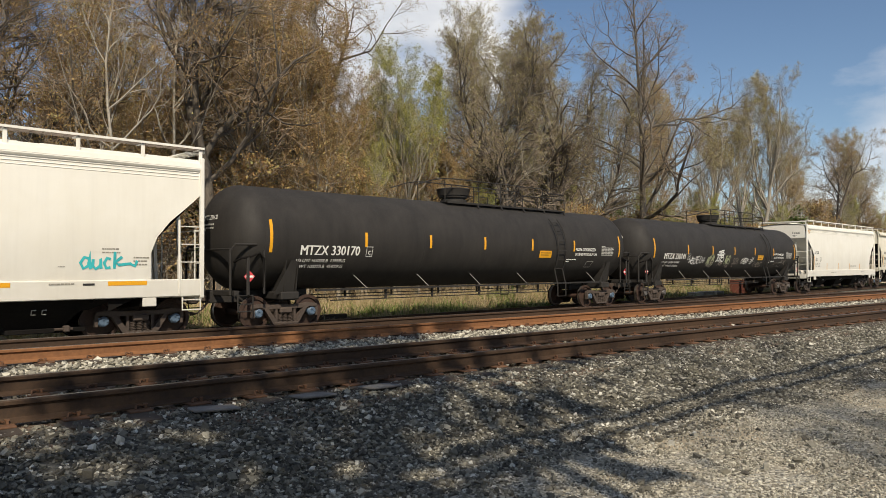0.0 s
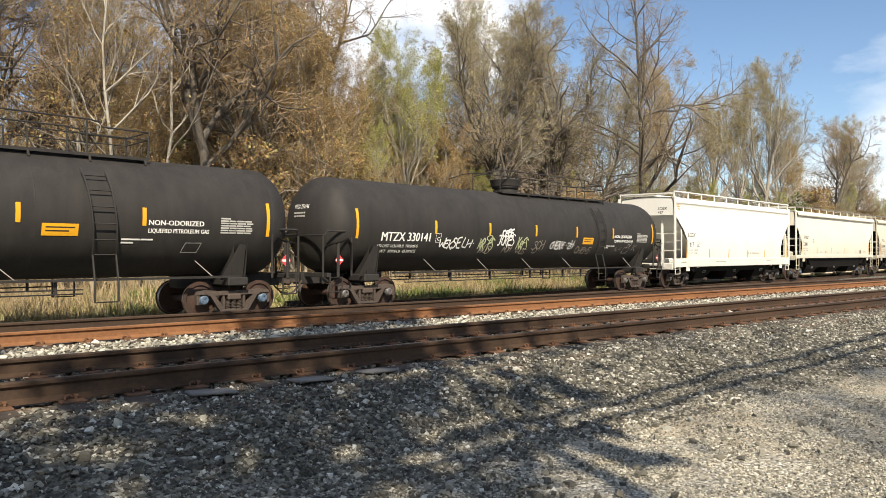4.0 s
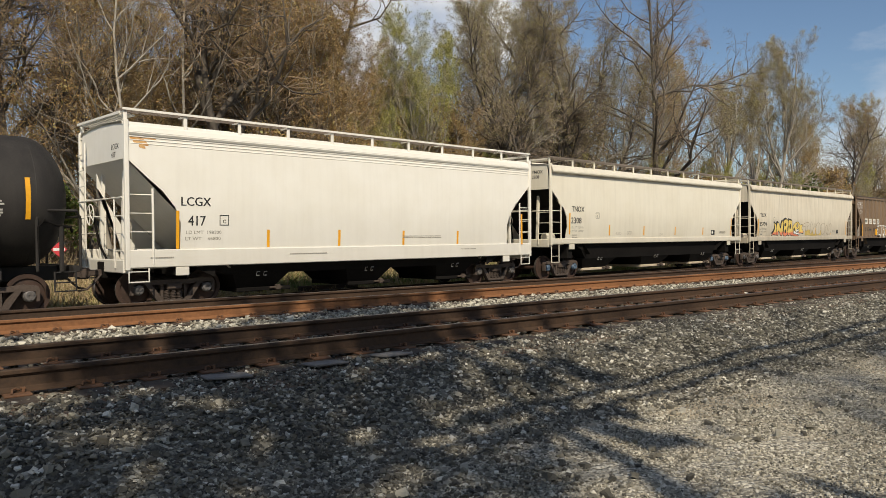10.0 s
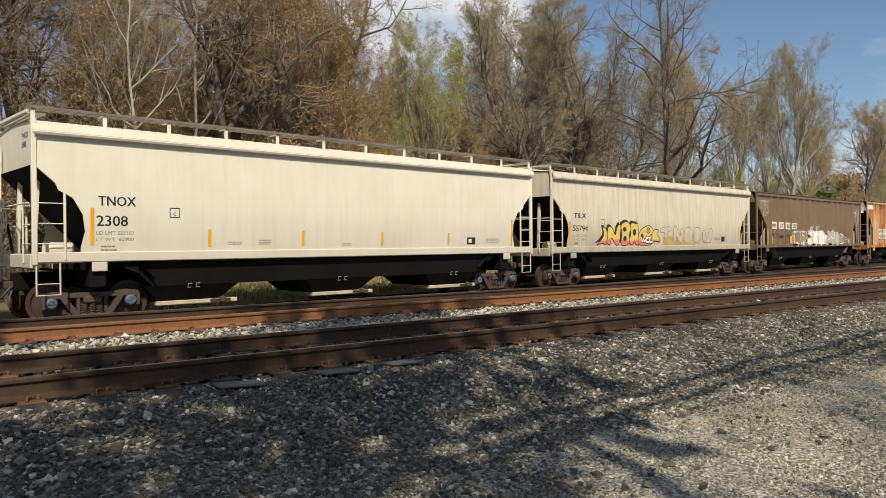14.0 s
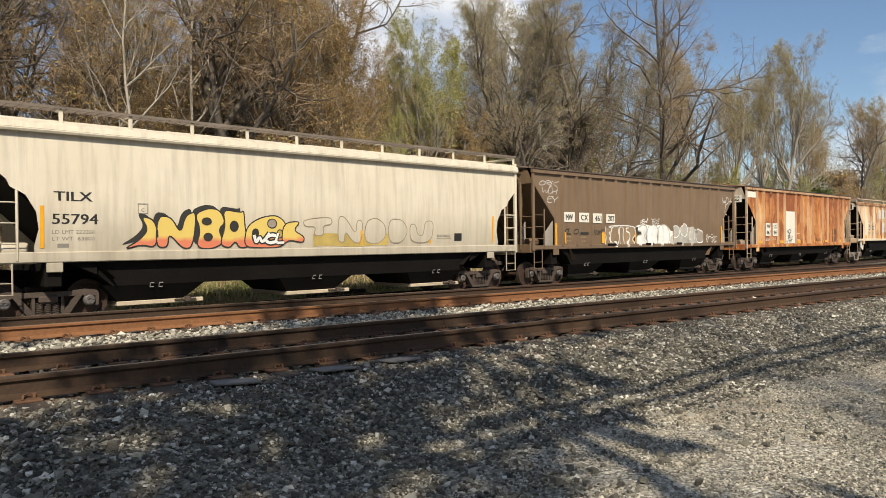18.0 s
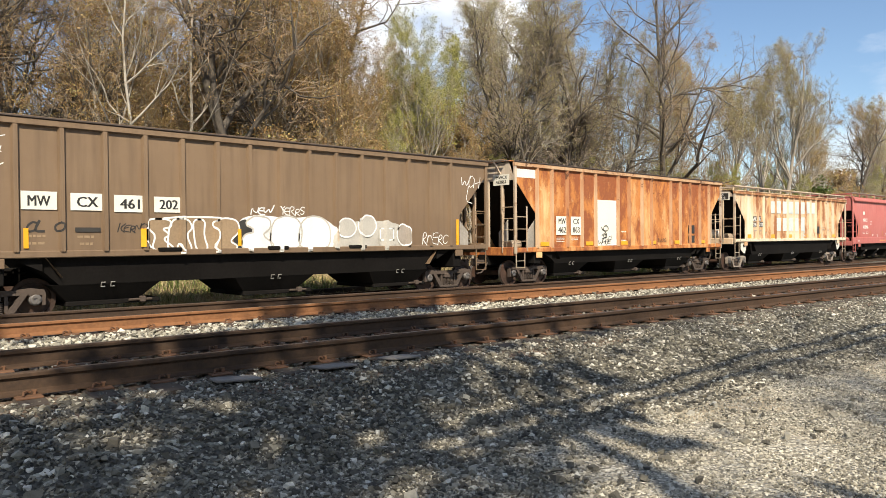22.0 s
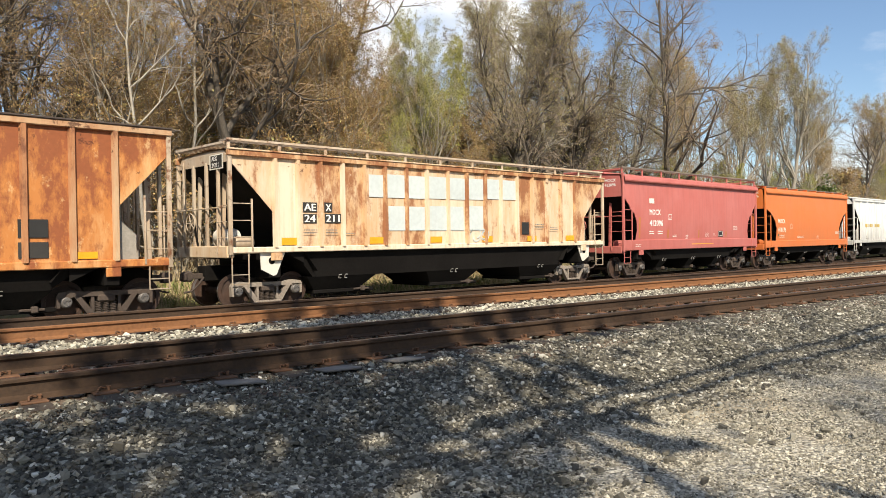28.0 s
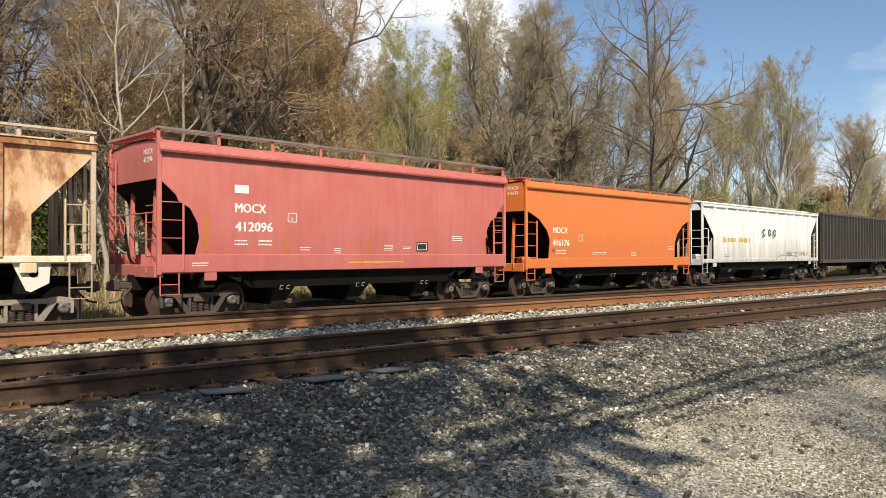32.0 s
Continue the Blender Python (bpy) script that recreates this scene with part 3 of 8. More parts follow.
def lettering(body, x, z, height, material, parent, y=-1.63, width=None, bend=None, bold=0.006):
    me = text_mesh(body, height, material, 1.0, bold)
    xs = [v.co.x for v in me.vertices]
    s = width / (max(xs) - min(xs)) if width else 1.0
    x_min = min(xs)
    for v in me.vertices:
        wx, wz = x + (v.co.x - x_min) * s, z + v.co.z
        v.co = (wx, (bend(wz) if bend else y) + v.co.y, wz)
    ob = new("lettering", me)
    ob.parent = parent
    return ob


def ribbon(geo, pts, width, y):
    """A flat brush stroke in the x-z plane, given as (x, z) points; y may follow the height."""
    pts = [Vector(p) for p in pts]
    left, right = [], []
    for i, p in enumerate(pts):
        d = (pts[min(i + 1, len(pts) - 1)] - pts[max(i - 1, 0)]).normalized()
        n = Vector((-d.y, d.x)) * (width / 2)
        left.append(p + n)
        right.append(p - n)
    rows = [[(q.x, y(q.y) if callable(y) else y, q.y) for q in (a, b)] for a, b in zip(left, right)]
    geo.skin(rows)
    return geo


def bars(parent, x, z, widths, height, gap, material, y=-1.63, bend=None):
    """Small lettering that cannot be read."""
    g = Geo()
    for row, ws in enumerate(widths):
        at = x
        for w in ws:
            z0 = z - row * (height + gap)
            ys = (bend(z0), bend(z0 + height)) if bend else (y, y)
            g.add([(at, ys[0], z0), (at + w, ys[0], z0), (at + w, ys[1], z0 + height), (at, ys[1], z0 + height)], [(0, 1, 2, 3)])
            at += w + height * 0.45
    return tagged(part("stencilled_note", g, material, parent), kind="stuff")


def stripe(parent, x, z0, z1, w, material=None, y=-1.632, bend=None, name="reflector"):
    g = Geo()
    n = 5 if bend else 1
    rows = []
    for i in range(n + 1):
        z = z0 + (z1 - z0) * i / n
        yy = bend(z) if bend else y
        rows.append([(x - w / 2, yy, z), (x + w / 2, yy, z)])
    g.skin(rows)
    return part(name, g, material or MAT_AMBER, parent)


# -- trucks, wheels and couplers --
def wheelset_mesh():
    g = Geo()
    for s in (-1, 1):
        prof = [(0.0, 0.11), (0.10, 0.11), (0.13, 0.05), (0.20, 0.03), (0.37, 0.055), (0.385, 0.075), (0.452, 0.075), (0.457, 0.065), (0.460, -0.045), (0.487, -0.055), (0.482, -0.075), (0.39, -0.075), (0.375, -0.03), (0.2, -0.05), (0.12, -0.08), (0.08, -0.08)]
        g.lathe([(r, s * -h) for r, h in prof], (0, s * 0.775, 0), 1, 40)
        g.lathe([(0.075, 0), (0.075, s * 0.28)], (0, s * 0.80, 0), 1, 14)
    g.lathe([(0.09, -0.8), (0.09, 0.8)], (0, 0, 0), 1, 16)
    me = g.mesh("wheelset", [MAT_WHEEL, MAT_TREAD], 35)
    for p in me.polygons:
        c = p.center
        if 0.445 < math.hypot(c.x, c.z) < 0.475 and abs(p.normal.y) < 0.5:
            p.material_index = 1
    return me


def cap_mesh(material):
    """Roller bearing and its bolted end cap."""
    g = Geo()
    for s in (-1,):
        g.lathe([(0.125, s * 0.91), (0.135, s * 0.93), (0.135, s * 1.05), (0.118, s * 1.07), (0.118, s * 1.10), (0.10, s * 1.115), (0.035, s * 1.115), (0.03, s * 1.10), (0, s * 1.10)], (0, 0, 0), 1, 20)
        for k in range(3):
            a = k * 2 * math.pi / 3
            x, z = 0.07 * math.cos(a), 0.07 * math.sin(a)
            g.rod((x, s * 1.115, z), (x, s * 1.14, z), 0.02, 6)
    return g.mesh("bearing_cap", material, 35)


def side_frame_mesh(material):
    """Cast side frame of a three-piece truck: arch, columns and the two sloping tension arms."""
    g = Geo()
    outer = [(-1.10, 0.60), (-1.06, 0.68), (-0.80, 0.71), (-0.45, 0.67), (0.45, 0.67), (0.80, 0.71), (1.06, 0.68), (1.10, 0.60), (1.08, 0.36), (1.02, 0.34), (1.02, 0.56), (0.70, 0.56), (0.68, 0.50), (0.42, 0.20), (0.36, 0.14), (-0.36, 0.14), (-0.42, 0.20), (-0.68, 0.50), (-0.70, 0.56), (-1.02, 0.56), (-1.02, 0.34), (-1.08, 0.36)]
    top = [(-1.10, 0.60), (-1.06, 0.68), (-0.80, 0.72), (-0.45, 0.68), (0.45, 0.68), (0.80, 0.72), (1.06, 0.68), (1.10, 0.60), (1.02, 0.565), (-1.02, 0.565)]
    y = 0.94
    g.plate((top, y), 0.13)
    for s in (-1, 1):
        g.plate(([(s * 1.10, 0.60), (s * 1.02, 0.60), (s * 1.02, 0.33), (s * 1.09, 0.33)], y), 0.13)
        g.plate(([(s * 0.74, 0.60), (s * 0.60, 0.60), (s * 0.24, 0.13), (s * 0.42, 0.13)], y - 0.01), 0.15)
        g.plate(([(s * 0.34, 0.60), (s * 0.27, 0.60), (s * 0.27, 0.20), (s * 0.34, 0.20)], y), 0.11)
        g.soft_box(s * 0.889 - 0.14, s * 0.889 + 0.14, y - 0.02, y + 0.13, 0.535, 0.62, 0.02)
    g.soft_box(-0.40, 0.40, y - 0.03, y + 0.17, 0.10, 0.175, 0.02)
    return g.mesh("side_frame", material)


def spring_mesh():
    g = Geo()
    g.pipe([(0.066 * math.cos(a), 1.0 + 0.066 * math.sin(a), 0.18 + 0.0066 * a) for a in np.linspace(0, 12 * math.pi, 73)], 0.017, 4)
    return g.mesh("coil_spring", MAT_TRUCK, 60)


WHEELSET = wheelset_mesh()
CAPS = {"grey": cap_mesh(MAT_CAP), "blue": cap_mesh(MAT_CAP_BLUE)}
FRAMES = {"dark": side_frame_mesh(MAT_TRUCK), "pale": side_frame_mesh(MAT_TRUCK_PALE)}
SPRINGS = spring_mesh()
AXLE_BOX = Geo().lathe([(0.0, 0.93), (0.135, 0.93), (0.135, 1.05), (0.10, 1.1), (0, 1.1)], (0, 0, 0), 1, 16).mesh("axle_box", MAT_CAP, 40)
BOLSTER = Geo().soft_box(-0.2, 0.2, -1.12, 1.12, 0.42, 0.60, 0.04).soft_box(-0.3, 0.3, -0.3, 0.3, 0.58, 0.78, 0.03).mesh("bolster", MAT_TRUCK)
BRAKE_BEAM = Geo().beam((-0.42, -0.85, 0.4), (-0.42, 0.85, 0.4), 0.06, 0.1).beam((0.42, -0.85, 0.4), (0.42, 0.85, 0.4), 0.06, 0.1).mesh("brake_beam", MAT_TRUCK)


def add_truck(car, x, tone="dark", cap="grey"):
    truck = empty("truck", pose(x, 0, 0))
    truck.parent = car
    for s in (-1, 1):
        f = part("side_frame", FRAMES[tone], None, truck)
        f.matrix_basis = pose(0, 0, 0, 0, 0, 0 if s > 0 else 180)
        for dx in (-0.17, 0.0, 0.17):
            sp = part("coil_spring", SPRINGS, None, truck)
            sp.matrix_basis = pose(dx, 0, 0, 0, 0, 0 if s > 0 else 180)
    part("bolster", BOLSTER, None, truck)
    part("brake_beam", BRAKE_BEAM, None, truck)
    for dx in (-0.889, 0.889):
        w = part("wheelset", WHEELSET, None, truck)
        w.matrix_basis = pose(dx, 0, WHEEL_R)
        WHEELS.append((w, dx))
        c = part("bearing_cap", CAPS[cap], None, truck)
        c.matrix_basis = pose(dx, 0, WHEEL_R)
        WHEELS.append((c, dx))
        c = part("axle_box", AXLE_BOX, None, truck)
        c.matrix_basis = pose(dx, 0, WHEEL_R)
    return truck


def coupler_mesh():
    g = Geo()
    g.soft_box(-0.25, 0.34, -0.09, 0.09, 0.80, 0.96, 0.02)
    g.soft_box(0.30, 0.52, -0.17, 0.10, 0.74, 1.02, 0.04)
    g.soft_box(0.48, 0.66, 0.02, 0.17, 0.76, 1.0, 0.04)
    g.pipe([(0.1, 0.32, 0.86), (0.28, 0.36, 0.66), (0.45, 0.33, 0.5), (0.64, 0.25, 0.46)], 0.028, 6)
    return g.mesh("coupler", MAT_TRUCK)


COUPLER = coupler_mesh()


def add_couplers(car, half):
    for s in (-1, 1):
        c = part("coupler", COUPLER, None, car)
        c.matrix_basis = pose(s * half, 0, 0, 0, 0, 0 if s > 0 else 180)


def pyramid(g, x0, x1, y0, y1, z0, X0, X1, Y0, Y1, z1):
    """A tapered box between a lower and an upper rectangle."""
    v = [(x0, y0, z0), (x1, y0, z0), (x1, y1, z0), (x0, y1, z0), (X0, Y0, z1), (X1, Y0, z1), (X1, Y1, z1), (X0, Y1, z1)]
    return g.add(v, [(0, 1, 2, 3), (7, 6, 5, 4), (0, 4, 5, 1), (1, 5, 6, 2), (2, 6, 7, 3), (3, 7, 4, 0)])


SMOOTH_CUT = [(0.05, 3.57), (0.49, 3.17), (0.55, 3.02), (0.85, 2.85), (1.06, 2.48), (1.11, 2.1), (1.02, 1.73)]
CREAM_CUT = [(0.07, 3.65), (0.54, 3.22), (0.92, 2.90), (1.25, 2.49), (1.39, 2.11), (1.37, 1.48)]
ORANGE_CUT = [(0.10, 3.32), (0.76, 3.05), (1.30, 2.60), (1.50, 2.2), (1.46, 1.62)]
RIB_FOOT, RIB_FACE = 0.085, 0.045     # half widths of a pressed rib
RIB_CUT = [(0.10, 3.92), (1.36, 2.58), (1.36, 1.42)]


def edge_at(cut, z):
    """How far the side sheet stands back from the end at height z."""
    pts = sorted(cut, key=lambda p: p[1])
    return float(np.interp(z, [p[1] for p in pts], [p[0] for p in pts]))


def hopper_car(label, x0, x1, paint, cut=None, ribs=0, eave=4.25, top=4.62, sill=(1.22, 1.66), slope=None, roof=None, bays=3, board="posts", board_mat=None, truck=("dark", "grey"), sill_mat=None, ends=None, rib_mat=None, edge_mat=None, reach=1.42, lip=1.655, gate_mat=None, web=True):
    """A covered hopper wagon between the end posts x0 and x1 (its place at the start). Returns the thing and its half length."""
    L = x1 - x0
    h = L / 2
    cut = cut or (RIB_CUT if ribs else SMOOTH_CUT)
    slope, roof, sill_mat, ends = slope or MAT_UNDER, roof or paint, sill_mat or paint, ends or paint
    board_mat = board_mat or paint
    car = empty("hopper_car")
    tagged(car, label, "rail car", "cars of the freight train")
    CARS.append((car, (x0 + x1) / 2))
    s0, s1 = sill
    rib_xs = []
    if isinstance(ribs, int) and ribs:
        rib_xs = [-h + reach + (L - 2 * reach) * k / (ribs - 1) for k in range(ribs)]
    elif ribs:
        rib_xs = [-h + x for x in ribs]
    SIDES[car] = (s1, eave, rib_xs)
    # sides
    zs = sorted({s1 - 0.02, eave, *[z for _, z in cut if s1 < z < eave], 3.0, 3.4, 3.9})
    for side in (-1, 1):
        stops = [-h] + rib_xs + [h]
        for xa, xb in zip(stops, stops[1:]) if ribs else ():
            # one pressed panel between two ribs; the outer ones stop at the cut-away end
            g = Geo()
            for layer in (0.0, 0.02):
                rows = []
                for z in zs:
                    e = h - edge_at(cut, z)
                    rows.append([(min(max(x, -e), e), side * (1.575 - layer), z) for x in (xa, (xa + xb) / 2, xb)])
                g.skin(rows)
            part("side_panel", g, paint, car)
        g = Geo()
        for layer in (0.0, 0.02):
            rows = []
            for z in zs:
                e = edge_at(cut, z)
                bulge = 0 if ribs else 0.045 * math.sin(math.pi * (z - s1) / (eave - s1))
                yy = side * (1.575 + bulge - layer)
                rows.append([(-h + e + (L - 2 * e) * k / 14, yy, z) for k in range(15)])
            g.skin(rows)
        if not ribs:
            part("side_sheet", g, paint, car, smooth=30)
        g = Geo().soft_box(-h + 0.02, h - 0.02, side * 1.50, side * 1.625, s0, s1, 0.02) if side > 0 else Geo().soft_box(-h + 0.02, h - 0.02, -1.625, -1.50, s0, s1, 0.02)
        part("side_sill", g, sill_mat, car)
        if ribs:
            g = Geo().soft_box(-h, h, -1.67 if side < 0 else 1.52, -1.52 if side < 0 else 1.67, eave - 0.03, eave + 0.12, 0.015)
            part("top_chord", g, rib_mat or paint, car)
            lip_y = (-1.70, -1.60) if side < 0 else (1.60, 1.70)
            part("roof_edge", Geo().soft_box(-h, h, *lip_y, eave + 0.122, eave + 0.165, 0.008), roof, car)
            for x in rib_xs:
                z_low = s1 - 0.02
                yo, yi = side * 1.665, side * 1.57
                poly = [(x - RIB_FOOT, yi), (x - RIB_FACE, yo), (x + RIB_FACE, yo), (x + RIB_FOOT, yi)]
                part("rib", Geo().plate((poly, z_low), eave - 0.03 - z_low, 2), rib_mat or paint, car)
    # roof
    y_edge = lip
    prof = [(-y_edge, eave), (-y_edge - 0.03, eave + 0.05), (-y_edge, eave + 0.17), (-1.42, eave + 0.29), (-0.8, top - 0.03), (0, top), (0.8, top - 0.03), (1.42, eave + 0.29), (y_edge, eave + 0.17), (y_edge + 0.03, eave + 0.05), (y_edge, eave)]
    if ribs:
        prof = [(-1.66, eave + 0.125), (-1.3, eave + 0.17), (-0.5, top), (0.5, top), (1.3, eave + 0.17), (1.66, eave + 0.125)]
    g = Geo()
    for off in (0.0, -0.03):
        g.skin([[(x, y, z + off) for y, z in prof] for x in np.linspace(-h + 0.03, h - 0.03, 9)])
    part("roof", g, roof, car, smooth=30)
    # hatches on the roof
    for k in range(4):
        x = -h + L * (k + 0.5) / 4
        part("hatch", Geo().soft_box(x - L / 9, x + L / 9, -0.38, 0.38, top - 0.02, top + 0.10, 0.03), roof, car)
    # ends: upper end sheet, slope sheet below it
    z_cut = cut[0][1]
    for s in (-1, 1):
        xe = s * (h - 0.06)
        poly = [(-1.56, z_cut), (1.56, z_cut)] + [(y, z - 0.03) for y, z in reversed(prof) if abs(y) < 1.56]
        part("end_sheet", Geo().plate((poly, xe), -s * 0.02, 0), ends, car)
        # near-black default: black paint, on some cars shade of the open end as colour
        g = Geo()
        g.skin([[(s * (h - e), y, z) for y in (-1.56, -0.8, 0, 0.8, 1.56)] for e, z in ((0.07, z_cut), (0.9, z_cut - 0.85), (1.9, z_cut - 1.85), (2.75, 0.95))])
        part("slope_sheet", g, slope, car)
        # end platform and bolster
        part("end_sill", Geo().soft_box(min(s * (h - 0.22), s * h), max(s * (h - 0.22), s * h), -1.5, 1.5, s0 - 0.12, s0 + 0.2, 0.02), sill_mat, car)
        part("centre_sill", Geo().soft_box(min(s * (h - 2.6), s * (h + 0.02)), max(s * (h - 2.6), s * (h + 0.02)), -0.22, 0.22, 0.74, 1.16, 0.02), MAT_UNDER, car)
        part("platform", Geo().soft_box(min(s * (h - 1.1), s * (h - 0.2)), max(s * (h - 1.1), s * (h - 0.2)), -1.45, 1.45, s0 - 0.02, s0 + 0.05, 0.01), board_mat, car)
        for side in (-1, 1):
            y = side * 1.585
            part("corner_post", Geo().soft_box(s * (h - 0.07) - 0.055, s * (h - 0.07) + 0.055, y - 0.05, y + 0.05, s0 - 0.05, eave + (0.11 if ribs else 0.32), 0.015), ends, car)
            # ladder on the side, next to the corner
            g = Geo()
            xa, xb = s * (h - 0.06), s * (h - 0.68)
            g.rod((xb, y - side * -0.03, s0 + 0.05), (xb, y - side * -0.03, 2.95), 0.03, 6)
            for z in np.arange(s0 + 0.42, 3.0, 0.45):
                g.rod((xa, y, float(z)), (xb, y, float(z)), 0.014, 5)
            part("side_ladder", g, ends, car)
            # ladder on the end
            g = Geo()
            ya, yb = side * 1.56, side * 1.02
            g.rod((s * (h + 0.02), yb, s0), (s * (h + 0.02), yb, 2.75 if side < 0 else eave), 0.022, 6)
            for z in np.arange(s0 + 0.42, 2.95 if side < 0 else eave, 0.42):
                g.rod((s * (h + 0.02), ya, float(z)), (s * (h + 0.02), yb, float(z)), 0.014, 5)
            part("end_ladder", g, ends, car)
            # stirrup step
            g = Geo().pipe([(s * (h - 0.10), y, s0), (s * (h - 0.10), y, 0.68), (s * (h - 0.58), y, 0.68), (s * (h - 0.58), y, s0)], 0.022, 6)
            g.rod((s * (h - 0.10), y, 0.93), (s * (h - 0.58), y, 0.93), 0.014, 5)
            part("step", g, ends, car)
            # jacking pad under the bolster
            part("jacking_pad", Geo().soft_box(s * (h - 1.42) - 0.17, s * (h - 1.42) + 0.17, y - 0.03, y + 0.03, s0 - 0.22, s0, 0.015), sill_mat, car)
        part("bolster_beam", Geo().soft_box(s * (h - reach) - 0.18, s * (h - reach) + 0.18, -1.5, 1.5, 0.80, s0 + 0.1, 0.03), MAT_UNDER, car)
        if ribs:
            # stanchions of the end frame, and the dusty web plates over the bolster
            for y in (-0.95, -0.25, 0.55, 1.2):
                part("stanchion", Geo().soft_box(s * (h - 0.06) - 0.04, s * (h - 0.06) + 0.04, y - 0.05, y + 0.05, s0, z_cut + 0.05, 0.01), ends, car)
            for y, x_in, x_out in ((-1.46, 0.84, 1.40), (-0.45, 0.42, 0.95)) if web else ():
                lift = 0.95 * (x_out - x_in)
                poly = [(s * (h - x_in), s0), (s * (h - x_out), s0), (s * (h - x_out), 2.0 + lift), (s * (h - x_in), 2.0)]
                part("web_plate", Geo().plate((poly, y), 0.02), MAT_WEB, car)
        # slope bracing behind the ladder
        for y in (-0.75, 0.75):
            part("end_brace", Geo().beam((s * (h - 0.25), y, s0), (s * (h - 0.35), y, z_cut - 0.15), 0.09, 0.09), ends, car)
    # floor skirt and discharge hoppers
    z_skirt = 0.76
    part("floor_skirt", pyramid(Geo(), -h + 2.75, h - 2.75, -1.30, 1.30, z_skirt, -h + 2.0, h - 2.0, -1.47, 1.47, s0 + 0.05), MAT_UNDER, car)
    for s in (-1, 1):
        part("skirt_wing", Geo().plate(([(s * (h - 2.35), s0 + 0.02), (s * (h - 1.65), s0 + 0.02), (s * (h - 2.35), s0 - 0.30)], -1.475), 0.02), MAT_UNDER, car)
    pitch = (L - 7.6) / (bays - 1)
    for k in range(bays):
        xc = -h + 3.8 + pitch * k
        g = Geo()
        w = 1.9
        wide = min(1.25, (pitch - 2.0) / 2)
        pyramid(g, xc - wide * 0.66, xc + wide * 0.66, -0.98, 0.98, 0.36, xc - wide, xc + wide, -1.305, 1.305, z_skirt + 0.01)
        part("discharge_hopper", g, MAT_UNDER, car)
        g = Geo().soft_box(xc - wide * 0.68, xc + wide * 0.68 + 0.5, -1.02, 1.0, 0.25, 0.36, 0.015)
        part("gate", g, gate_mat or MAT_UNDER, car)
        g = Geo().rod((xc + wide * 0.45, -1.06, 0.33), (xc + wide * 0.9, -1.06, 0.33), 0.03, 6)
        g.soft_box(xc + wide * 0.66, xc + wide * 0.66 + 0.14, -1.13, -1.0, 0.26, 0.41, 0.02)
        part("gate_shaft", g, MAT_TRUCK, car)
        for dx in (-0.16, 0.06):
            g = Geo().pipe([(xc + dx + 0.09, -1.34, 0.80), (xc + dx, -1.34, 0.80), (xc + dx, -1.30, 0.70), (xc + dx + 0.09, -1.30, 0.70)], 0.012, 5)
            part("hand_hook", g, MAT_STEP, car)
    # running boards along the roof
    if board == "posts":
        zb = top + 0.20
        n = max(8, int(L / 1.5))
        for side in (-1, 1):
            g = Geo()
            y0 = side * 1.36
            for dy in (-0.20, -0.10, 0.0, 0.10, 0.20):
                g.beam((-h, y0 + dy, zb), (h, y0 + dy, zb), 0.018, 0.045)
            for x in np.arange(-h + 0.06, h, 0.24):
                g.beam((float(x), y0 - 0.21, zb - 0.01), (float(x), y0 + 0.21, zb - 0.01), 0.02, 0.03)
            part("running_board", g, MAT_GRATE, car)
            part("board_edge", Geo().beam((-h, y0 + side * 0.22, zb + 0.005), (h, y0 + side * 0.22, zb + 0.005), 0.02, 0.055), edge_mat or MAT_GRATE, car)
            # crossing step at each end of the roof
            g = Geo()
            for dx in (0.0, 0.11, 0.22, 0.33):
                xx = side * (h - 0.02 - dx)
                g.beam((xx, -1.36, zb - 0.10), (xx, 1.36, zb - 0.10), 0.08, 0.03)
            g.beam((side * (h + 0.03), -1.5, zb - 0.08), (side * (h + 0.03), 1.5, zb - 0.05), 0.03, 0.06)
            part("end_running_board", g, board_mat, car)
            g = Geo().rod((side * (h + 0.03), -1.55, 2.72), (side * (h + 0.03), 1.55, 2.72), 0.018, 6)
            part("grab_rail", g, ends, car)
            for k in range(n + 1):
                x = -h + 0.08 + (L - 0.16) * k / n
                g = Geo().soft_box(x - 0.045, x + 0.045, y0 + side * 0.16 - 0.02, y0 + side * 0.16 + 0.02, eave + 0.13, zb, 0.008)
                g.beam((x, y0 - side * 0.2, zb - 0.03), (x, y0 + side * 0.18, zb - 0.03), 0.05, 0.03)
                part("board_bracket", g, board_mat, car)
    elif board == "brackets":
        zb = top + 0.10
        for side in (-1, 1):
            g = Geo()
            for dy in (1.02, 1.14, 1.26, 1.38):
                g.beam((-h, side * dy, zb), (h, side * dy, zb), 0.05, 0.035)
            part("running_board", g, MAT_GRATE, car)
            for k in range(9):
                x = -h + 0.5 + (L - 1.0) * k / 8
                part("board_bracket", Geo().plate(([(side * 1.45, zb - 0.02), (side * 1.0, zb - 0.02), (side * 1.40, eave + 0.2)], x - 0.05), 0.10, 0), board_mat, car)
            part("end_running_board", Geo().soft_box(side * (h - 0.25) - 0.2, side * (h - 0.25) + 0.2, -1.4, 1.4, zb - 0.03, zb, 0.01), board_mat, car)
    else:
        g = Geo()
        for dy in (-0.95, -0.85, -0.75, -0.65):
            g.beam((-h, dy, top + 0.10), (h, dy, top + 0.10), 0.06, 0.03)
            g.beam((-h, -dy, top + 0.10), (h, -dy, top + 0.10), 0.06, 0.03)
        for x in np.arange(-h + 0.1, h, 1.2):
            g.beam((float(x), -1.0, top + 0.06), (float(x), 1.0, top + 0.06), 0.05, 0.06)
        part("running_board", g, board_mat, car)
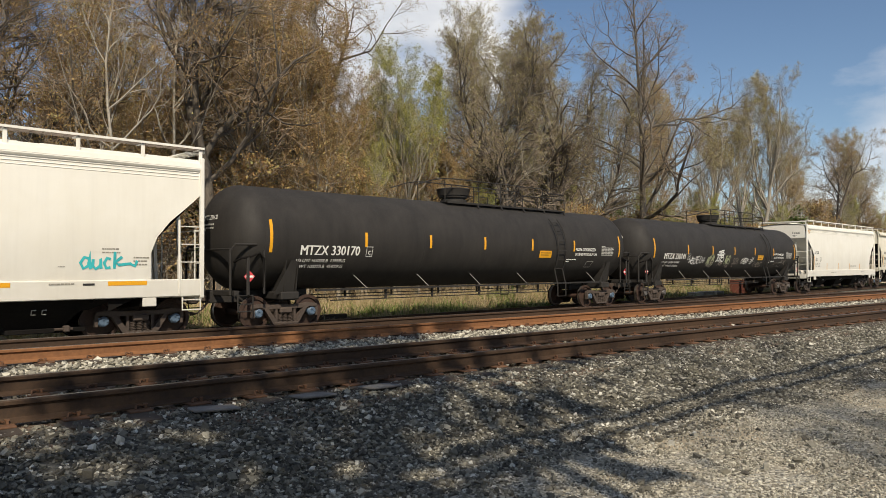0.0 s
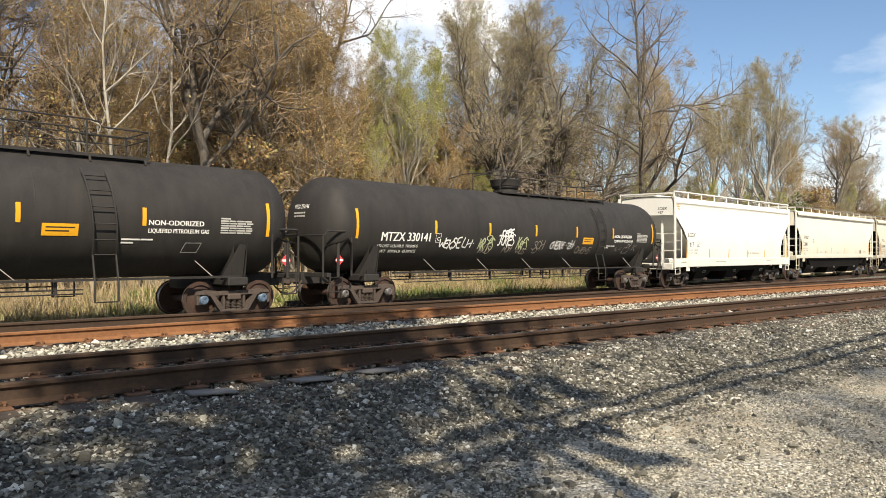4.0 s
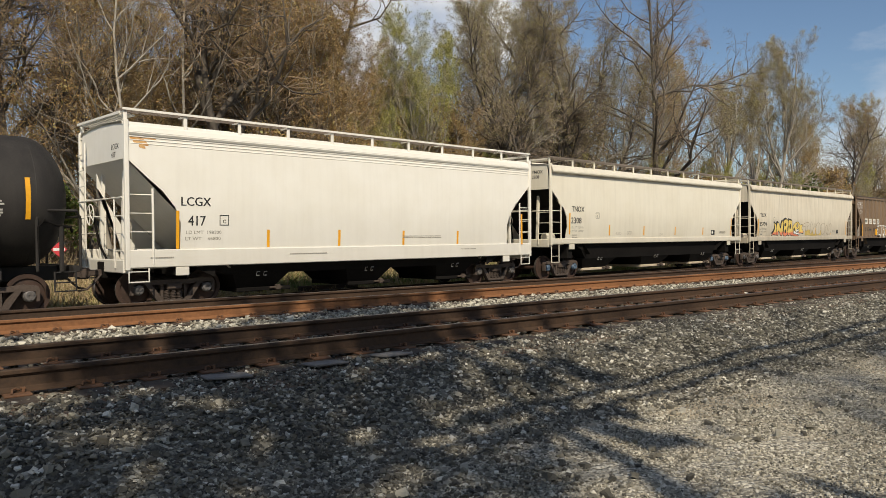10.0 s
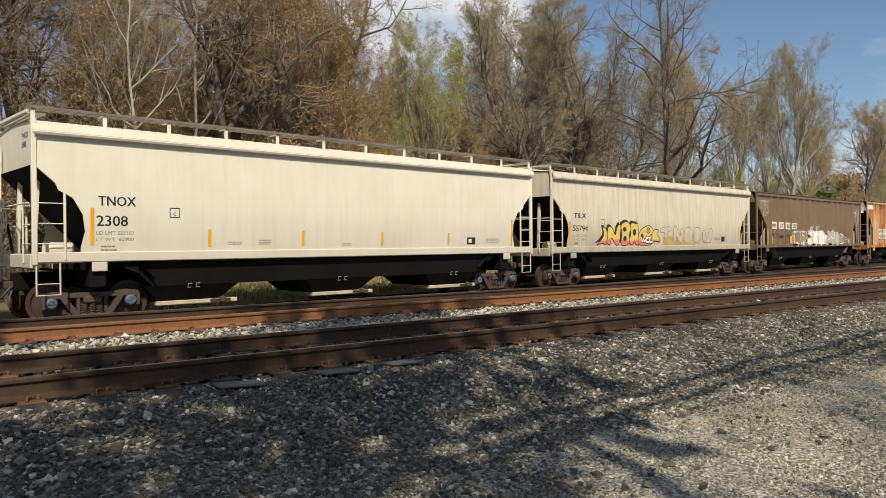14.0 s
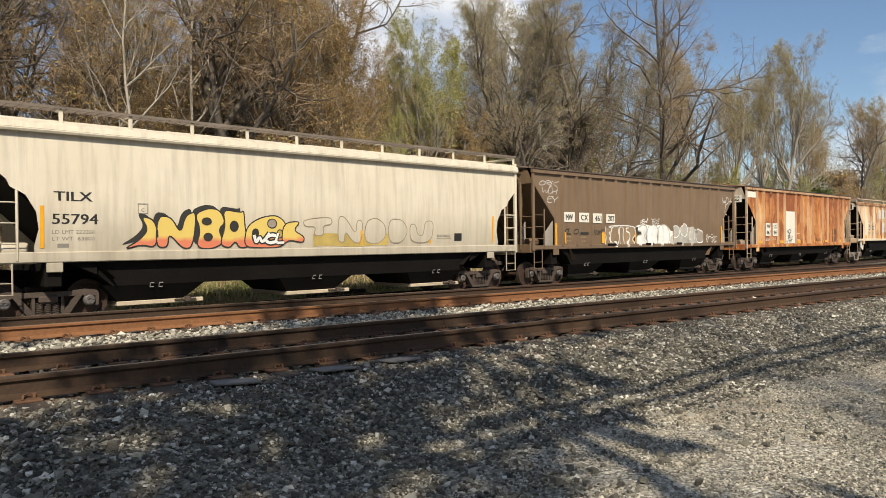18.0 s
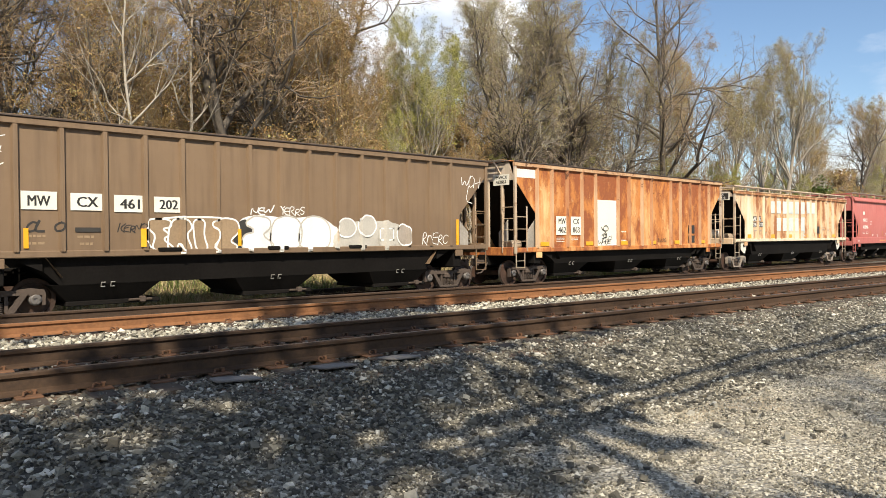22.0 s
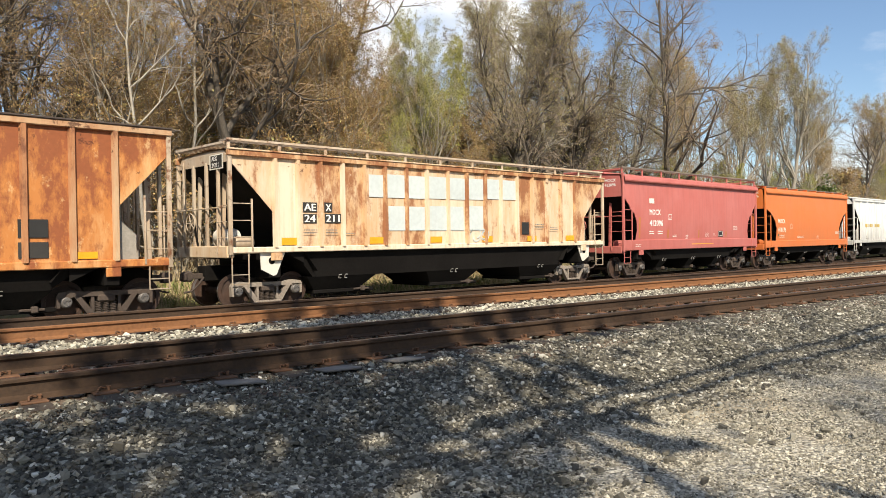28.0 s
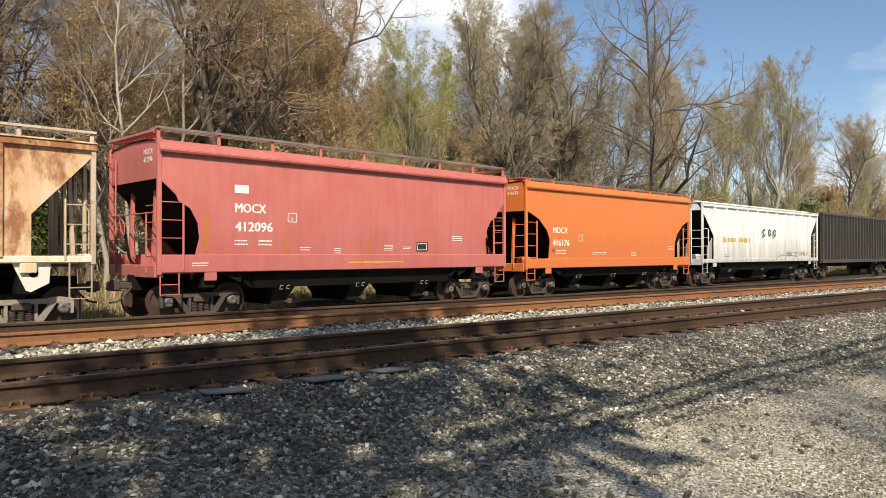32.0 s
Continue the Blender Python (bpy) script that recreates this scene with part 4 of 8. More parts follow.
        for s in (-1, 1):
            # crossing platform that overhangs the end on two struts
            g = Geo()
            for dx in (-0.12, 0.0, 0.12, 0.24, 0.36):
                g.beam((s * (h + dx), -1.25, top + 0.05), (s * (h + dx), 1.25, top + 0.05), 0.07, 0.025)
            part("end_running_board", g, MAT_GRATE, car)
            for y in (-0.9, 0.9):
                part("board_strut", Geo().beam((s * (h + 0.36), y, top + 0.02), (s * (h - 0.02), y, top - 0.42), 0.05, 0.05), ends, car)
    for s in (-1, 1):
        add_truck(car, s * (h - reach), *truck)
    add_couplers(car, h)
    # brake gear on the end platform
    g = Geo().lathe([(0.0, 0), (0.16, 0), (0.18, 0.04), (0.18, 0.5), (0.16, 0.54), (0, 0.54)], (-h + 0.5, -0.9, s0 + 0.28), 0, 14)
    part("brake_cylinder", g, ends, car, smooth=40)
    g = Geo().lathe([(0.27, -0.015), (0.285, 0.0), (0.27, 0.015), (0.255, 0.0), (0.27, -0.015)], (-h - 0.06, 0.55, 2.35), 0, 20)
    for k in range(5):
        a = k * 2 * math.pi / 5
        g.rod((-h - 0.06, 0.55, 2.35), (-h - 0.06, 0.55 + 0.27 * math.cos(a), 2.35 + 0.27 * math.sin(a)), 0.014, 5)
    part("brake_wheel", g, ends, car)
    g = Geo().pipe([(-h - 0.02, 0.4, 2.3), (-h + 0.1, 0.4, 1.6), (-h + 0.3, 0.2, s0)], 0.03, 6)
    g.pipe([(-h + 0.05, -0.3, s0 - 0.1), (-h + 1.2, -0.5, s0 - 0.25), (-h + 3.0, -0.5, 0.95)], 0.03, 6)
    part("brake_pipe", g, MAT_UNDER, car)
    return car, h


# -- tank cars --
TANK_R, TANK_Z = 1.53, 2.62


def tank_bend(z):
    return -math.sqrt(max(TANK_R ** 2 - (z - TANK_Z) ** 2, 0)) - 0.013


def tank_paint():
    k = Nodes("black_tank_enamel")
    v = k.coords()
    vs = k.coords(scale=(1, 1, 0.1))
    dust = k.ramp(k.math("ADD", k.math("MULTIPLY", k.noise(v, 0.8, 6), 0.5), k.math("MULTIPLY", k.noise(vs, 4, 5), 0.5)), [(0.35, 0.0), (0.75, 1.0)])
    col = k.mix(dust, (0.021, 0.0192, 0.018), (0.042, 0.038, 0.0345))
    k.bump(k.noise(v, 1.6, 3), 0.15, 0.02)
    return k.done(col, k.ramp(k.noise(v, 25, 4), [(0.3, 0.6), (0.7, 0.75)]), 0.0, 0.3)


MAT_TANK = tank_paint()


def tank_car(label, centre, number, capline, limits, caps):
    car = empty("tank_car")
    tagged(car, label, "rail car", "cars of the freight train")
    CARS.append((car, centre))
    half, head = 9.12, 0.92
    prof = [(0.0, -half - head)]
    for k in range(1, 11):
        a = k / 10 * math.pi / 2
        prof.append((TANK_R * math.sin(a), -half - head * math.cos(a)))
    prof += [(TANK_R, x) for x in np.linspace(-half + 0.4, half - 0.4, 8)]
    prof += [(r, -x) for r, x in reversed(prof[:11])]
    part("tank", Geo().lathe(prof, (0, 0, TANK_Z), 0, 72), MAT_TANK, car, smooth=40)
    # weld seams round the shell
    for x in (-9.1, -6.1, -3.05, 0.0, 3.05, 6.1, 9.1):
        part("weld_seam", Geo().lathe([(TANK_R - 0.01, -0.03), (TANK_R + 0.0015, -0.012), (TANK_R + 0.0015, 0.012), (TANK_R - 0.01, 0.03)], (x, 0, TANK_Z), 0, 64), MAT_TANK, car, smooth=40)
    # valve housing
    g = Geo().lathe([(0.50, 4.08), (0.50, 4.25), (0.46, 4.27), (0.46, 4.31), (0.52, 4.33), (0.54, 4.36), (0.54, 4.40), (0.58, 4.42), (0.62, 4.62), (0.64, 4.66), (0.60, 4.69), (0.0, 4.72)], (-0.15, 0, 0), 2, 32)
    part("valve_housing", g, MAT_TANK, car, smooth=30)
    # walkway and railing along the top
    for y in (-0.68, -0.54, -0.40, 0.40, 0.54, 0.68):
        part("walkway_plank", Geo().beam((-1.2, y, 4.12), (5.9, y, 4.12), 0.11, 0.03), MAT_TANK, car)
    part("walkway_edge", Geo().beam((-1.2, -0.745, 4.10), (5.9, -0.745, 4.10), 0.025, 0.075), MAT_TANK, car)
    for x in np.arange(0.4, 5.9, 1.35):
        g = Geo().beam((float(x), -0.74, 4.08), (float(x), 0.74, 4.08), 0.05, 0.06)
        g.beam((float(x), -0.74, 4.08), (float(x), -0.80, 3.93), 0.05, 0.05)
        part("walkway_bracket", g, MAT_TANK, car)
    for side in (-1, 1):
        g = Geo()
        y = side * 0.72
        g.pipe([(-2.7, y * 0.9, 4.60), (-1.9, y, 4.84), (-1.4, y, 4.93), (-0.9, y, 4.96), (4.4, y, 4.96), (4.7, y, 4.92), (4.75, y, 4.8), (5.9, y, 4.8)], 0.022, 6)
        g.rod((0.2, y, 4.58), (2.6, y, 4.58), 0.016, 6)
        g.rod((3.1, y, 4.6), (5.9, y, 4.6), 0.016, 6)
        for x, z in ((-1.3, 4.95), (0.5, 4.96), (1.75, 4.96), (2.6, 4.6), (3.1, 4.6), (4.4, 4.96), (5.9, 4.8)):
            g.rod((x, y, 4.1), (x, y, z), 0.02, 6)
        part("railing", g, MAT_TANK, car)
    g = Geo()
    for z in (4.6, 4.8):
        g.rod((5.9, -0.72, z), (5.9, 0.72, z), 0.02, 6)
    part("end_railing", g, MAT_TANK, car)
    # ladder that follows the shell
    for side in (-1, 1):
        rails, ladder = [], None
        for x in (4.32, 4.86):
            pts = []
            for a in np.linspace(40, -35, 12):
                r = TANK_R + 0.13
                pts.append((x - 0.25 * (1 - (40 - a) / 75), side * r * math.cos(radians(a)), TANK_Z + r * math.sin(radians(a))))
            pts += [(x, side * 1.52, 1.0), (x, side * 1.52, 0.55)]
            rail = part("ladder" if ladder is None else "ladder_rail", Geo().pipe(pts, 0.026, 6), MAT_TANK, car if ladder is None else ladder)
            ladder = ladder or rail
            rails.append(pts)
        for p, q in list(zip(*rails))[1::2]:
            part("rung", Geo().rod(p, q, 0.016, 5), MAT_TANK, ladder)
        # running rail low on each side with hangers
        g = Geo()
        y = side * 1.2
        g.beam((-7.2, y, 1.07), (8.2, y, 1.07), 0.10, 0.06)
        for z in (0.84, 0.74):
            g.rod((-6.6, y * 0.9, z), (4.2, y * 0.9, z), 0.018, 6)
        for x in (-4.4, -2.3, 0.1, 2.3, 3.6):
            g.box(x - 0.03, x + 0.03, y * 0.9 - 0.03, y * 0.9 + 0.03, 0.72, 1.06)
        part("side_rail", g, MAT_TANK, car)
        for x in (-5.7, -3.0, -0.4, 2.3, 7.0):
            part("brace", Geo().beam((x, side * (abs(tank_bend(1.52)) + 0.0), 1.50), (x + 0.42, side * 1.22, 1.09), 0.035, 0.02), MAT_STEP, car)
    for s in (-1, 1):
        x = s * 8.15
        # saddle
        g = Geo()
        pts = []
        for a in np.linspace(-90, -25, 9):
            pts.append((TANK_R * math.cos(radians(a)), TANK_Z + TANK_R * math.sin(radians(a))))
        poly = [(-y, z) for y, z in reversed(pts)] + pts[1:] + [(1.25, 1.0), (0.5, 0.85), (-0.5, 0.85), (-1.25, 1.0)]
        g.plate((poly, x - 0.2), 0.02, 0)
        g.plate((poly, x + 0.2), 0.02, 0)
        for y in (-1.5, 1.5):
            g.add([(x - 0.5, y * 0.8, 0.98), (x + 0.16, y * 0.8, 0.98), (x + 0.13, y * 0.965, 1.93), (x - 0.06, y * 0.965, 1.96)], [(0, 1, 2, 3)])
        g.soft_box(x - 0.3, x + 0.3, -1.3, 1.3, 0.82, 1.05, 0.03)
        part("saddle", g, MAT_TANK, car)
        part("stub_sill", Geo().soft_box(min(s * 6.9, s * 10.1), max(s * 6.9, s * 10.1), -0.25, 0.25, 0.75, 1.1, 0.02), MAT_TANK, car)
        part("end_sill", Geo().soft_box(min(s * 9.85, s * 10.0), max(s * 9.85, s * 10.0), -1.45, 1.45, 0.98, 1.12, 0.015), MAT_TANK, car)
        # guard rails round the end
        for y in (-1.45, 1.45):
            g = Geo().pipe([(s * 9.1, y, 1.02), (s * 9.1, y, 2.2), (s * 9.25, y, 2.38), (s * 9.95, y * 0.96, 2.38), (s * 10.05, y * 0.9, 2.2), (s * 10.05, y * 0.9, 1.0)], 0.035, 7)
            part("guard_rail", g, MAT_TANK, car)
            part("guard_post", Geo().rod((s * 9.6, y, 1.0), (s * 9.6, y, 2.02), 0.05, 7), MAT_TANK, car)
            g = Geo().pipe([(s * 9.45, y, 1.0), (s * 9.45, y, 0.55), (s * 9.9, y, 0.55), (s * 9.9, y, 1.0)], 0.024, 6)
            for z in (0.75, 0.98):
                g.rod((s * 9.45, y, z), (s * 9.9, y, z), 0.016, 5)
            part("step", g, MAT_TANK, car)
        part("cross_rail", Geo().rod((s * 10.05, -1.3, 2.25), (s * 10.05, 1.3, 2.25), 0.03, 6), MAT_TANK, car)
        part("cable", Geo().pipe([(s * 9.9, -1.2, 1.9), (s * 9.8, -1.46, 2.0), (s * 9.5, -1.47, 2.05), (s * 9.25, -1.47, 2.15), (s * 9.12, -1.47, 2.0), (s * 9.12, -1.45, 1.2)], 0.03, 6), MAT_UNDER, car)
        add_truck(car, x, "dark", caps)
        # placard
        px, pz = s * 9.55, 1.50
        g = Geo()
        d = 0.17
        g.add([(px - d, -1.44, pz), (px, -1.44, pz - d), (px + d, -1.44, pz), (px, -1.44, pz + d)], [(0, 1, 2, 3)])
        part("placard", g, MAT_RED, car, "red diamond hazard placard")
        g = Geo().add([(px - 0.12, -1.445, pz - 0.03), (px + 0.12, -1.445, pz - 0.03), (px + 0.12, -1.445, pz + 0.03), (px - 0.12, -1.445, pz + 0.03)], [(0, 1, 2, 3)])
        part("placard_bar", g, MAT_INK_WHITE, car)
    add_couplers(car, 10.05)
    b = tank_bend
    for x in (-8.92, 8.92):
        stripe(car, x, 2.17, 3.09, 0.10, bend=b)
    for x in (-5.55, -2.78, -0.05, 2.70, 5.47):
        stripe(car, x, 2.38, 2.82, 0.10, bend=b)
    stripe(car, 3.57, 2.10, 2.38, 0.78, bend=b, name="warning_panel")
    bars(car, 3.26, 2.28, [[0.62], [0.5]], 0.028, 0.055, MAT_INK, bend=lambda z: b(z) - 0.004)
    lettering(number, -7.93, 2.11, 0.28, MAT_INK_WHITE, car, width=2.16, bend=b, bold=0.011)
    lettering(limits[0], -8.02, 1.90, 0.095, MAT_INK_WHITE, car, width=1.75, bend=b, bold=0.002)
    lettering(limits[1], -8.06, 1.73, 0.095, MAT_INK_WHITE, car, width=1.75, bend=b, bold=0.002)
    lettering("C", -5.45, 2.14, 0.12, MAT_INK_WHITE, car, bend=b)
    g = Geo()
    for z0, z1, x0, x1 in ((2.08, 2.095, -5.52, -5.27), (2.37, 2.385, -5.52, -5.27)):
        g.add([(x0, b(z0), z0), (x1, b(z0), z0), (x1, b(z1), z1), (x0, b(z1), z1)], [(0, 1, 2, 3)])
    for x0 in (-5.52, -5.285):
        g.add([(x0, b(2.08), 2.08), (x0 + 0.015, b(2.08), 2.08), (x0 + 0.015, b(2.38), 2.38), (x0, b(2.38), 2.38)], [(0, 1, 2, 3)])
    part("plate_frame", g, MAT_INK_WHITE, car)
    lettering(capline, 5.58, 2.40, 0.125, MAT_INK_WHITE, car, width=1.45, bend=b, bold=0.006)
    lettering("LIQUEFIED PETROLEUM GAS", 5.58, 2.21, 0.105, MAT_INK_WHITE, car, width=1.6, bend=b)
    for k in range(7):
        bars(car, 7.5, 2.60 - 0.062 * k, [[0.28] if k == 0 else [0.24 - 0.02 * (k % 2), 0.2, 0.2 + 0.03 * (k % 3), 0.2]], 0.04, 0.02, MAT_INK_TABLE, bend=b)
    for z0, z1, x0, x1 in ((1.72, 1.735, 6.5, 6.95), (1.96, 1.975, 6.58, 7.02)):
        part("plate_frame", Geo().add([(x0, b(z0), z0), (x1, b(z0), z0), (x1, b(z1), z1), (x0, b(z1), z1)], [(0, 1, 2, 3)]), MAT_INK_TABLE, car)
    for x0 in (6.5, 6.93):
        part("plate_frame", Geo().add([(x0, b(1.72), 1.72), (x0 + 0.015, b(1.72), 1.72), (x0 + 0.095, b(1.97), 1.97), (x0 + 0.08, b(1.97), 1.97)], [(0, 1, 2, 3)]), MAT_INK_TABLE, car)
    bars(car, 4.95, 2.02, [[0.45, 0.3], [0.3]], 0.04, 0.04, MAT_INK_WHITE, bend=b)
    # number on the head
    for body, z, size, wide in ((number, 3.10, 0.13, 0.72), ("II III IIII", 2.94, 0.055, 0.62), ("III IIII I", 2.84, 0.055, 0.5)):
        if body == number:
            mark = lettering(body, 0.0, z, size, MAT_INK_WHITE, car, y=0.0, width=wide, bold=0.002)
        else:
            mark = bars(car, 0.0, z, [[0.16, 0.1, 0.2, 0.07]], 0.05, 0.02, MAT_INK_TABLE, y=0.0)
        for v in mark.data.vertices:
            y, dz = 0.30 - v.co.x, v.co.z - TANK_Z
            v.co.y, v.co.x = y, -half - head * math.sqrt(1 - (y * y + dz * dz) / TANK_R ** 2) - 0.012
    return car


tank_car("black LPG tank car with yellow reflector bars and white lettering", 19.86, "MTZX 330170", "NON-ODORIZED", ("LD LMT 163000LB  73900KG", "LT WT 100000LB  45400KG"), "blue")
SCRAWLED_TANK = tank_car("black LPG tank car with white graffiti along its side", 40.84, "MTZX 330141", "NON-ODORIZED", ("LD LMT 163100LB  74000KG", "LT WT  99900LB  45300KG"), "grey")

def rusted_paint(name, base, stain, rust, cover, seed):
    """Pale paint under rusty run-off: each panel has rusted to its own degree. cover: where stain sets in and is full, and where scabs begin."""
    k = Nodes(name)
    v = k.coords(shift=(seed * 5.1, seed, 0))
    run = k.coords(scale=(1.0, 1.0, 0.3), shift=(seed * 2.3, 0, seed))
    thin = k.coords(scale=(1.0, 1.0, 0.06), shift=(seed * 2.9, 0, seed))
    sep = k.n("ShaderNodeSeparateXYZ")
    k.link(k.coords(), sep.inputs[0])
    panel = k.n("ShaderNodeObjectInfo").outputs["Random"]
    # rust runs down from the top chord
    high = k.math("MULTIPLY", k.ramp(k.math("DIVIDE", k.math("SUBTRACT", sep.outputs["Z"], 3.0), 1.3), [(0.0, 0.0), (1.0, 1.0)]), 0.10)
    f = k.math("ADD", k.math("MULTIPLY", k.noise(run, 1.5, 8, 0.66), 0.72), k.math("MULTIPLY", panel, 0.28))
    f = k.math("ADD", f, high)
    col = k.mix(k.ramp(f, [(cover[0], 0.0), (cover[1], 1.0)]), base, stain)
    # fine run-off lines, blotches of red rust, and paint that still holds
    col = k.mix(k.math("MULTIPLY", k.ramp(k.noise(thin, 7.0, 6, 0.65), [(0.48, 0.0), (0.66, 1.0)]), 0.45), col, stain)
    smear = k.coords(scale=(1.0, 1.0, 0.5), shift=(seed * 4.3, 0, seed))
    blotch = k.noise(smear, 1.9, 10, 0.72)
    scab = k.math("ADD", k.math("MULTIPLY", blotch, 0.55), k.math("MULTIPLY", f, 0.45))
    deep = k.mix(k.noise(v, 11, 6), rust, tuple(c * 0.6 for c in rust))
    col = k.mix(k.ramp(scab, [(cover[2], 0.0), (cover[2] + 0.07, 0.9)]), col, deep)
    flakes = k.math("SUBTRACT", k.noise(k.coords(scale=(1.0, 1.0, 0.6), shift=(seed, 3.0, seed)), 3.4, 11, 0.75), k.math("MULTIPLY", f, 0.25))
    col = k.mix(k.ramp(flakes, [(0.46, 0.0), (0.52, 0.5)]), col, base)
    dark = k.math("ADD", k.noise(k.coords(shift=(seed * 7.7, 0, 1.0)), 2.6, 12, 0.78), high)
    col = k.mix(k.ramp(dark, [(0.66, 0.0), (0.69, 0.85)]), col, tuple(c * 0.35 for c in rust))
    k.bump(k.noise(v, 7, 6), 0.3, 0.015)
    return k.done(col, 0.75)


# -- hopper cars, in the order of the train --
P_WHITE = car_paint("cream_white_paint", (0.80, 0.78, 0.715), low_tint=0.22, streak=0.05, fade=(0.765, 0.74, 0.665), seed=1)
P_BEIGE = car_paint("beige_paint", (0.745, 0.705, 0.595), low_tint=0.3, streak=0.08, fade=(0.71, 0.665, 0.55), seed=2)
P_TAN = car_paint("stained_tan_paint", (0.69, 0.63, 0.51), low_tint=0.48, streak=0.27, fade=(0.64, 0.575, 0.455), seed=3)
P_BROWN = car_paint("dusty_brown_paint", (0.185, 0.123, 0.074), grime=(0.085, 0.055, 0.034), low_tint=0.3, streak=0.4, fade=(0.205, 0.138, 0.084), seed=4)
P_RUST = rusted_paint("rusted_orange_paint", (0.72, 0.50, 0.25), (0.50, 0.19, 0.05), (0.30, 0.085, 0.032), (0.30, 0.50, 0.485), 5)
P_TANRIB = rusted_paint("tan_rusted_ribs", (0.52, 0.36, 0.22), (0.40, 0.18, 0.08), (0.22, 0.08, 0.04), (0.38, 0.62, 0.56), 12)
P_ENDS = car_paint("pale_rust_flecked_end_paint", (0.56, 0.47, 0.37), low_tint=0.4, streak=0.3, rust=0.35, fade=(0.48, 0.36, 0.25), seed=13)
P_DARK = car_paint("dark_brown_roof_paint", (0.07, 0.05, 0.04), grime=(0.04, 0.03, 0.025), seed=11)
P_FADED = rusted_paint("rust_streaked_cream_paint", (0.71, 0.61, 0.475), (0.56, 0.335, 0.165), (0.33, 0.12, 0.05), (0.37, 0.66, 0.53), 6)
P_RED = car_paint("faded_red_paint", (0.47, 0.125, 0.105), grime=(0.20, 0.06, 0.05), low_tint=0.2, streak=0.22, fade=(0.50, 0.155, 0.135), seed=7)
P_ORANGE = car_paint("orange_paint", (0.64, 0.165, 0.035), grime=(0.30, 0.08, 0.03), low_tint=0.2, streak=0.12, fade=(0.60, 0.175, 0.05), seed=8)
P_CHALK = car_paint("chalky_white_paint", (0.75, 0.77, 0.765), low_tint=0.45, streak=0.4, rust=0.1, fade=(0.66, 0.66, 0.63), seed=9)
P_BLACK = car_paint("worn_black_paint", (0.035, 0.033, 0.032), grime=(0.06, 0.045, 0.035), low_tint=0.4, streak=0.4, fade=(0.05, 0.045, 0.042), seed=10)

lead, lead_h = hopper_car("cream white covered hopper car with a teal graffiti word", -6.2, 8.92, P_WHITE, cut=CREAM_CUT, edge_mat=P_WHITE, lip=1.60, truck=("dark", "blue"), sill=(1.02, 1.46), bays=3)
lcgx, lcgx_h = hopper_car("cream white covered hopper car with orange rust stain at its end", 51.78, 66.87, P_WHITE, cut=CREAM_CUT, edge_mat=P_WHITE, lip=1.60, slope=P_WHITE, sill=(1.02, 1.46), bays=3)
tnox, tnox_h = hopper_car("beige smooth-sided covered hopper car", 68.03, 84.84, P_BEIGE, lip=1.70, gate_mat=MAT_GATE, sill=(1.40, 1.63), truck=("dark", "blue"), bays=3)
tilx, tilx_h = hopper_car("stained tan covered hopper car with colourful graffiti", 85.95, 102.96, P_TAN, lip=1.70, gate_mat=MAT_GATE, sill=(1.36, 1.60), bays=3)
mwcx, mwcx_h = hopper_car("dusty brown ribbed covered hopper car with white graffiti", 103.85, 120.45, P_BROWN, roof=P_DARK, ribs=[1.81 + 0.927 * k for k in range(15)], eave=4.33, top=4.5, sill=(1.40, 1.56), slope=P_BROWN, board="flat", bays=3)
RUSTY_RIBS = (1.31, 2.2, 3.17, 4.13, 5.08, 6.73, 7.57, 8.61, 9.41, 11.1, 11.97, 12.91, 13.89, 14.83)
rusty, rusty_h = hopper_car("heavily rusted orange ribbed covered hopper car", 121.88, 138.05, P_RUST, roof=P_DARK, rib_mat=P_TANRIB, ends=P_ENDS, ribs=RUSTY_RIBS, eave=4.45, top=4.6, sill=(1.24, 1.42), board="flat", bays=3)
aex, aex_h = hopper_car("rust-streaked cream ribbed covered hopper car with pale blue patches", 139.52, 156.3, P_FADED, edge_mat=P_ENDS, ends=P_ENDS, board_mat=P_ENDS, web=False, ribs=(1.40, 2.12, 2.86, 3.64, 4.42, 5.22, 6.08, 6.95, 7.88, 8.77, 9.68, 10.48, 11.35, 12.2, 13.05, 13.9, 14.8), eave=4.10, top=4.3, sill=(1.50, 1.66), truck=("pale", "grey"), bays=3)
red, red_h = hopper_car("faded red smooth-sided covered hopper car", 157.70, 170.66, P_RED, lip=1.70, sill=(1.22, 1.68), bays=3)
orange, orange_h = hopper_car("bright orange smooth-sided covered hopper car", 171.78, 184.55, P_ORANGE, cut=ORANGE_CUT, board="brackets", eave=4.2, top=4.5, sill=(1.12, 1.5), bays=3)
chalk, chalk_h = hopper_car("chalky white ribbed covered hopper car", 185.85, 202.0, P_CHALK, ribs=11, eave=4.15, top=4.35, sill=(1.2, 1.4), board="flat", bays=3)


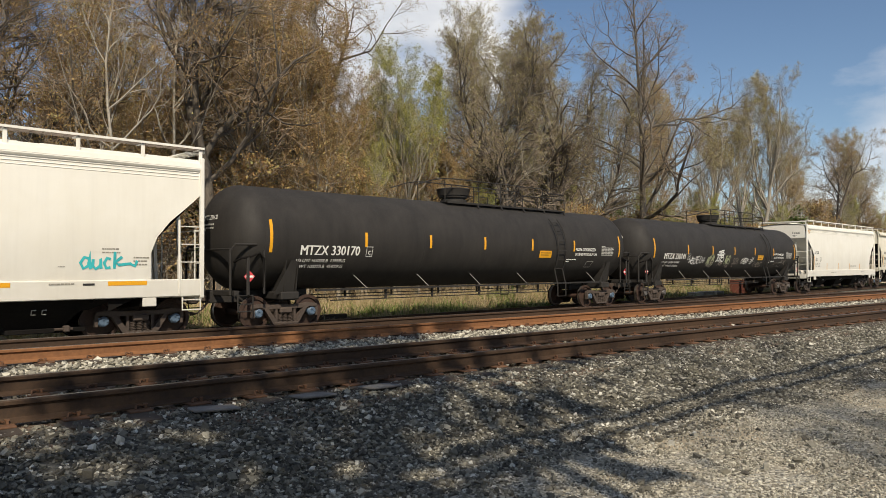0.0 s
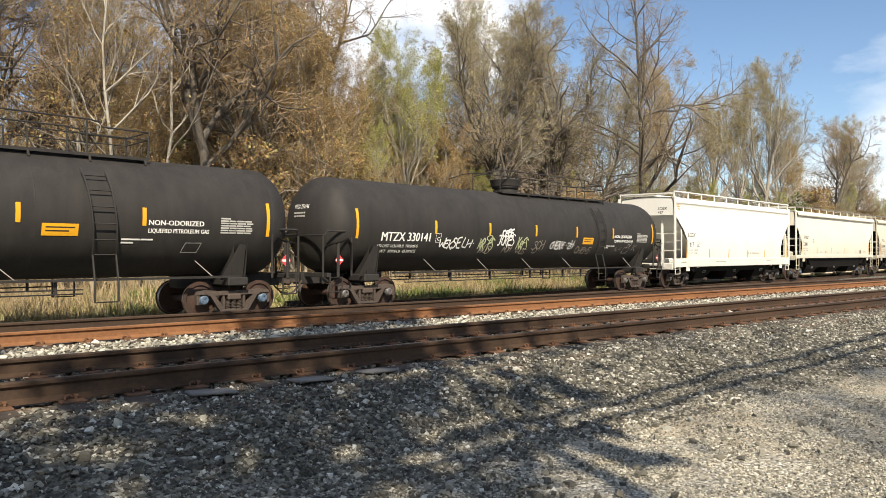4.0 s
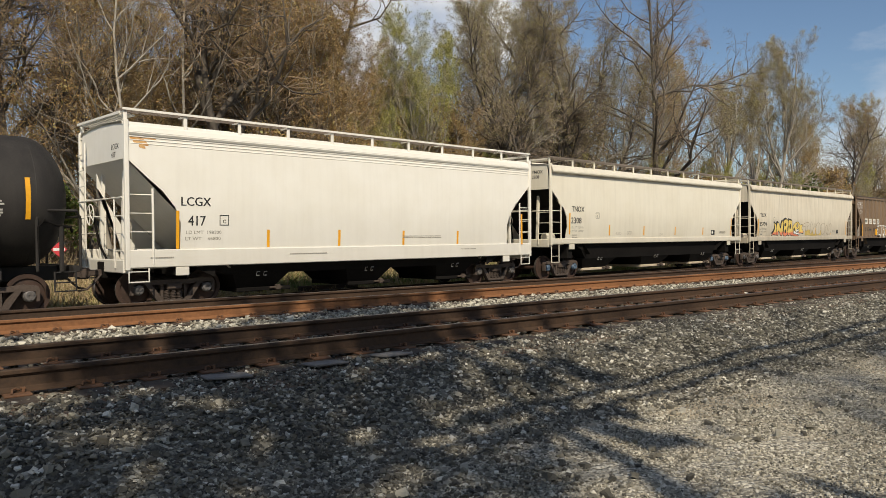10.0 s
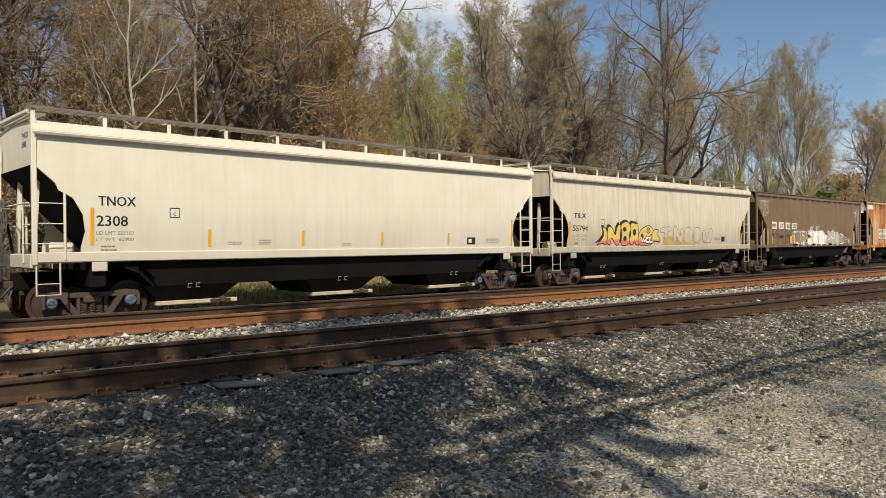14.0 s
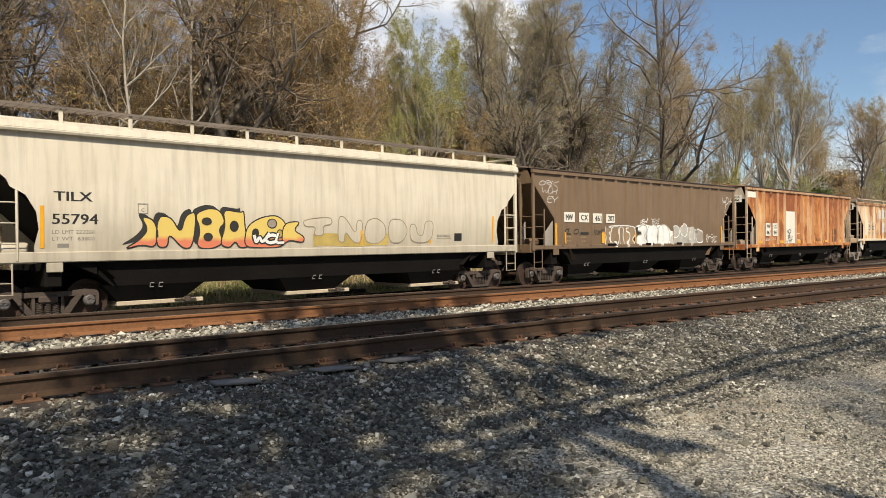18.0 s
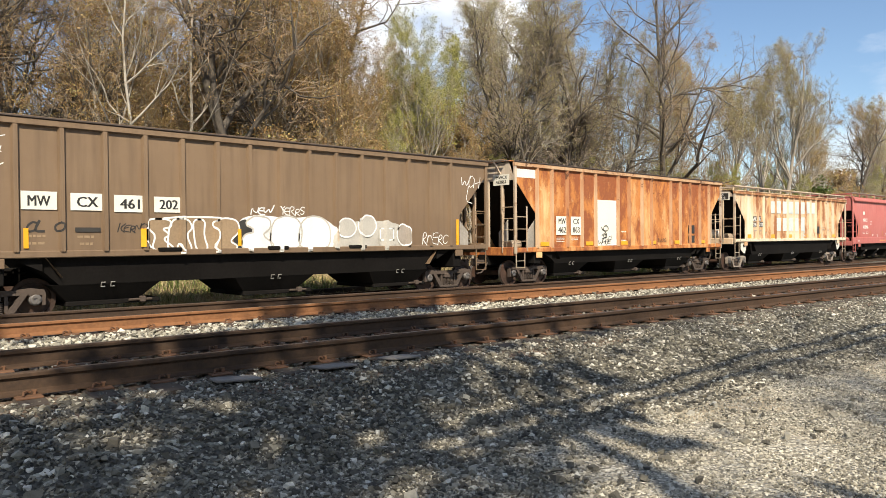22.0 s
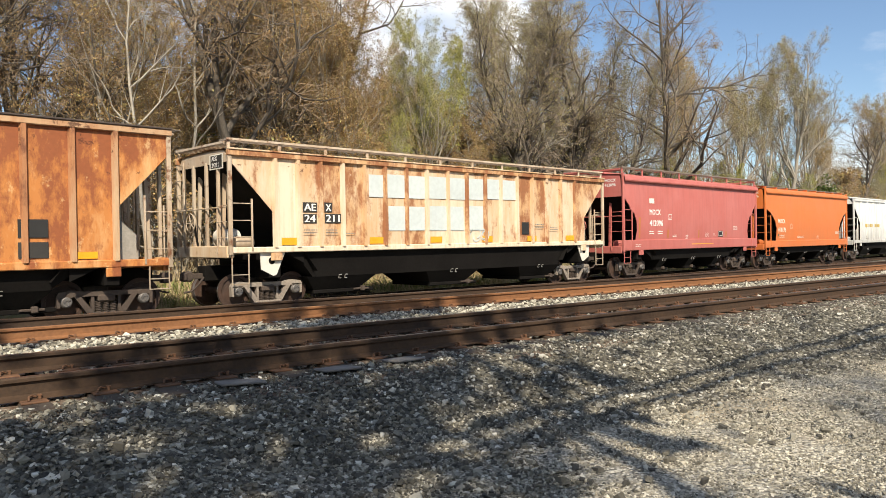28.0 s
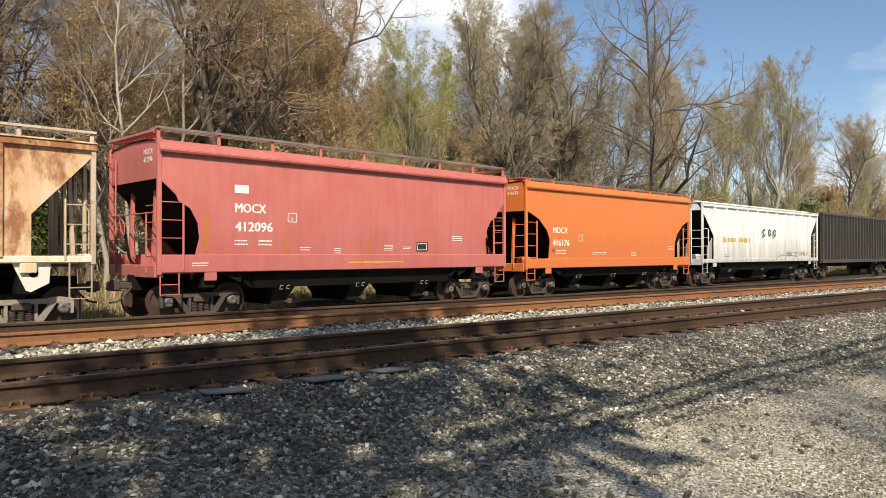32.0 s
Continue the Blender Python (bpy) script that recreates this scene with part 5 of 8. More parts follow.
def gondola_car(label, x0, x1, paint):
    """An open high-sided wagon with close-set stakes along its sides."""
    L = x1 - x0
    h = L / 2
    rng = random.Random(int(x0))
    car = empty("gondola_car")
    tagged(car, label, "rail car", "cars of the freight train")
    CARS.append((car, (x0 + x1) / 2))
    for side in (-1, 1):
        ys = sorted((side * 1.50, side * 1.47))
        part("side_sheet", Geo().soft_box(-h, h, *ys, 1.2, 4.3, 0.008), paint, car)
        ys = sorted((side * 1.62, side * 1.46))
        part("top_chord", Geo().soft_box(-h, h, *ys, 4.3, 4.48, 0.02), paint, car)
        part("side_sill", Geo().soft_box(-h, h, *ys, 1.02, 1.26, 0.02), paint, car)
        count = int(L / 0.62)
        for k in range(count + 1):
            x = -h + 0.1 + (L - 0.2) * k / count
            lean = rng.uniform(-0.07, 0.07)
            part("stake", Geo().beam((x, side * 1.56, 1.24), (x + lean, side * 1.56, 4.32), 0.15, 0.13, (1, 0, 0)), paint, car)
    for s in (-1, 1):
        part("end_sheet", Geo().soft_box(s * (h - 0.05) - 0.04, s * (h - 0.05) + 0.04, -1.5, 1.5, 1.05, 4.4, 0.01), paint, car)
        part("end_ladder", Geo().pipe([(s * (h + 0.04), -1.45, 1.0), (s * (h + 0.04), -1.45, 4.3), (s * (h + 0.04), -1.1, 4.3), (s * (h + 0.04), -1.1, 1.0)], 0.025, 6), paint, car)
        add_truck(car, s * (h - 1.6), "dark", "grey")
    part("floor", Geo().soft_box(-h, h, -1.47, 1.47, 1.05, 1.2, 0.01), MAT_UNDER, car)
    part("centre_sill", Geo().soft_box(-h, h, -0.25, 0.25, 0.72, 1.05, 0.02), MAT_UNDER, car)
    add_couplers(car, h)


gondola_car("worn black open gondola car with close-set side stakes", 202.95, 219.0, P_BLACK)
gondola_car("worn black open gondola car behind another", 220.2, 236.5, P_BLACK)

# ---- lettering, patches and graffiti on the cars ----
SPRAY_WHITE = plain("white_spray_paint", (0.74, 0.74, 0.72), 0.7, 0, 0.25, 8)
SPRAY_SILVER = plain("grey_spray_paint", (0.30, 0.26, 0.22), 0.7, 0, 0.3, 8)
SPRAY_BLACK = plain("black_spray_paint", (0.03, 0.028, 0.026), 0.7, 0, 0.3, 8)
SPRAY_TEAL = plain("teal_spray_paint", (0.03, 0.42, 0.45), 0.6, 0, 0.2, 8)
SPRAY_LIME = plain("faded_lime_spray_paint", (0.42, 0.46, 0.28), 0.7, 0, 0.3, 8)
SPRAY_OCHRE = plain("ochre_spray_paint", (0.45, 0.33, 0.10), 0.7, 0, 0.3, 8)
SPRAY_GHOST = plain("faded_grey_spray_paint", (0.30, 0.25, 0.17), 0.7, 0, 0.3, 8)
PALE_BLUE = plain("pale_blue_patch_paint", (0.55, 0.61, 0.61), 0.65, 0, 0.14, 2)


def fire_paint():
    """Yellow spray paint that turns salmon-red along its lower edge."""
    k = Nodes("yellow_and_salmon_spray_paint")
    sep = k.n("ShaderNodeSeparateXYZ")
    v = k.coords()
    k.link(v, sep.inputs[0])
    h = k.math("ADD", sep.outputs["Z"], k.math("MULTIPLY", k.noise(v, 1.5, 4), 0.35))
    return k.done(k.ramp(k.math("SUBTRACT", h, 1.55), [(0.44, (0.66, 0.20, 0.11)), (0.56, (0.70, 0.52, 0.14))]), 0.65)


SPRAY_FIRE = fire_paint()


def rect(parent, x0, x1, z0, z1, material, y=-1.64, name="patch", label=""):
    g = Geo().add([(x0, y, z0), (x1, y, z0), (x1, y, z1), (x0, y, z1)], [(0, 1, 2, 3)])
    return part(name, g, material, parent, label)


def frame_mark(parent, x0, x1, z0, z1, material, w=0.02, y=-1.64):
    g = Geo()
    for a, b, c, d in ((x0, x1, z0, z0 + w), (x0, x1, z1 - w, z1), (x0, x0 + w, z0, z1), (x1 - w, x1, z0, z1)):
        g.add([(a, y, c), (b, y, c), (b, y, d), (a, y, d)], [(0, 1, 2, 3)])
    return part("plate_frame", g, material, parent)


def scrawl(parent, x0, x1, z0, z1, seed, material, width=0.035, y=-1.645, letters=5, name="graffiti_tag", label=""):
    """A quick looping hand-style tag: one bent stroke or two for each letter."""
    rng = random.Random(seed)
    g = Geo()
    step = (x1 - x0) / letters
    for k in range(letters):
        cx = x0 + step * (k + 0.5)
        for _ in range(rng.choice((2, 2, 3))):
            pts = []
            a0, turn = rng.uniform(0, 6.3), rng.choice((-1, 1)) * rng.uniform(2.0, 5.5)
            rx, rz = step * rng.uniform(0.25, 0.6), (z1 - z0) * rng.uniform(0.25, 0.5)
            cz = (z0 + z1) / 2 + rng.uniform(-0.12, 0.12) * (z1 - z0)
            slant = rng.uniform(0.0, 0.35)
            if rng.random() < 0.45:
                a = Vector((cx + rng.uniform(-0.5, 0.2) * step, z0 + rng.uniform(0, 0.2) * (z1 - z0)))
                b = Vector((cx + rng.uniform(-0.1, 0.6) * step, z1 - rng.uniform(0, 0.25) * (z1 - z0)))
                bow = Vector((rng.uniform(-0.2, 0.2) * step, 0))
                pts = [a + (b - a) * t + bow * math.sin(math.pi * t) for t in np.linspace(0, 1, 6)]
            else:
                for t in np.linspace(0, 1, 12):
                    aa = a0 + turn * t
                    z = cz + rz * math.sin(aa)
                    pts.append(Vector((cx + rx * math.cos(aa) + slant * (z - cz), z)))
            ribbon(g, pts, width * rng.uniform(0.7, 1.2), y)
    return part(name, g, material, parent, label)


def blob(cx, cz, rx, rz, rng, n=26, wob=0.16):
    """Outline of one bubble letter."""
    ph = [rng.uniform(0, 6.3) for _ in range(3)]
    out = []
    for i in range(n):
        a = 2 * math.pi * i / n
        k = 1 + wob * math.sin(2 * a + ph[0]) + wob * 0.7 * math.sin(3 * a + ph[1])
        ca, sa = math.cos(a), math.sin(a)
        ca, sa = math.copysign(abs(ca) ** 0.65, ca), math.copysign(abs(sa) ** 0.65, sa)
        out.append(Vector((cx + rx * k * ca, cz + rz * k * sa)))
    return out


def soft_path(pts):
    for _ in range(2):
        out = [pts[0]]
        for p, q in zip(pts, pts[1:]):
            out += [p * 0.75 + q * 0.25, p * 0.25 + q * 0.75]
        pts = out + [pts[-1]]
    return pts


HAND = {
    "C": [[(0.95, 0.8), (0.5, 1.0), (0.05, 0.5), (0.4, 0.0), (1.0, 0.2)]],
    "H": [[(0.15, 1.0), (0.1, 0.0)], [(0.1, 0.45), (0.95, 0.6)], [(0.9, 1.05), (0.8, 0.0)]],
    "E": [[(1.0, 0.95), (0.15, 0.9), (0.05, 0.05), (1.0, 0.0)], [(0.1, 0.5), (0.85, 0.55)]],
    "K": [[(0.15, 1.05), (0.05, -0.1)], [(1.05, 1.0), (0.15, 0.45), (1.1, -0.1)]],
    "W": [[(-0.1, 0.9), (0.1, 0.0), (0.45, 0.75), (0.7, 0.0), (1.1, 1.1)]],
    "S": [[(0.95, 0.85), (0.4, 1.05), (0.1, 0.7), (0.9, 0.35), (0.5, -0.05), (-0.05, 0.1)]],
    "L": [[(0.3, 1.1), (0.1, 0.05), (1.0, 0.0)]],
    "N": [[(0.0, 0.0), (0.15, 1.0), (0.75, 0.05), (1.0, 1.05)]],
    "R": [[(0.1, -0.05), (0.1, 0.95), (0.85, 0.9), (0.7, 0.5), (0.1, 0.45), (1.05, -0.15)]],
    "O": [[(0.5, 1.0), (0.05, 0.6), (0.3, 0.0), (0.9, 0.2), (0.9, 0.8), (0.4, 1.0)]],
    "J": [[(0.1, 1.0), (1.0, 1.0), (0.6, 0.9), (0.55, 0.1), (0.1, 0.1)]],
    "F": [[(1.1, 1.1), (0.2, 0.9), (0.1, -0.2)], [(0.1, 0.5), (0.9, 0.6)]],
    "2": [[(0.0, 0.8), (0.5, 1.05), (0.9, 0.7), (0.0, 0.0), (1.1, 0.05)]],
    "Y": [[(0.0, 1.0), (0.45, 0.5), (0.5, 0.0)], [(1.0, 1.05), (0.45, 0.5)]],
    ".": [[(0.4, 0.45), (0.55, 0.55)]],
}


def hand_tag(parent, body, x0, x1, z0, z1, material, width, y=-1.645, seed=1, slant=0.22, label=""):
    """A quick sprayed tag, letter by letter."""
    rng = random.Random(seed)
    step = (x1 - x0) / len(body)
    for k, letter in enumerate(body):
        g = Geo()
        low, tall = z0 + rng.uniform(-0.08, 0.08) * (z1 - z0), (z1 - z0) * rng.uniform(0.85, 1.15)
        for line in HAND.get(letter, ()):
            pts = [Vector((x0 + step * (k - 0.08 + 1.15 * u + slant * v) + rng.uniform(-0.12, 0.12) * step, low + tall * (v + rng.uniform(-0.06, 0.06)))) for u, v in line]
            ribbon(g, soft_path(pts), width * rng.uniform(0.8, 1.2), y)
        if g.f:
            part("graffiti_letter", g, material, parent, label)


def soft_ring(pts):
    for _ in range(2):
        out = []
        for p, q in zip(pts, pts[1:] + pts[:1]):
            out += [p * 0.78 + q * 0.22, p * 0.22 + q * 0.78]
        pts = out
    return pts


def painted_shape(parent, pts, fill, line, y, width=0.05, name="graffiti_letter", label=""):
    """One filled graffiti shape, and its outline as a part on it."""
    ring = soft_ring([Vector(p) for p in pts])
    ob = part(name, Geo().add([(p.x, y, p.y) for p in ring], [tuple(range(len(ring)))]), fill, parent, label)
    if line is not None:
        part("graffiti_outline", ribbon(Geo(), ring + ring[:2], width, y - 0.003), line, parent)
    return ob


MAT_INK_FAINT = plain("faded_stencil", (0.24, 0.225, 0.19), 0.65, 0, 0.3, 20)


def small_print(car, h, spec, material=MAT_INK_FAINT, y=-1.64):
    """Rows of small unreadable stencils: left, base height, total width, rows."""
    rng = random.Random(len(spec))
    for x, z, w, rows, size in spec:
        widths = []
        for _ in range(rows):
            row, left = [], w
            while left > size:
                a = min(left, rng.uniform(0.5, 1.6) * size)
                row.append(a)
                left -= a + size * 0.45
            widths.append(row)
        bars(car, -h + x, z, widths, size * 0.62, size * 1.05, material, y)


# the leading white car
h = lead_h
g = Geo()
for pts in (
        [(0.26, 0.36), (0.14, 0.40), (0.04, 0.22), (0.12, 0.05), (0.24, 0.12), (0.28, 0.30), (0.30, 0.62), (0.28, 0.30), (0.32, 0.03)],
        [(0.38, 0.34), (0.37, 0.12), (0.46, 0.03), (0.56, 0.12), (0.58, 0.36), (0.60, 0.04)],
        [(0.86, 0.34), (0.76, 0.38), (0.68, 0.22), (0.74, 0.06), (0.86, 0.08)],
        [(0.98, 0.58), (0.97, 0.04)], [(1.18, 0.42), (0.99, 0.24), (1.1, 0.16), (1.42, 0.2), (1.56, 0.12), (1.62, 0.30)]):
    ribbon(g, [(h - 3.06 + x * 0.82, 1.70 + z * 0.74) for x, z in pts], 0.068, -1.648)
part("graffiti_tag", g, SPRAY_TEAL, lead, "teal sprayed word")
rect(lead, h - 2.42, h - 1.5, 1.33, 1.43, MAT_AMBER, -1.632, "reflector")
rect(lead, h - 4.9, h - 4.46, 1.33, 1.43, MAT_AMBER, -1.632, "reflector")
small_print(lead, h, [(2 * h - 2.55, 2.18, 0.5, 2, 0.05), (2 * h - 1.82, 1.98, 0.42, 3, 0.05), (2 * h - 3.7, 1.37, 0.66, 1, 0.05), (2 * h - 3.5, 1.77, 0.18, 1, 0.03)])
rect(lead, h - 2.98, h - 2.72, 1.34, 1.39, MAT_INK, -1.632, "stencilled_note")
for car, hh in ((lead, lead_h), (lcgx, lcgx_h)):
    for z in (4.02, 4.10, 4.18):
        for xa in (-hh + 0.15,):
            part("stiffening_bead", Geo().soft_box(-hh + 0.15, hh - 0.15, -1.598, -1.575, z - 0.012, z + 0.012, 0.008), P_WHITE, car)

# white car with the rust stain
h = lcgx_h
lettering("LCGX", -h + 1.39, 2.55, 0.22, MAT_INK, lcgx, width=0.80)
lettering("417", -h + 1.57, 2.05, 0.25, MAT_INK, lcgx, width=0.47)
frame_mark(lcgx, -h + 2.42, -h + 2.68, 2.06, 2.33, MAT_INK)
lettering("C", -h + 2.51, 2.12, 0.09, MAT_INK, lcgx)
lettering("LD LMT  198200", -h + 1.52, 1.84, 0.085, MAT_INK_FAINT, lcgx, width=0.95, bold=0)
lettering("LT WT    66800", -h + 1.5, 1.68, 0.085, MAT_INK_FAINT, lcgx, width=0.95, bold=0)
small_print(lcgx, h, [(0.6, 1.25, 0.7, 1, 0.04), (4.5, 1.27, 1.4, 1, 0.035), (8.7, 1.75, 1.9, 2, 0.03), (11.3, 1.3, 0.8, 1, 0.03)])
for x, z0, z1 in ((1.3, 1.47, 2.42), (3.85, 1.48, 1.95), (6.22, 1.48, 1.95), (8.72, 1.48, 1.93), (11.16, 1.48, 1.92), (14.5, 1.42, 2.55)):
    stripe(lcgx, -h + x, z0, z1, 0.085, y=-1.64)

# beige car
h = tnox_h
lettering("TNOX", -h + 1.39, 2.70, 0.22, MAT_INK, tnox, width=0.86)
lettering("2308", -h + 1.35, 2.23, 0.24, MAT_INK, tnox, width=0.71)
frame_mark(tnox, -h + 3.06, -h + 3.32, 2.45, 2.69, MAT_INK)
lettering("C", -h + 3.15, 2.5, 0.08, MAT_INK, tnox)
rect(tnox, -h + 13.38, -h + 13.78, 1.73, 1.97, MAT_INK, -1.64, "label")
rect(tnox, -h + 13.45, -h + 13.6, 1.79, 1.91, MAT_PATCH, -1.644, "label_print")
lettering("LD LMT 223100", -h + 1.35, 2.03, 0.08, MAT_INK_FAINT, tnox, width=0.85, bold=0)
lettering("LT WT  62900", -h + 1.35, 1.88, 0.08, MAT_INK_FAINT, tnox, width=0.85, bold=0)
small_print(tnox, h, [(1.45, 1.74, 0.4, 2, 0.05), (4.6, 1.83, 0.45, 2, 0.03), (5.5, 1.88, 0.42, 3, 0.03), (8.2, 1.78, 0.4, 2, 0.03), (14.3, 1.9, 0.8, 3, 0.04)])
for x, z0, z1 in ((1.26, 1.79, 2.64), (4.10, 1.73, 2.17), (6.88, 1.73, 2.15), (9.70, 1.72, 2.12), (12.5, 1.72, 2.11), (15.65, 1.68, 2.6)):
    stripe(tnox, -h + x, z0, z1, 0.085, y=-1.64)

# tan car with the large painted piece
h = tilx_h
lettering("TILX", -h + 1.41, 2.74, 0.21, MAT_INK, tilx, width=0.82)
lettering("55794", -h + 1.37, 2.22, 0.23, MAT_INK, tilx, width=0.98)
lettering("LD LMT 222200", -h + 1.37, 2.0, 0.085, MAT_INK_FAINT, tilx, width=0.9, bold=0)
lettering("LT WT  63800", -h + 1.37, 1.85, 0.085, MAT_INK_FAINT, tilx, width=0.9, bold=0)
rect(tilx, -h + 1.48, -h + 1.72, 1.69, 1.78, MAT_INK_FAINT, -1.64, "label")
small_print(tilx, h, [(13.0, 1.95, 0.7, 3, 0.03), (9.5, 1.8, 0.6, 2, 0.03)])
frame_mark(tilx, -h + 3.25, -h + 3.5, 2.48, 2.73, MAT_INK_FAINT)
lettering("C", -h + 3.33, 2.53, 0.08, MAT_INK_FAINT, tilx)
for n, pts in enumerate((
        [(2.9, 1.62), (3.35, 1.74), (3.66, 1.66), (3.75, 2.0), (3.62, 2.36), (3.32, 2.42), (3.5, 2.1), (3.3, 1.86)],
        [(3.72, 2.44), (4.06, 2.42), (4.3, 2.0), (4.42, 2.46), (4.72, 2.58), (4.62, 1.66), (4.36, 1.62), (4.0, 2.02), (3.98, 1.66), (3.68, 1.68)],
        [(4.66, 2.5), (5.02, 2.66), (5.34, 2.62), (5.5, 2.3), (5.3, 2.12), (5.46, 1.76), (5.1, 1.6), (4.7, 1.66), (4.82, 2.1)],
        [(5.42, 2.64), (5.94, 2.56), (6.02, 2.62), (6.06, 2.1), (6.2, 1.66), (5.9, 1.62), (5.78, 1.82), (5.62, 1.62), (5.34, 1.72), (5.5, 2.2)])):
    painted_shape(tilx, [(-h + x - 0.10, z + 0.09) for x, z in pts], SPRAY_BLACK, None, -1.645 - 0.002 * n, name="graffiti_shadow")
    painted_shape(tilx, [(-h + x, z) for x, z in pts], SPRAY_FIRE, SPRAY_BLACK, -1.655 - 0.006 * n, 0.036, label="yellow and salmon graffiti letter edged in black")
for n, pts in enumerate((
        [(6.02, 1.66), (6.1, 2.2), (6.5, 2.44), (7.0, 2.52), (7.3, 2.3), (7.34, 1.8), (7.1, 1.62), (6.5, 1.62)],
        [(7.2, 2.3), (7.78, 2.36), (7.52, 2.1), (7.9, 1.92), (7.86, 1.74), (7.4, 1.84), (7.16, 1.66)])):
    painted_shape(tilx, [(-h + x, z) for x, z in pts], SPRAY_FIRE, SPRAY_BLACK, -1.681 - 0.006 * n, 0.034, label="yellow and salmon graffiti letter edged in black")
for cx, cz, rx, rz, tone in ((4.98, 2.32, 0.13, 0.09, SPRAY_BLACK), (5.02, 1.92, 0.12, 0.10, SPRAY_BLACK), (5.74, 2.2, 0.12, 0.14, SPRAY_BLACK), (6.36, 2.02, 0.10, 0.12, SPRAY_BLACK), (6.86, 2.28, 0.15, 0.13, SPRAY_SILVER), (7.1, 2.0, 0.09, 0.12, SPRAY_OCHRE)):
    painted_shape(tilx, [(-h + cx + rx * math.cos(a), cz + rz * math.sin(a)) for a in np.linspace(0, 5.5, 8)], tone, SPRAY_BLACK, -1.70, 0.03, "graffiti_eye")
for dx, letter in ((0.0, "W"), (0.3, "C"), (0.58, "L")):
    for material, width, y in ((SPRAY_BLACK, 0.15, -1.706), (SPRAY_WHITE, 0.075, -1.712)):
        hand_tag(tilx, letter, -h + 6.36 + dx, -h + 6.66 + dx, 1.76, 2.0, material, width, y, 3, 0.1)
# an older piece, rubbed away to grey outlines over an ochre band
row = [Vector((-h + 8.2 + 2.75 * t, 1.82 + 0.02 * math.sin(9 * t))) for t in np.linspace(0, 1, 12)]
part("graffiti", ribbon(Geo(), row, 0.36, -1.643), SPRAY_OCHRE, tilx, "ochre band of old spray paint")
for n, pts in enumerate((
        [(7.84, 2.4), (8.8, 2.5), (8.84, 2.28), (8.5, 2.24), (8.56, 1.95), (8.2, 1.95), (8.28, 2.22), (7.9, 2.2)],
        [(9.05, 2.52), (9.3, 2.5), (9.7, 1.95), (9.72, 2.42), (9.95, 2.4), (9.9, 1.72), (9.6, 1.74), (9.3, 2.1), (9.28, 1.74), (9.04, 1.78)],
        [(10.0, 2.0), (10.1, 2.4), (10.45, 2.5), (10.8, 2.3), (10.85, 1.9), (10.5, 1.68), (10.1, 1.74)],
        [(10.94, 2.46), (11.5, 2.46), (11.75, 2.1), (11.5, 1.72), (10.96, 1.72)],
        [(11.8, 2.3), (12.05, 2.32), (12.15, 1.95), (12.4, 1.95), (12.45, 2.42), (12.85, 2.42), (12.75, 1.72), (11.85, 1.72)])):
    painted_shape(tilx, [(-h + x, z) for x, z in pts], P_TAN, SPRAY_GHOST, -1.652 - 0.004 * n, 0.03, label="rubbed-out graffiti letter in grey outline")
rect(tilx, -h + 13.8, -h + 14.15, 1.76, 2.02, MAT_INK, -1.64, "label")
for x, z0, z1 in ((1.17, 1.68, 2.62), (12.7, 1.68, 2.2), (15.7, 1.68, 2.62), (9.9, 1.68, 2.1)):
    stripe(tilx, -h + x, z0, z1, 0.085, y=-1.66)

# brown ribbed car
h = mwcx_h
Y_RIB = -1.672
for body, x0, x1, z0, z1 in (("MW", 1.91, 2.63, 2.47, 2.87), ("CX", 2.91, 3.64, 2.47, 2.86), ("461", 3.86, 4.59, 2.45, 2.85), ("202", 4.80, 5.53, 2.46, 2.84)):
    rect(mwcx, -h + x0, -h + x1, z0, z1, MAT_PATCH, Y_RIB, "number_panel", "white number panel")
    lettering(body, -h + x0 + 0.13, z0 + 0.08, 0.23, MAT_INK, mwcx, y=Y_RIB - 0.004, width=x1 - x0 - 0.26, bold=0.011)
SPRAY_BROWN = plain("brown_spray_paint", (0.27, 0.19, 0.115), 0.7, 0, 0.3, 5)
SMOKE = plain("smoke_grey_spray_paint", (0.42, 0.40, 0.36), 0.7, 0, 0.3, 5)
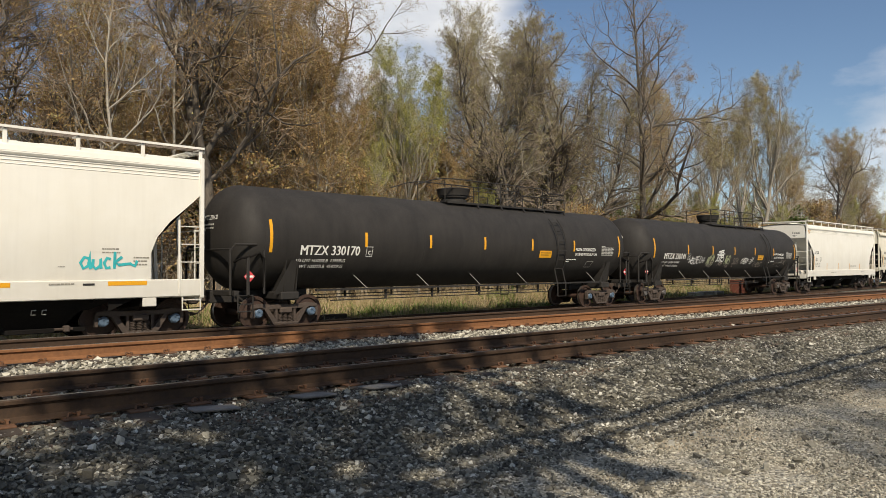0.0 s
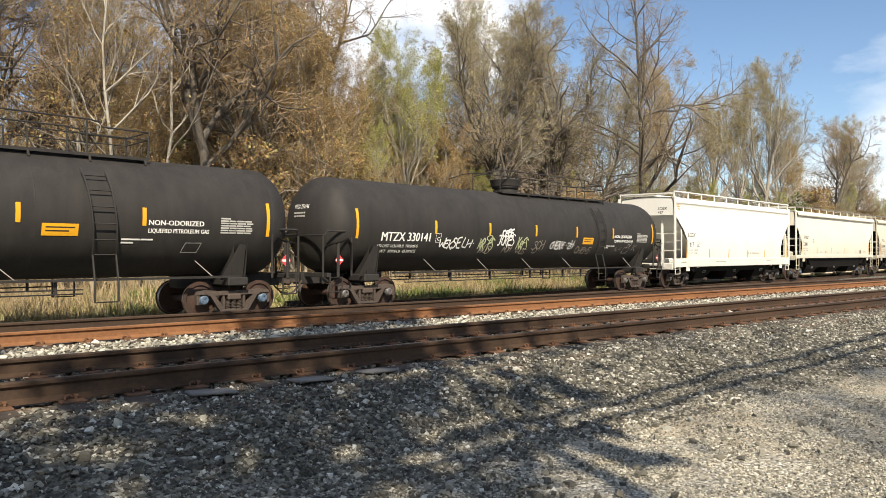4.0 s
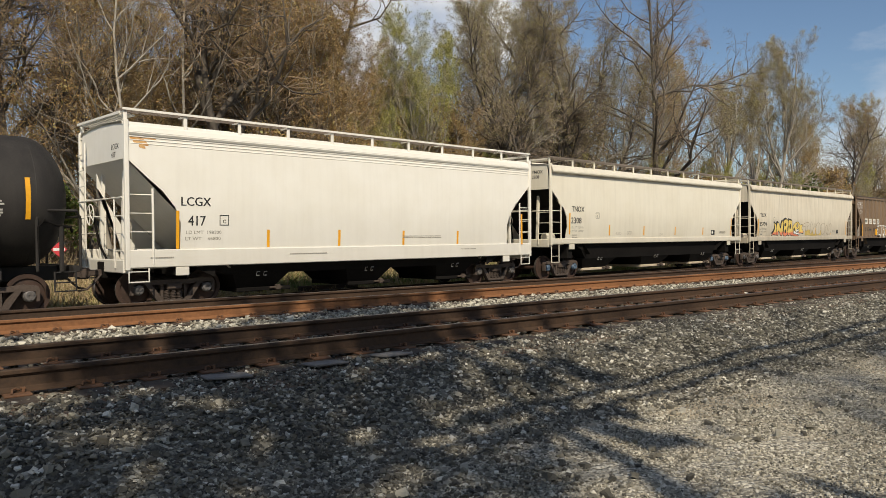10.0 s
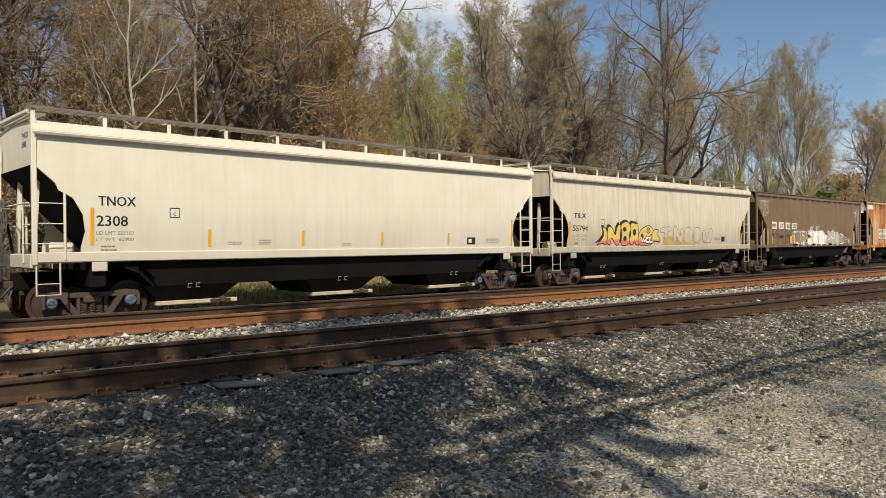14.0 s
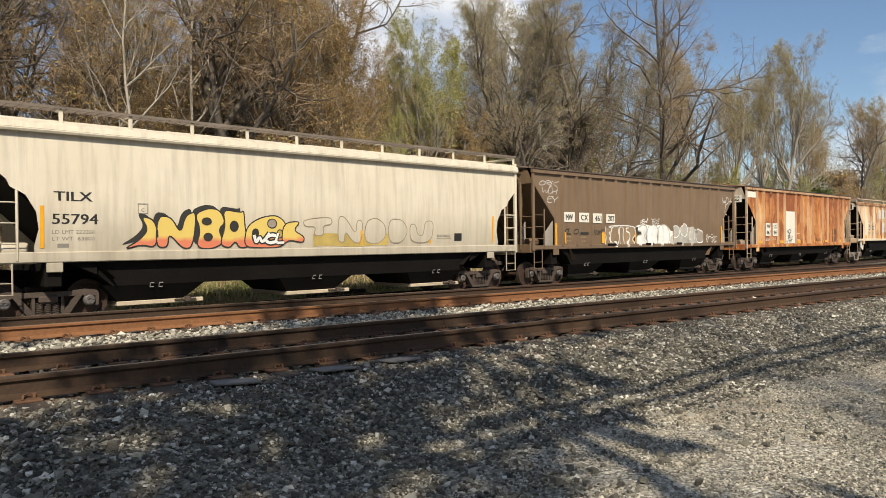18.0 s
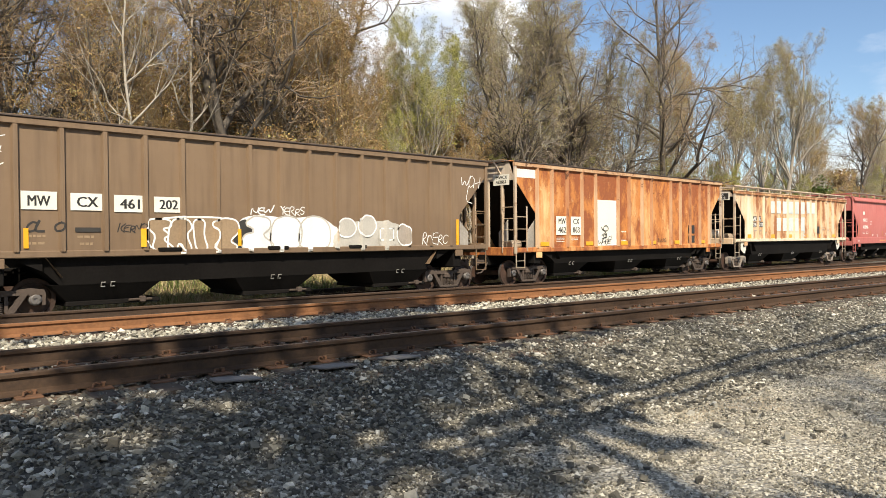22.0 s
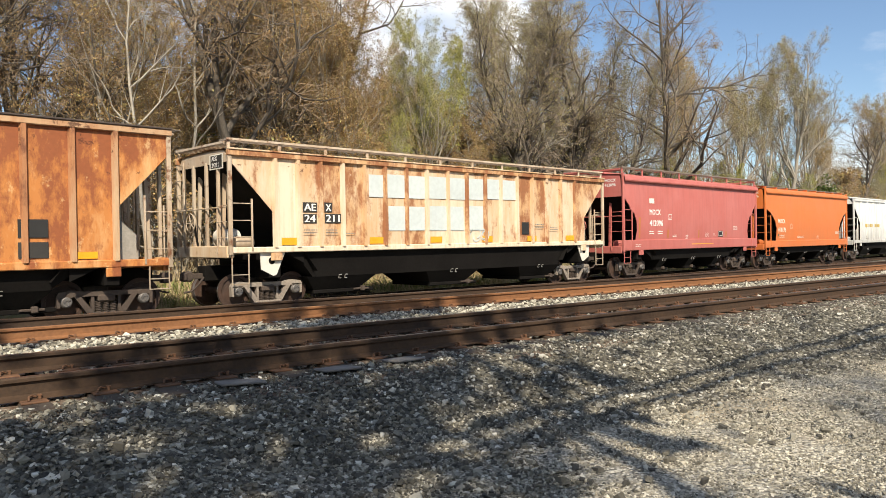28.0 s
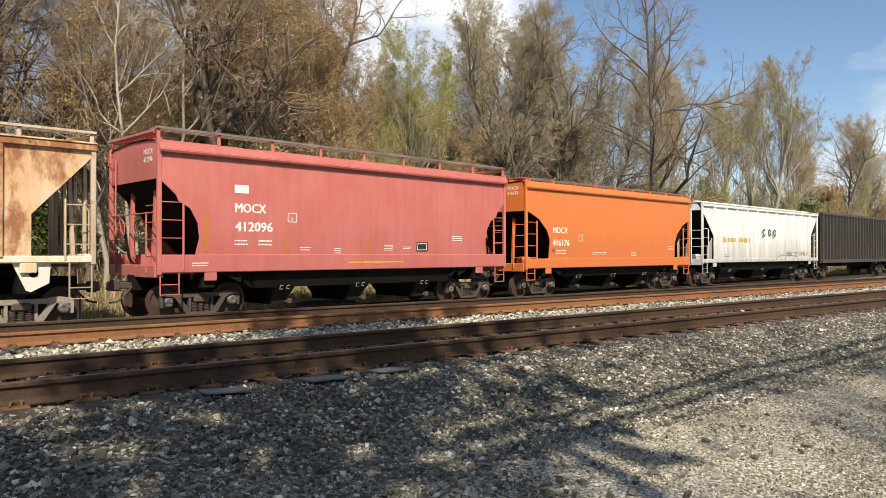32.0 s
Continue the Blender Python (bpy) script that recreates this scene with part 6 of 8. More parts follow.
for n, (pts, fill, line) in enumerate((
        ([(4.6, 1.46), (4.6, 2.36), (7.2, 2.36), (7.2, 1.46)], SPRAY_BROWN, SPRAY_WHITE),
        ([(6.95, 1.44), (7.0, 2.3), (7.5, 2.46), (8.6, 2.36), (9.6, 2.46), (10.2, 2.1), (10.4, 1.44)], SPRAY_WHITE, None),
        ([(10.0, 1.44), (10.1, 2.1), (11.0, 2.36), (12.4, 2.3), (13.0, 2.0), (13.0, 1.44)], SMOKE, None),
        ([(4.62, 2.3), (5.2, 2.3), (5.24, 2.1), (4.98, 2.06), (5.2, 1.92), (5.0, 1.8), (5.3, 1.6), (5.2, 1.5), (4.72, 1.54), (4.84, 1.9), (4.66, 2.05)], SPRAY_BROWN, SPRAY_WHITE),
        ([(5.2, 2.3), (5.66, 2.32), (5.78, 2.08), (5.6, 1.92), (5.78, 1.52), (5.52, 1.5), (5.42, 1.74), (5.34, 1.5), (5.1, 1.54)], SPRAY_BROWN, SPRAY_WHITE),
        ([(5.78, 2.3), (6.12, 2.3), (6.06, 1.9), (6.2, 1.52), (5.86, 1.5), (5.8, 1.9)], SPRAY_BROWN, SPRAY_WHITE),
        ([(6.9, 1.5), (7.3, 1.6), (7.42, 2.2), (7.2, 2.36), (6.86, 2.1)], SPRAY_BLACK, None),
        ([(6.24, 2.2), (6.6, 2.36), (7.0, 2.3), (7.08, 2.0), (6.76, 1.74), (7.02, 1.62), (6.9, 1.48), (6.3, 1.5), (6.52, 1.96)], SPRAY_BROWN, SPRAY_WHITE),
        ([(7.1, 1.5), (7.14, 1.9), (7.5, 2.0), (7.2, 2.2), (7.4, 2.42), (7.95, 2.38), (8.0, 2.1), (7.7, 1.9), (8.1, 1.66), (8.0, 1.46)], SPRAY_WHITE, SMOKE),
        ([(7.95, 1.5), (8.0, 2.2), (8.3, 2.44), (8.8, 2.4), (9.0, 2.1), (8.9, 1.48)], SPRAY_WHITE, SMOKE),
        ([(8.85, 1.48), (8.9, 2.2), (9.2, 2.46), (9.7, 2.4), (9.95, 2.1), (9.9, 1.48)], SPRAY_WHITE, SMOKE),
        ([(10.0, 1.47), (10.06, 1.75), (11.5, 1.78), (11.6, 1.47)], SMOKE, None),
        ([(10.14, 2.1), (10.35, 2.4), (10.72, 2.38), (10.9, 2.1), (10.7, 1.84), (10.3, 1.84)], SMOKE, SPRAY_WHITE),
        ([(10.9, 2.2), (11.1, 2.5), (11.5, 2.48), (11.66, 2.16), (11.45, 1.86), (11.05, 1.86)], SMOKE, SPRAY_WHITE),
        ([(11.7, 2.2), (12.0, 2.4), (12.4, 2.2), (12.44, 1.5), (11.7, 1.5)], SMOKE, None),
        ([(12.4, 1.9), (12.6, 2.3), (13.0, 2.1), (13.0, 1.6), (12.6, 1.55)], SPRAY_SILVER, SPRAY_WHITE))):
    painted_shape(mwcx, [(-h + x, z) for x, z in pts], fill, line, Y_RIB - 0.002 * n, 0.045, label="white-edged graffiti letter")
frame_mark(mwcx, -h + 11.75, -h + 12.32, 1.72, 2.12, SPRAY_WHITE, 0.045, Y_RIB - 0.03)
hand_tag(mwcx, "NEW", -h + 7.37, -h + 8.05, 2.46, 2.68, SPRAY_WHITE, 0.03, Y_RIB - 0.004, 4, 0.05)
hand_tag(mwcx, "YERRS", -h + 8.25, -h + 9.1, 2.46, 2.66, SPRAY_WHITE, 0.025, Y_RIB - 0.004, 5, 0.05)
for n, (z, size) in enumerate(((3.86, 0.22), (3.55, 0.3), (3.2, 0.26))):
    hand_tag(mwcx, ("ORK", "WCH", "EY")[n], -h + 0.42 + 0.22 * n, -h + 1.5, z, z + size, SPRAY_WHITE, 0.02, -1.582, 31 + n)
hand_tag(mwcx, "WCH", -h + 15.35, -h + 16.2, 3.55, 3.95, SPRAY_WHITE, 0.03, -1.582, 32)
hand_tag(mwcx, "L", -h + 15.5, -h + 15.8, 3.0, 3.5, SPRAY_WHITE, 0.026, -1.582, 33)
hand_tag(mwcx, "RNERC", -h + 13.5, -h + 14.65, 1.6, 1.95, SPRAY_WHITE, 0.025, Y_RIB, 36)
hand_tag(mwcx, "CLMO", -h + 1.98, -h + 2.75, 1.98, 2.2, SPRAY_BLACK, 0.05, Y_RIB, 34)
hand_tag(mwcx, "KERNO", -h + 3.95, -h + 4.6, 1.98, 2.16, SPRAY_BLACK, 0.025, Y_RIB, 35)
rect(mwcx, -h + 3.0, -h + 3.55, 1.98, 2.08, SPRAY_BLACK, Y_RIB, "number_panel", "blacked-out stencil")
small_print(mwcx, h, [(2.05, 1.86, 0.5, 1, 0.09), (2.05, 1.7, 0.45, 1, 0.09), (3.05, 1.84, 0.5, 1, 0.09), (3.1, 1.68, 0.4, 1, 0.09)], SPRAY_BROWN, Y_RIB)
for x in (2.0, 4.52, 7.05, 10.2, 12.95):
    stripe(mwcx, -h + x, 1.62, 2.06, 0.10, y=Y_RIB - 0.03)
stripe(mwcx, -h + 15.1, 1.5, 2.42, 0.12, y=Y_RIB - 0.03)
stripe(mwcx, -h + 1.42, 1.5, 2.42, 0.12, y=Y_RIB - 0.03)
for x in (5.2, 8.2, 10.9):
    part("vent_slot", Geo().soft_box(-h + x - 0.32, -h + x + 0.32, -1.66, -1.58, 1.5, 1.6, 0.02), MAT_UNDER, mwcx)

# rusted orange car
h = rusty_h
for a, b, x0, x1 in (("MW", "462", 2.45, 3.21), ("CX", "863", 3.39, 4.10)):
    rect(rusty, -h + x0, -h + x1, 1.89, 2.62, MAT_PATCH, Y_RIB, "number_panel", "white number panel")
    lettering(a, -h + x0 + 0.15, 2.32, 0.22, MAT_INK, rusty, y=Y_RIB - 0.004, width=x1 - x0 - 0.3, bold=0.011)
    lettering(b, -h + x0 + 0.13, 1.98, 0.22, MAT_INK, rusty, y=Y_RIB - 0.004, width=x1 - x0 - 0.26, bold=0.011)
rect(rusty, -h + 5.18, -h + 6.62, 1.44, 3.35, MAT_PATCH, -1.583, "paint_patch", "white painted-over patch")
lettering("SLUG", -h + 9.97, 1.55, 0.17, SPRAY_BLACK, rusty, y=-1.60, width=0.72, bold=0)
hand_tag(rusty, "WHO", -h + 5.3, -h + 6.0, 1.48, 1.7, SPRAY_BLACK, 0.025, -1.588, 41)
hand_tag(rusty, "HEAD", -h + 5.75, -h + 6.55, 1.52, 1.68, SPRAY_BLACK, 0.022, -1.588, 42)
hand_tag(rusty, "CS", -h + 6.0, -h + 6.3, 1.66, 1.84, SPRAY_BLACK, 0.025, -1.588, 43)
for pts in ([(5.5, 2.22), (5.58, 2.08), (5.9, 2.04), (6.02, 2.16), (5.9, 2.28), (5.7, 2.26), (5.62, 2.12), (5.82, 1.98), (5.92, 1.8), (5.7, 1.74), (5.6, 1.92)], [(5.52, 1.86), (5.7, 1.96), (5.86, 1.84), (5.74, 1.76), (5.52, 1.72)]):
    part("graffiti_tag", ribbon(Geo(), soft_path([Vector((-h + x, z)) for x, z in pts]), 0.035, -1.60), SPRAY_BLACK, rusty, "black doodle")
rect(rusty, -h + 0.14, -h + 1.3, 4.02, 4.34, MAT_PATCH, -1.582, "paint_patch")
small_print(rusty, h, [(2.5, 1.75, 0.6, 3, 0.04), (3.45, 1.75, 0.5, 2, 0.04), (7.0, 2.0, 0.5, 1, 0.08), (7.0, 1.62, 0.5, 1, 0.08)], MAT_PATCH, Y_RIB)
rect(rusty, h - 3.4, h - 2.8, 1.95, 2.35, MAT_INK, -1.60, "label")
rect(rusty, h - 3.4, h - 2.8, 1.5, 1.85, SPRAY_BLACK, -1.60, "label")
for x in (1.5, 4.4, 6.95, 9.3, 11.45, 13.9):
    rect(rusty, -h + x, -h + x + 0.5, 1.46, 1.62, MAT_AMBER, -1.604, "reflector")

# cream car with blue patches
h = aex_h
for body, x0, x1, z0, z1 in (("AE", 2.26, 2.74, 2.63, 2.90), ("24", 2.27, 2.72, 2.31, 2.57), ("X", 2.98, 3.26, 2.63, 2.91), ("211", 2.99, 3.55, 2.32, 2.58)):
    rect(aex, -h + x0, -h + x1, z0, z1, SPRAY_BLACK, Y_RIB, "number_panel", "black number panel")
    lettering(body, -h + x0 + 0.04, z0 + 0.035, 0.20, MAT_INK_WHITE, aex, y=Y_RIB - 0.004, width=x1 - x0 - 0.08, bold=0.012)
for x0, x1, z0, z1 in ((4.6, 5.15, 3.12, 3.8), (5.3, 6.05, 3.12, 3.84), (6.12, 6.86, 3.12, 3.84), (7.05, 7.85, 3.14, 3.86), (7.92, 8.68, 3.14, 3.86), (8.86, 9.58, 3.16, 3.88), (9.78, 10.45, 3.2, 3.9), (10.5, 11.28, 3.2, 3.9),
                       (5.34, 6.05, 2.1, 2.86), (6.12, 6.84, 2.1, 2.86), (7.02, 7.85, 2.1, 2.9), (7.92, 8.6, 2.1, 2.9), (8.86, 9.56, 2.1, 2.94)):
    rect(aex, -h + x0, -h + x1, z0, z1, PALE_BLUE, -1.60, "paint_patch", "pale blue painted-over patch")
for x in (1.57, 4.6, 7.07, 9.5, 11.9, 14.2):
    rect(aex, -h + x, -h + x + 0.52, 1.70, 1.90, MAT_AMBER, -1.604, "reflector")
rect(aex, -h + 11.6, -h + 12.0, 1.95, 2.4, MAT_INK, -1.60, "label")
scrawl(aex, -h + 8.7, -h + 9.8, 1.75, 2.2, 44, PALE_BLUE, 0.04, -1.608, 3)
small_print(aex, h, [(2.25, 2.1, 0.5, 2, 0.05), (3.0, 2.1, 0.5, 2, 0.05), (12.3, 2.3, 0.6, 2, 0.06), (3.6, 2.0, 0.5, 1, 0.05), (13.2, 2.2, 0.5, 2, 0.05)])

# red car
h = red_h
lettering("MOCX", -h + 2.09, 2.80, 0.24, MAT_INK_WHITE, red, width=0.93, bold=0.011)
lettering("412096", -h + 2.09, 2.30, 0.25, MAT_INK_WHITE, red, width=1.14, bold=0.012)
rect(red, -h + 2.08, -h + 2.49, 3.31, 3.53, MAT_PATCH, -1.64, "label", "pale oblong label")
frame_mark(red, -h + 3.70, -h + 3.99, 2.58, 2.84, MAT_INK_WHITE)
lettering("C", -h + 3.8, 2.63, 0.08, MAT_INK_WHITE, red)
rect(red, -h + 8.56, -h + 9.06, 1.77, 2.07, MAT_INK, -1.64, "label")
frame_mark(red, -h + 8.6, -h + 9.02, 1.81, 2.03, MAT_INK_WHITE, 0.02, -1.645)
small_print(red, h, [(2.09, 2.03, 0.45, 2, 0.06), (2.8, 2.03, 0.5, 2, 0.06), (4.12, 1.86, 0.42, 2, 0.04), (7.2, 1.95, 0.4, 4, 0.03), (8.0, 1.9, 0.35, 2, 0.03), (10.16, 2.27, 0.58, 3, 0.04), (5.3, 1.84, 0.3, 3, 0.04), (0.9, 1.45, 0.5, 2, 0.04)], MAT_INK_WHITE)
bars(red, -h + 5.8, 1.42, [[0.5, 0.3, 0.6, 0.3, 0.4]], 0.035, 0.03, MAT_AMBER)
MAT_AMBER_DULL = plain("dull_amber_tape", (0.42, 0.16, 0.03), 0.5, 0, 0.2, 10)
for x, z0, z1 in ((1.30, 1.76, 2.67), (3.69, 1.74, 2.13), (6.57, 1.74, 2.12), (9.4, 1.74, 2.06)):
    stripe(red, -h + x, z0, z1, 0.10, MAT_AMBER_DULL, -1.64)

# orange car
h = orange_h
lettering("MOCX", -h + 1.67, 2.50, 0.24, MAT_PATCH, orange, width=0.98, bold=0.011)
lettering("416176", -h + 1.67, 2.00, 0.25, MAT_PATCH, orange, width=1.1, bold=0.012)
frame_mark(orange, -h + 3.4, -h + 3.66, 2.2, 2.46, MAT_PATCH)
small_print(orange, h, [(1.9, 1.78, 0.8, 2, 0.06), (4.4, 1.72, 1.2, 2, 0.04), (7.4, 1.72, 0.5, 3, 0.04), (10.6, 2.0, 0.7, 3, 0.04)], MAT_PATCH)
MAT_OLIVE = plain("olive_disc", (0.10, 0.12, 0.06), 0.6, 0, 0.2, 10)
rect(orange, -h + 1.66, -h + 1.8, 1.75, 1.89, MAT_OLIVE, -1.64, "label")

# chalky white car: three dark emblem shapes and a faded ochre line
h = chalk_h
for k, x in enumerate((7.2, 7.95, 8.7)):
    g = Geo()
    ring = [Vector((-h + x + 0.28 + 0.17 * math.cos(a), 2.89 + 0.17 * math.sin(a))) for a in np.linspace(0.4 if k == 0 else 0, 2 * math.pi - (0.4 if k == 0 else 0), 18)]
    ribbon(g, ring, 0.10, Y_RIB)
    part("emblem", g, SPRAY_BLACK, chalk, "dark ring-shaped emblem")
bars(chalk, -h + 2.4, 2.32, [[0.4, 0.3, 0.5, 0.35, 0.5, 0.4, 0.3]], 0.22, 0.1, SPRAY_OCHRE, Y_RIB)
small_print(chalk, h, [(2.6, 1.6, 0.6, 2, 0.06), (11.0, 1.75, 0.8, 3, 0.06), (13.5, 1.7, 0.6, 2, 0.06)], MAT_INK, Y_RIB)
scrawl(chalk, -h + 9.5, -h + 14.5, 1.5, 1.8, 51, SPRAY_GHOST, 0.04, Y_RIB, 9)

# white tags on the second tank car
LOOSE = lambda z: tank_bend(z) - 0.004
OVER = lambda z: tank_bend(z) - 0.009
for n, (body, x0, x1, z0, z1, mat, w, y) in enumerate((
        ("WEKSE", -5.28, -4.28, 1.88, 2.22, SPRAY_WHITE, 0.05, LOOSE), ("LH.", -4.2, -3.5, 1.92, 2.24, SPRAY_WHITE, 0.045, LOOSE),
        ("KRIFS", -3.3, -2.5, 1.85, 2.25, SPRAY_LIME, 0.055, LOOSE), ("WOS", -3.2, -2.6, 1.68, 2.0, SPRAY_SILVER, 0.03, OVER), ("O", -2.95, -2.65, 2.16, 2.36, SPRAY_LIME, 0.04, OVER),
        ("CEEE", -2.1, -1.45, 2.34, 2.6, SPRAY_WHITE, 0.06, LOOSE), ("JOKES", -2.3, -1.35, 2.02, 2.4, SPRAY_WHITE, 0.055, OVER), ("NOH", -1.9, -1.4, 1.76, 2.0, SPRAY_SILVER, 0.03, LOOSE),
        ("KRFS", -1.12, -0.5, 1.88, 2.25, SPRAY_LIME, 0.045, LOOSE), ("WOS", -1.05, -0.5, 1.68, 1.9, SPRAY_SILVER, 0.02, OVER), ("SCH", -0.15, 0.55, 1.85, 2.2, SPRAY_SILVER, 0.028, LOOSE),
        ("O", -0.1, 0.2, 1.72, 1.92, SPRAY_SILVER, 0.02, LOOSE), ("CHEKE", 0.95, 1.9, 1.9, 2.18, SPRAY_WHITE, 0.04, LOOSE), (".2H.", 1.95, 2.75, 1.9, 2.2, SPRAY_WHITE, 0.036, LOOSE),
        ("CHENS", 2.75, 3.95, 1.7, 2.0, SPRAY_SILVER, 0.028, LOOSE), ("RNC", 5.8, 6.4, 1.84, 1.98, SPRAY_SILVER, 0.012, LOOSE), ("N", 6.8, 7.05, 1.95, 2.2, SPRAY_SILVER, 0.02, LOOSE), ("K", 7.3, 7.5, 1.85, 2.1, SPRAY_SILVER, 0.02, LOOSE))):
    hand_tag(SCRAWLED_TANK, body, x0, x1, z0, z1, mat, w, y, 60 + n, label="sprayed letter")


# numbers on the upper ends of the cars, which face along the train
def end_number(car, h, rows, material, size, y_left, z, plate=None):
    x = -h + 0.056
    if plate:
        g = Geo().add([(x - 0.004, -y, zz) for y, zz in ((-plate[0], plate[1]), (-plate[2], plate[1]), (-plate[2], plate[3]), (-plate[0], plate[3]))], [(0, 1, 2, 3)])
        part("number_panel", g, MAT_PATCH, car)
    for k, body in enumerate(rows):
        me = text_mesh(body, size, material, 1.0, 0.008)
        me.transform(Matrix.Rotation(radians(-90), 4, "Z"))
        me.transform(Matrix.Translation((x, y_left, z - k * size * 1.5)))
        ob = new("lettering", me)
        ob.parent = car


for car, hh, rows, mat, z in ((lcgx, lcgx_h, ("LCGX", "417"), MAT_INK, 3.92), (tnox, tnox_h, ("TNOX", "2308"), MAT_INK, 4.2), (red, red_h, ("MOCX", "412096"), MAT_INK_WHITE, 4.22), (orange, orange_h, ("MOCX", "416176"), MAT_PATCH, 4.15)):
    end_number(car, hh, rows, mat, 0.13, -0.65, z)


def stain_paint():
    k = Nodes("orange_rust_stain")
    v = k.coords()
    return k.done(k.ramp(k.noise(v, 9, 6, 0.7), [(0.35, (0.62, 0.40, 0.18)), (0.65, (0.50, 0.24, 0.07))]), 0.7)


RUST_STAIN = stain_paint()
rng_stain = random.Random(12)
h = lcgx_h
for cx, cz, rx, rz in ((0.42, 4.06, 0.16, 0.07), (0.30, 4.14, 0.12, 0.04), (0.62, 4.16, 0.16, 0.025), (0.44, 3.96, 0.08, 0.05)):
    o = blob(-h + cx, cz, rx, rz, rng_stain, 20, 0.25)
    part("rust_stain", Geo().add([(p.x, -1.622, p.y) for p in o], [tuple(range(len(o)))]), RUST_STAIN, lcgx, "orange rust stain")
# two white cars' open ends: added diagonal plates for the far side's sunlit flange
for car, hh in ((lead, lead_h), (lcgx, lcgx_h)):
    for s in (-1, 1):
        part("slope_brace", Geo().plate(([(s * (hh - 0.12), 3.42), (s * (hh - 0.12), 3.05), (s * (hh - 1.15), 1.42), (s * (hh - 0.72), 1.42), (s * (hh - 0.62), 1.75)], 0.55), 0.05), P_WHITE, car)
# cream car: bolster gussets, dark discs as shaded holes, pale reservoir, end panel
h = aex_h
for s in (-1, 1):
    o = [(s * (h - 1.72), 1.50), (s * (h - 0.95), 1.50), (s * (h - 0.98), 1.05), (s * (h - 1.35), 0.86), (s * (h - 1.45), 0.9)]
    part("bolster_gusset", Geo().plate((o, -1.52), 0.03), P_WHITE, aex)
    part("gusset_hole", Geo().lathe([(0.0, 0.0), (0.10, 0.0)], (s * (h - 1.3), -1.526, 1.28), 1, 16), MAT_UNDER, aex)
part("reservoir", Geo().lathe([(0.0, 0), (0.2, 0.02), (0.24, 0.1), (0.24, 0.9), (0.2, 0.98), (0, 1.0)], (-h + 0.75, -0.5, 1.95), 1, 18), P_WHITE, aex, smooth=40)
for car, hh, rows in ((aex, aex_h, ("AEX", "24211")), (rusty, rusty_h, ("MWCX", "462863"))):
    g = Geo().add([(-hh + 0.014, y, z) for y, z in ((-0.55, 3.75), (-1.35, 3.75), (-1.35, 4.15), (-0.55, 4.15))], [(0, 1, 2, 3)])
    part("number_panel", g, MAT_PATCH, car)
    if car == aex:
        g = Geo().add([(-hh + 0.011, y, z) for y, z in ((-0.62, 3.78), (-1.28, 3.78), (-1.28, 4.12), (-0.62, 4.12))], [(0, 1, 2, 3)])
        part("number_field", g, SPRAY_BLACK, car)
    for k, body in enumerate(rows):
        me = text_mesh(body, 0.12, MAT_INK_WHITE if car == aex else MAT_INK, 1.0, 0.008)
        me.transform(Matrix.Rotation(radians(-90), 4, "Z"))
        me.transform(Matrix.Translation((-hh + 0.008, -0.68, 3.98 - k * 0.17)))
        ob = new("lettering", me)
        ob.parent = car


def lay_on_side(car, s1, eave):
    """Paint and tape lie on the bulging side sheet."""
    kinds = ("lettering", "stencilled_note", "reflector", "plate_frame", "patch", "label", "graffiti", "rust_stain")
    for ob in car.children:
        if ob.name.startswith(kinds):
            for v in ob.data.vertices:
                if -1.74 < v.co.y < -1.61 and v.co.z > s1:
                    side = 1.575 + 0.045 * math.sin(math.pi * (v.co.z - s1) / (eave - s1))
                    v.co.y = -side - 0.005 - max(-v.co.y - 1.63, 0) * 0.25


def lay_on_ribs(car, rib_xs):
    """Paint on a ribbed side follows the panels and the ribs between them."""
    kinds = ("lettering", "stencilled_note", "reflector", "plate_frame", "number_panel", "graffiti")
    for ob in car.children:
        if not ob.name.startswith(kinds):
            continue
        flat = ob.name.startswith(("number_panel", "lettering"))
        if ob.name.startswith("graffiti"):
            xs = [v.co.x for v in ob.data.vertices]
            folds = [x + d for x in rib_xs for d in (-RIB_FOOT, -RIB_FACE, RIB_FACE, RIB_FOOT) if min(xs) < x + d < max(xs)]
            if folds:
                bm = bmesh.new()
                bm.from_mesh(ob.data)
                for x in folds:
                    bmesh.ops.bisect_plane(bm, geom=bm.verts[:] + bm.edges[:] + bm.faces[:], plane_co=(x, 0, 0), plane_no=(1, 0, 0))
                bm.to_mesh(ob.data)
                bm.free()
        for v in ob.data.vertices:
            if flat and -1.72 < v.co.y < -1.65:
                v.co.y += 0.07
            elif -1.72 < v.co.y < -1.65:
                gap = min(abs(v.co.x - x) for x in rib_xs)
                proud = 0.09 * min(max((RIB_FOOT - gap) / (RIB_FOOT - RIB_FACE), 0), 1)
                v.co.y = -1.581 - proud - max(-v.co.y - 1.672, 0) * 0.9


for car, (s1, eave, rib_xs) in SIDES.items():
    if rib_xs:
        lay_on_ribs(car, rib_xs)
    else:
        lay_on_side(car, s1, eave)

# ---- loose things beside the tracks ----
MAT_CONCRETE = plain("weathered_concrete", (0.36, 0.34, 0.30), 0.9, 0, 0.25, 5, 0.3)
MAT_OXIDE = rust_steel("red_oxide_steel", (0.11, 0.035, 0.025), (0.24, 0.08, 0.05))


def low_ground(x, y):
    return float(ground_height(x * CT - y * ST, x * ST + y * CT))


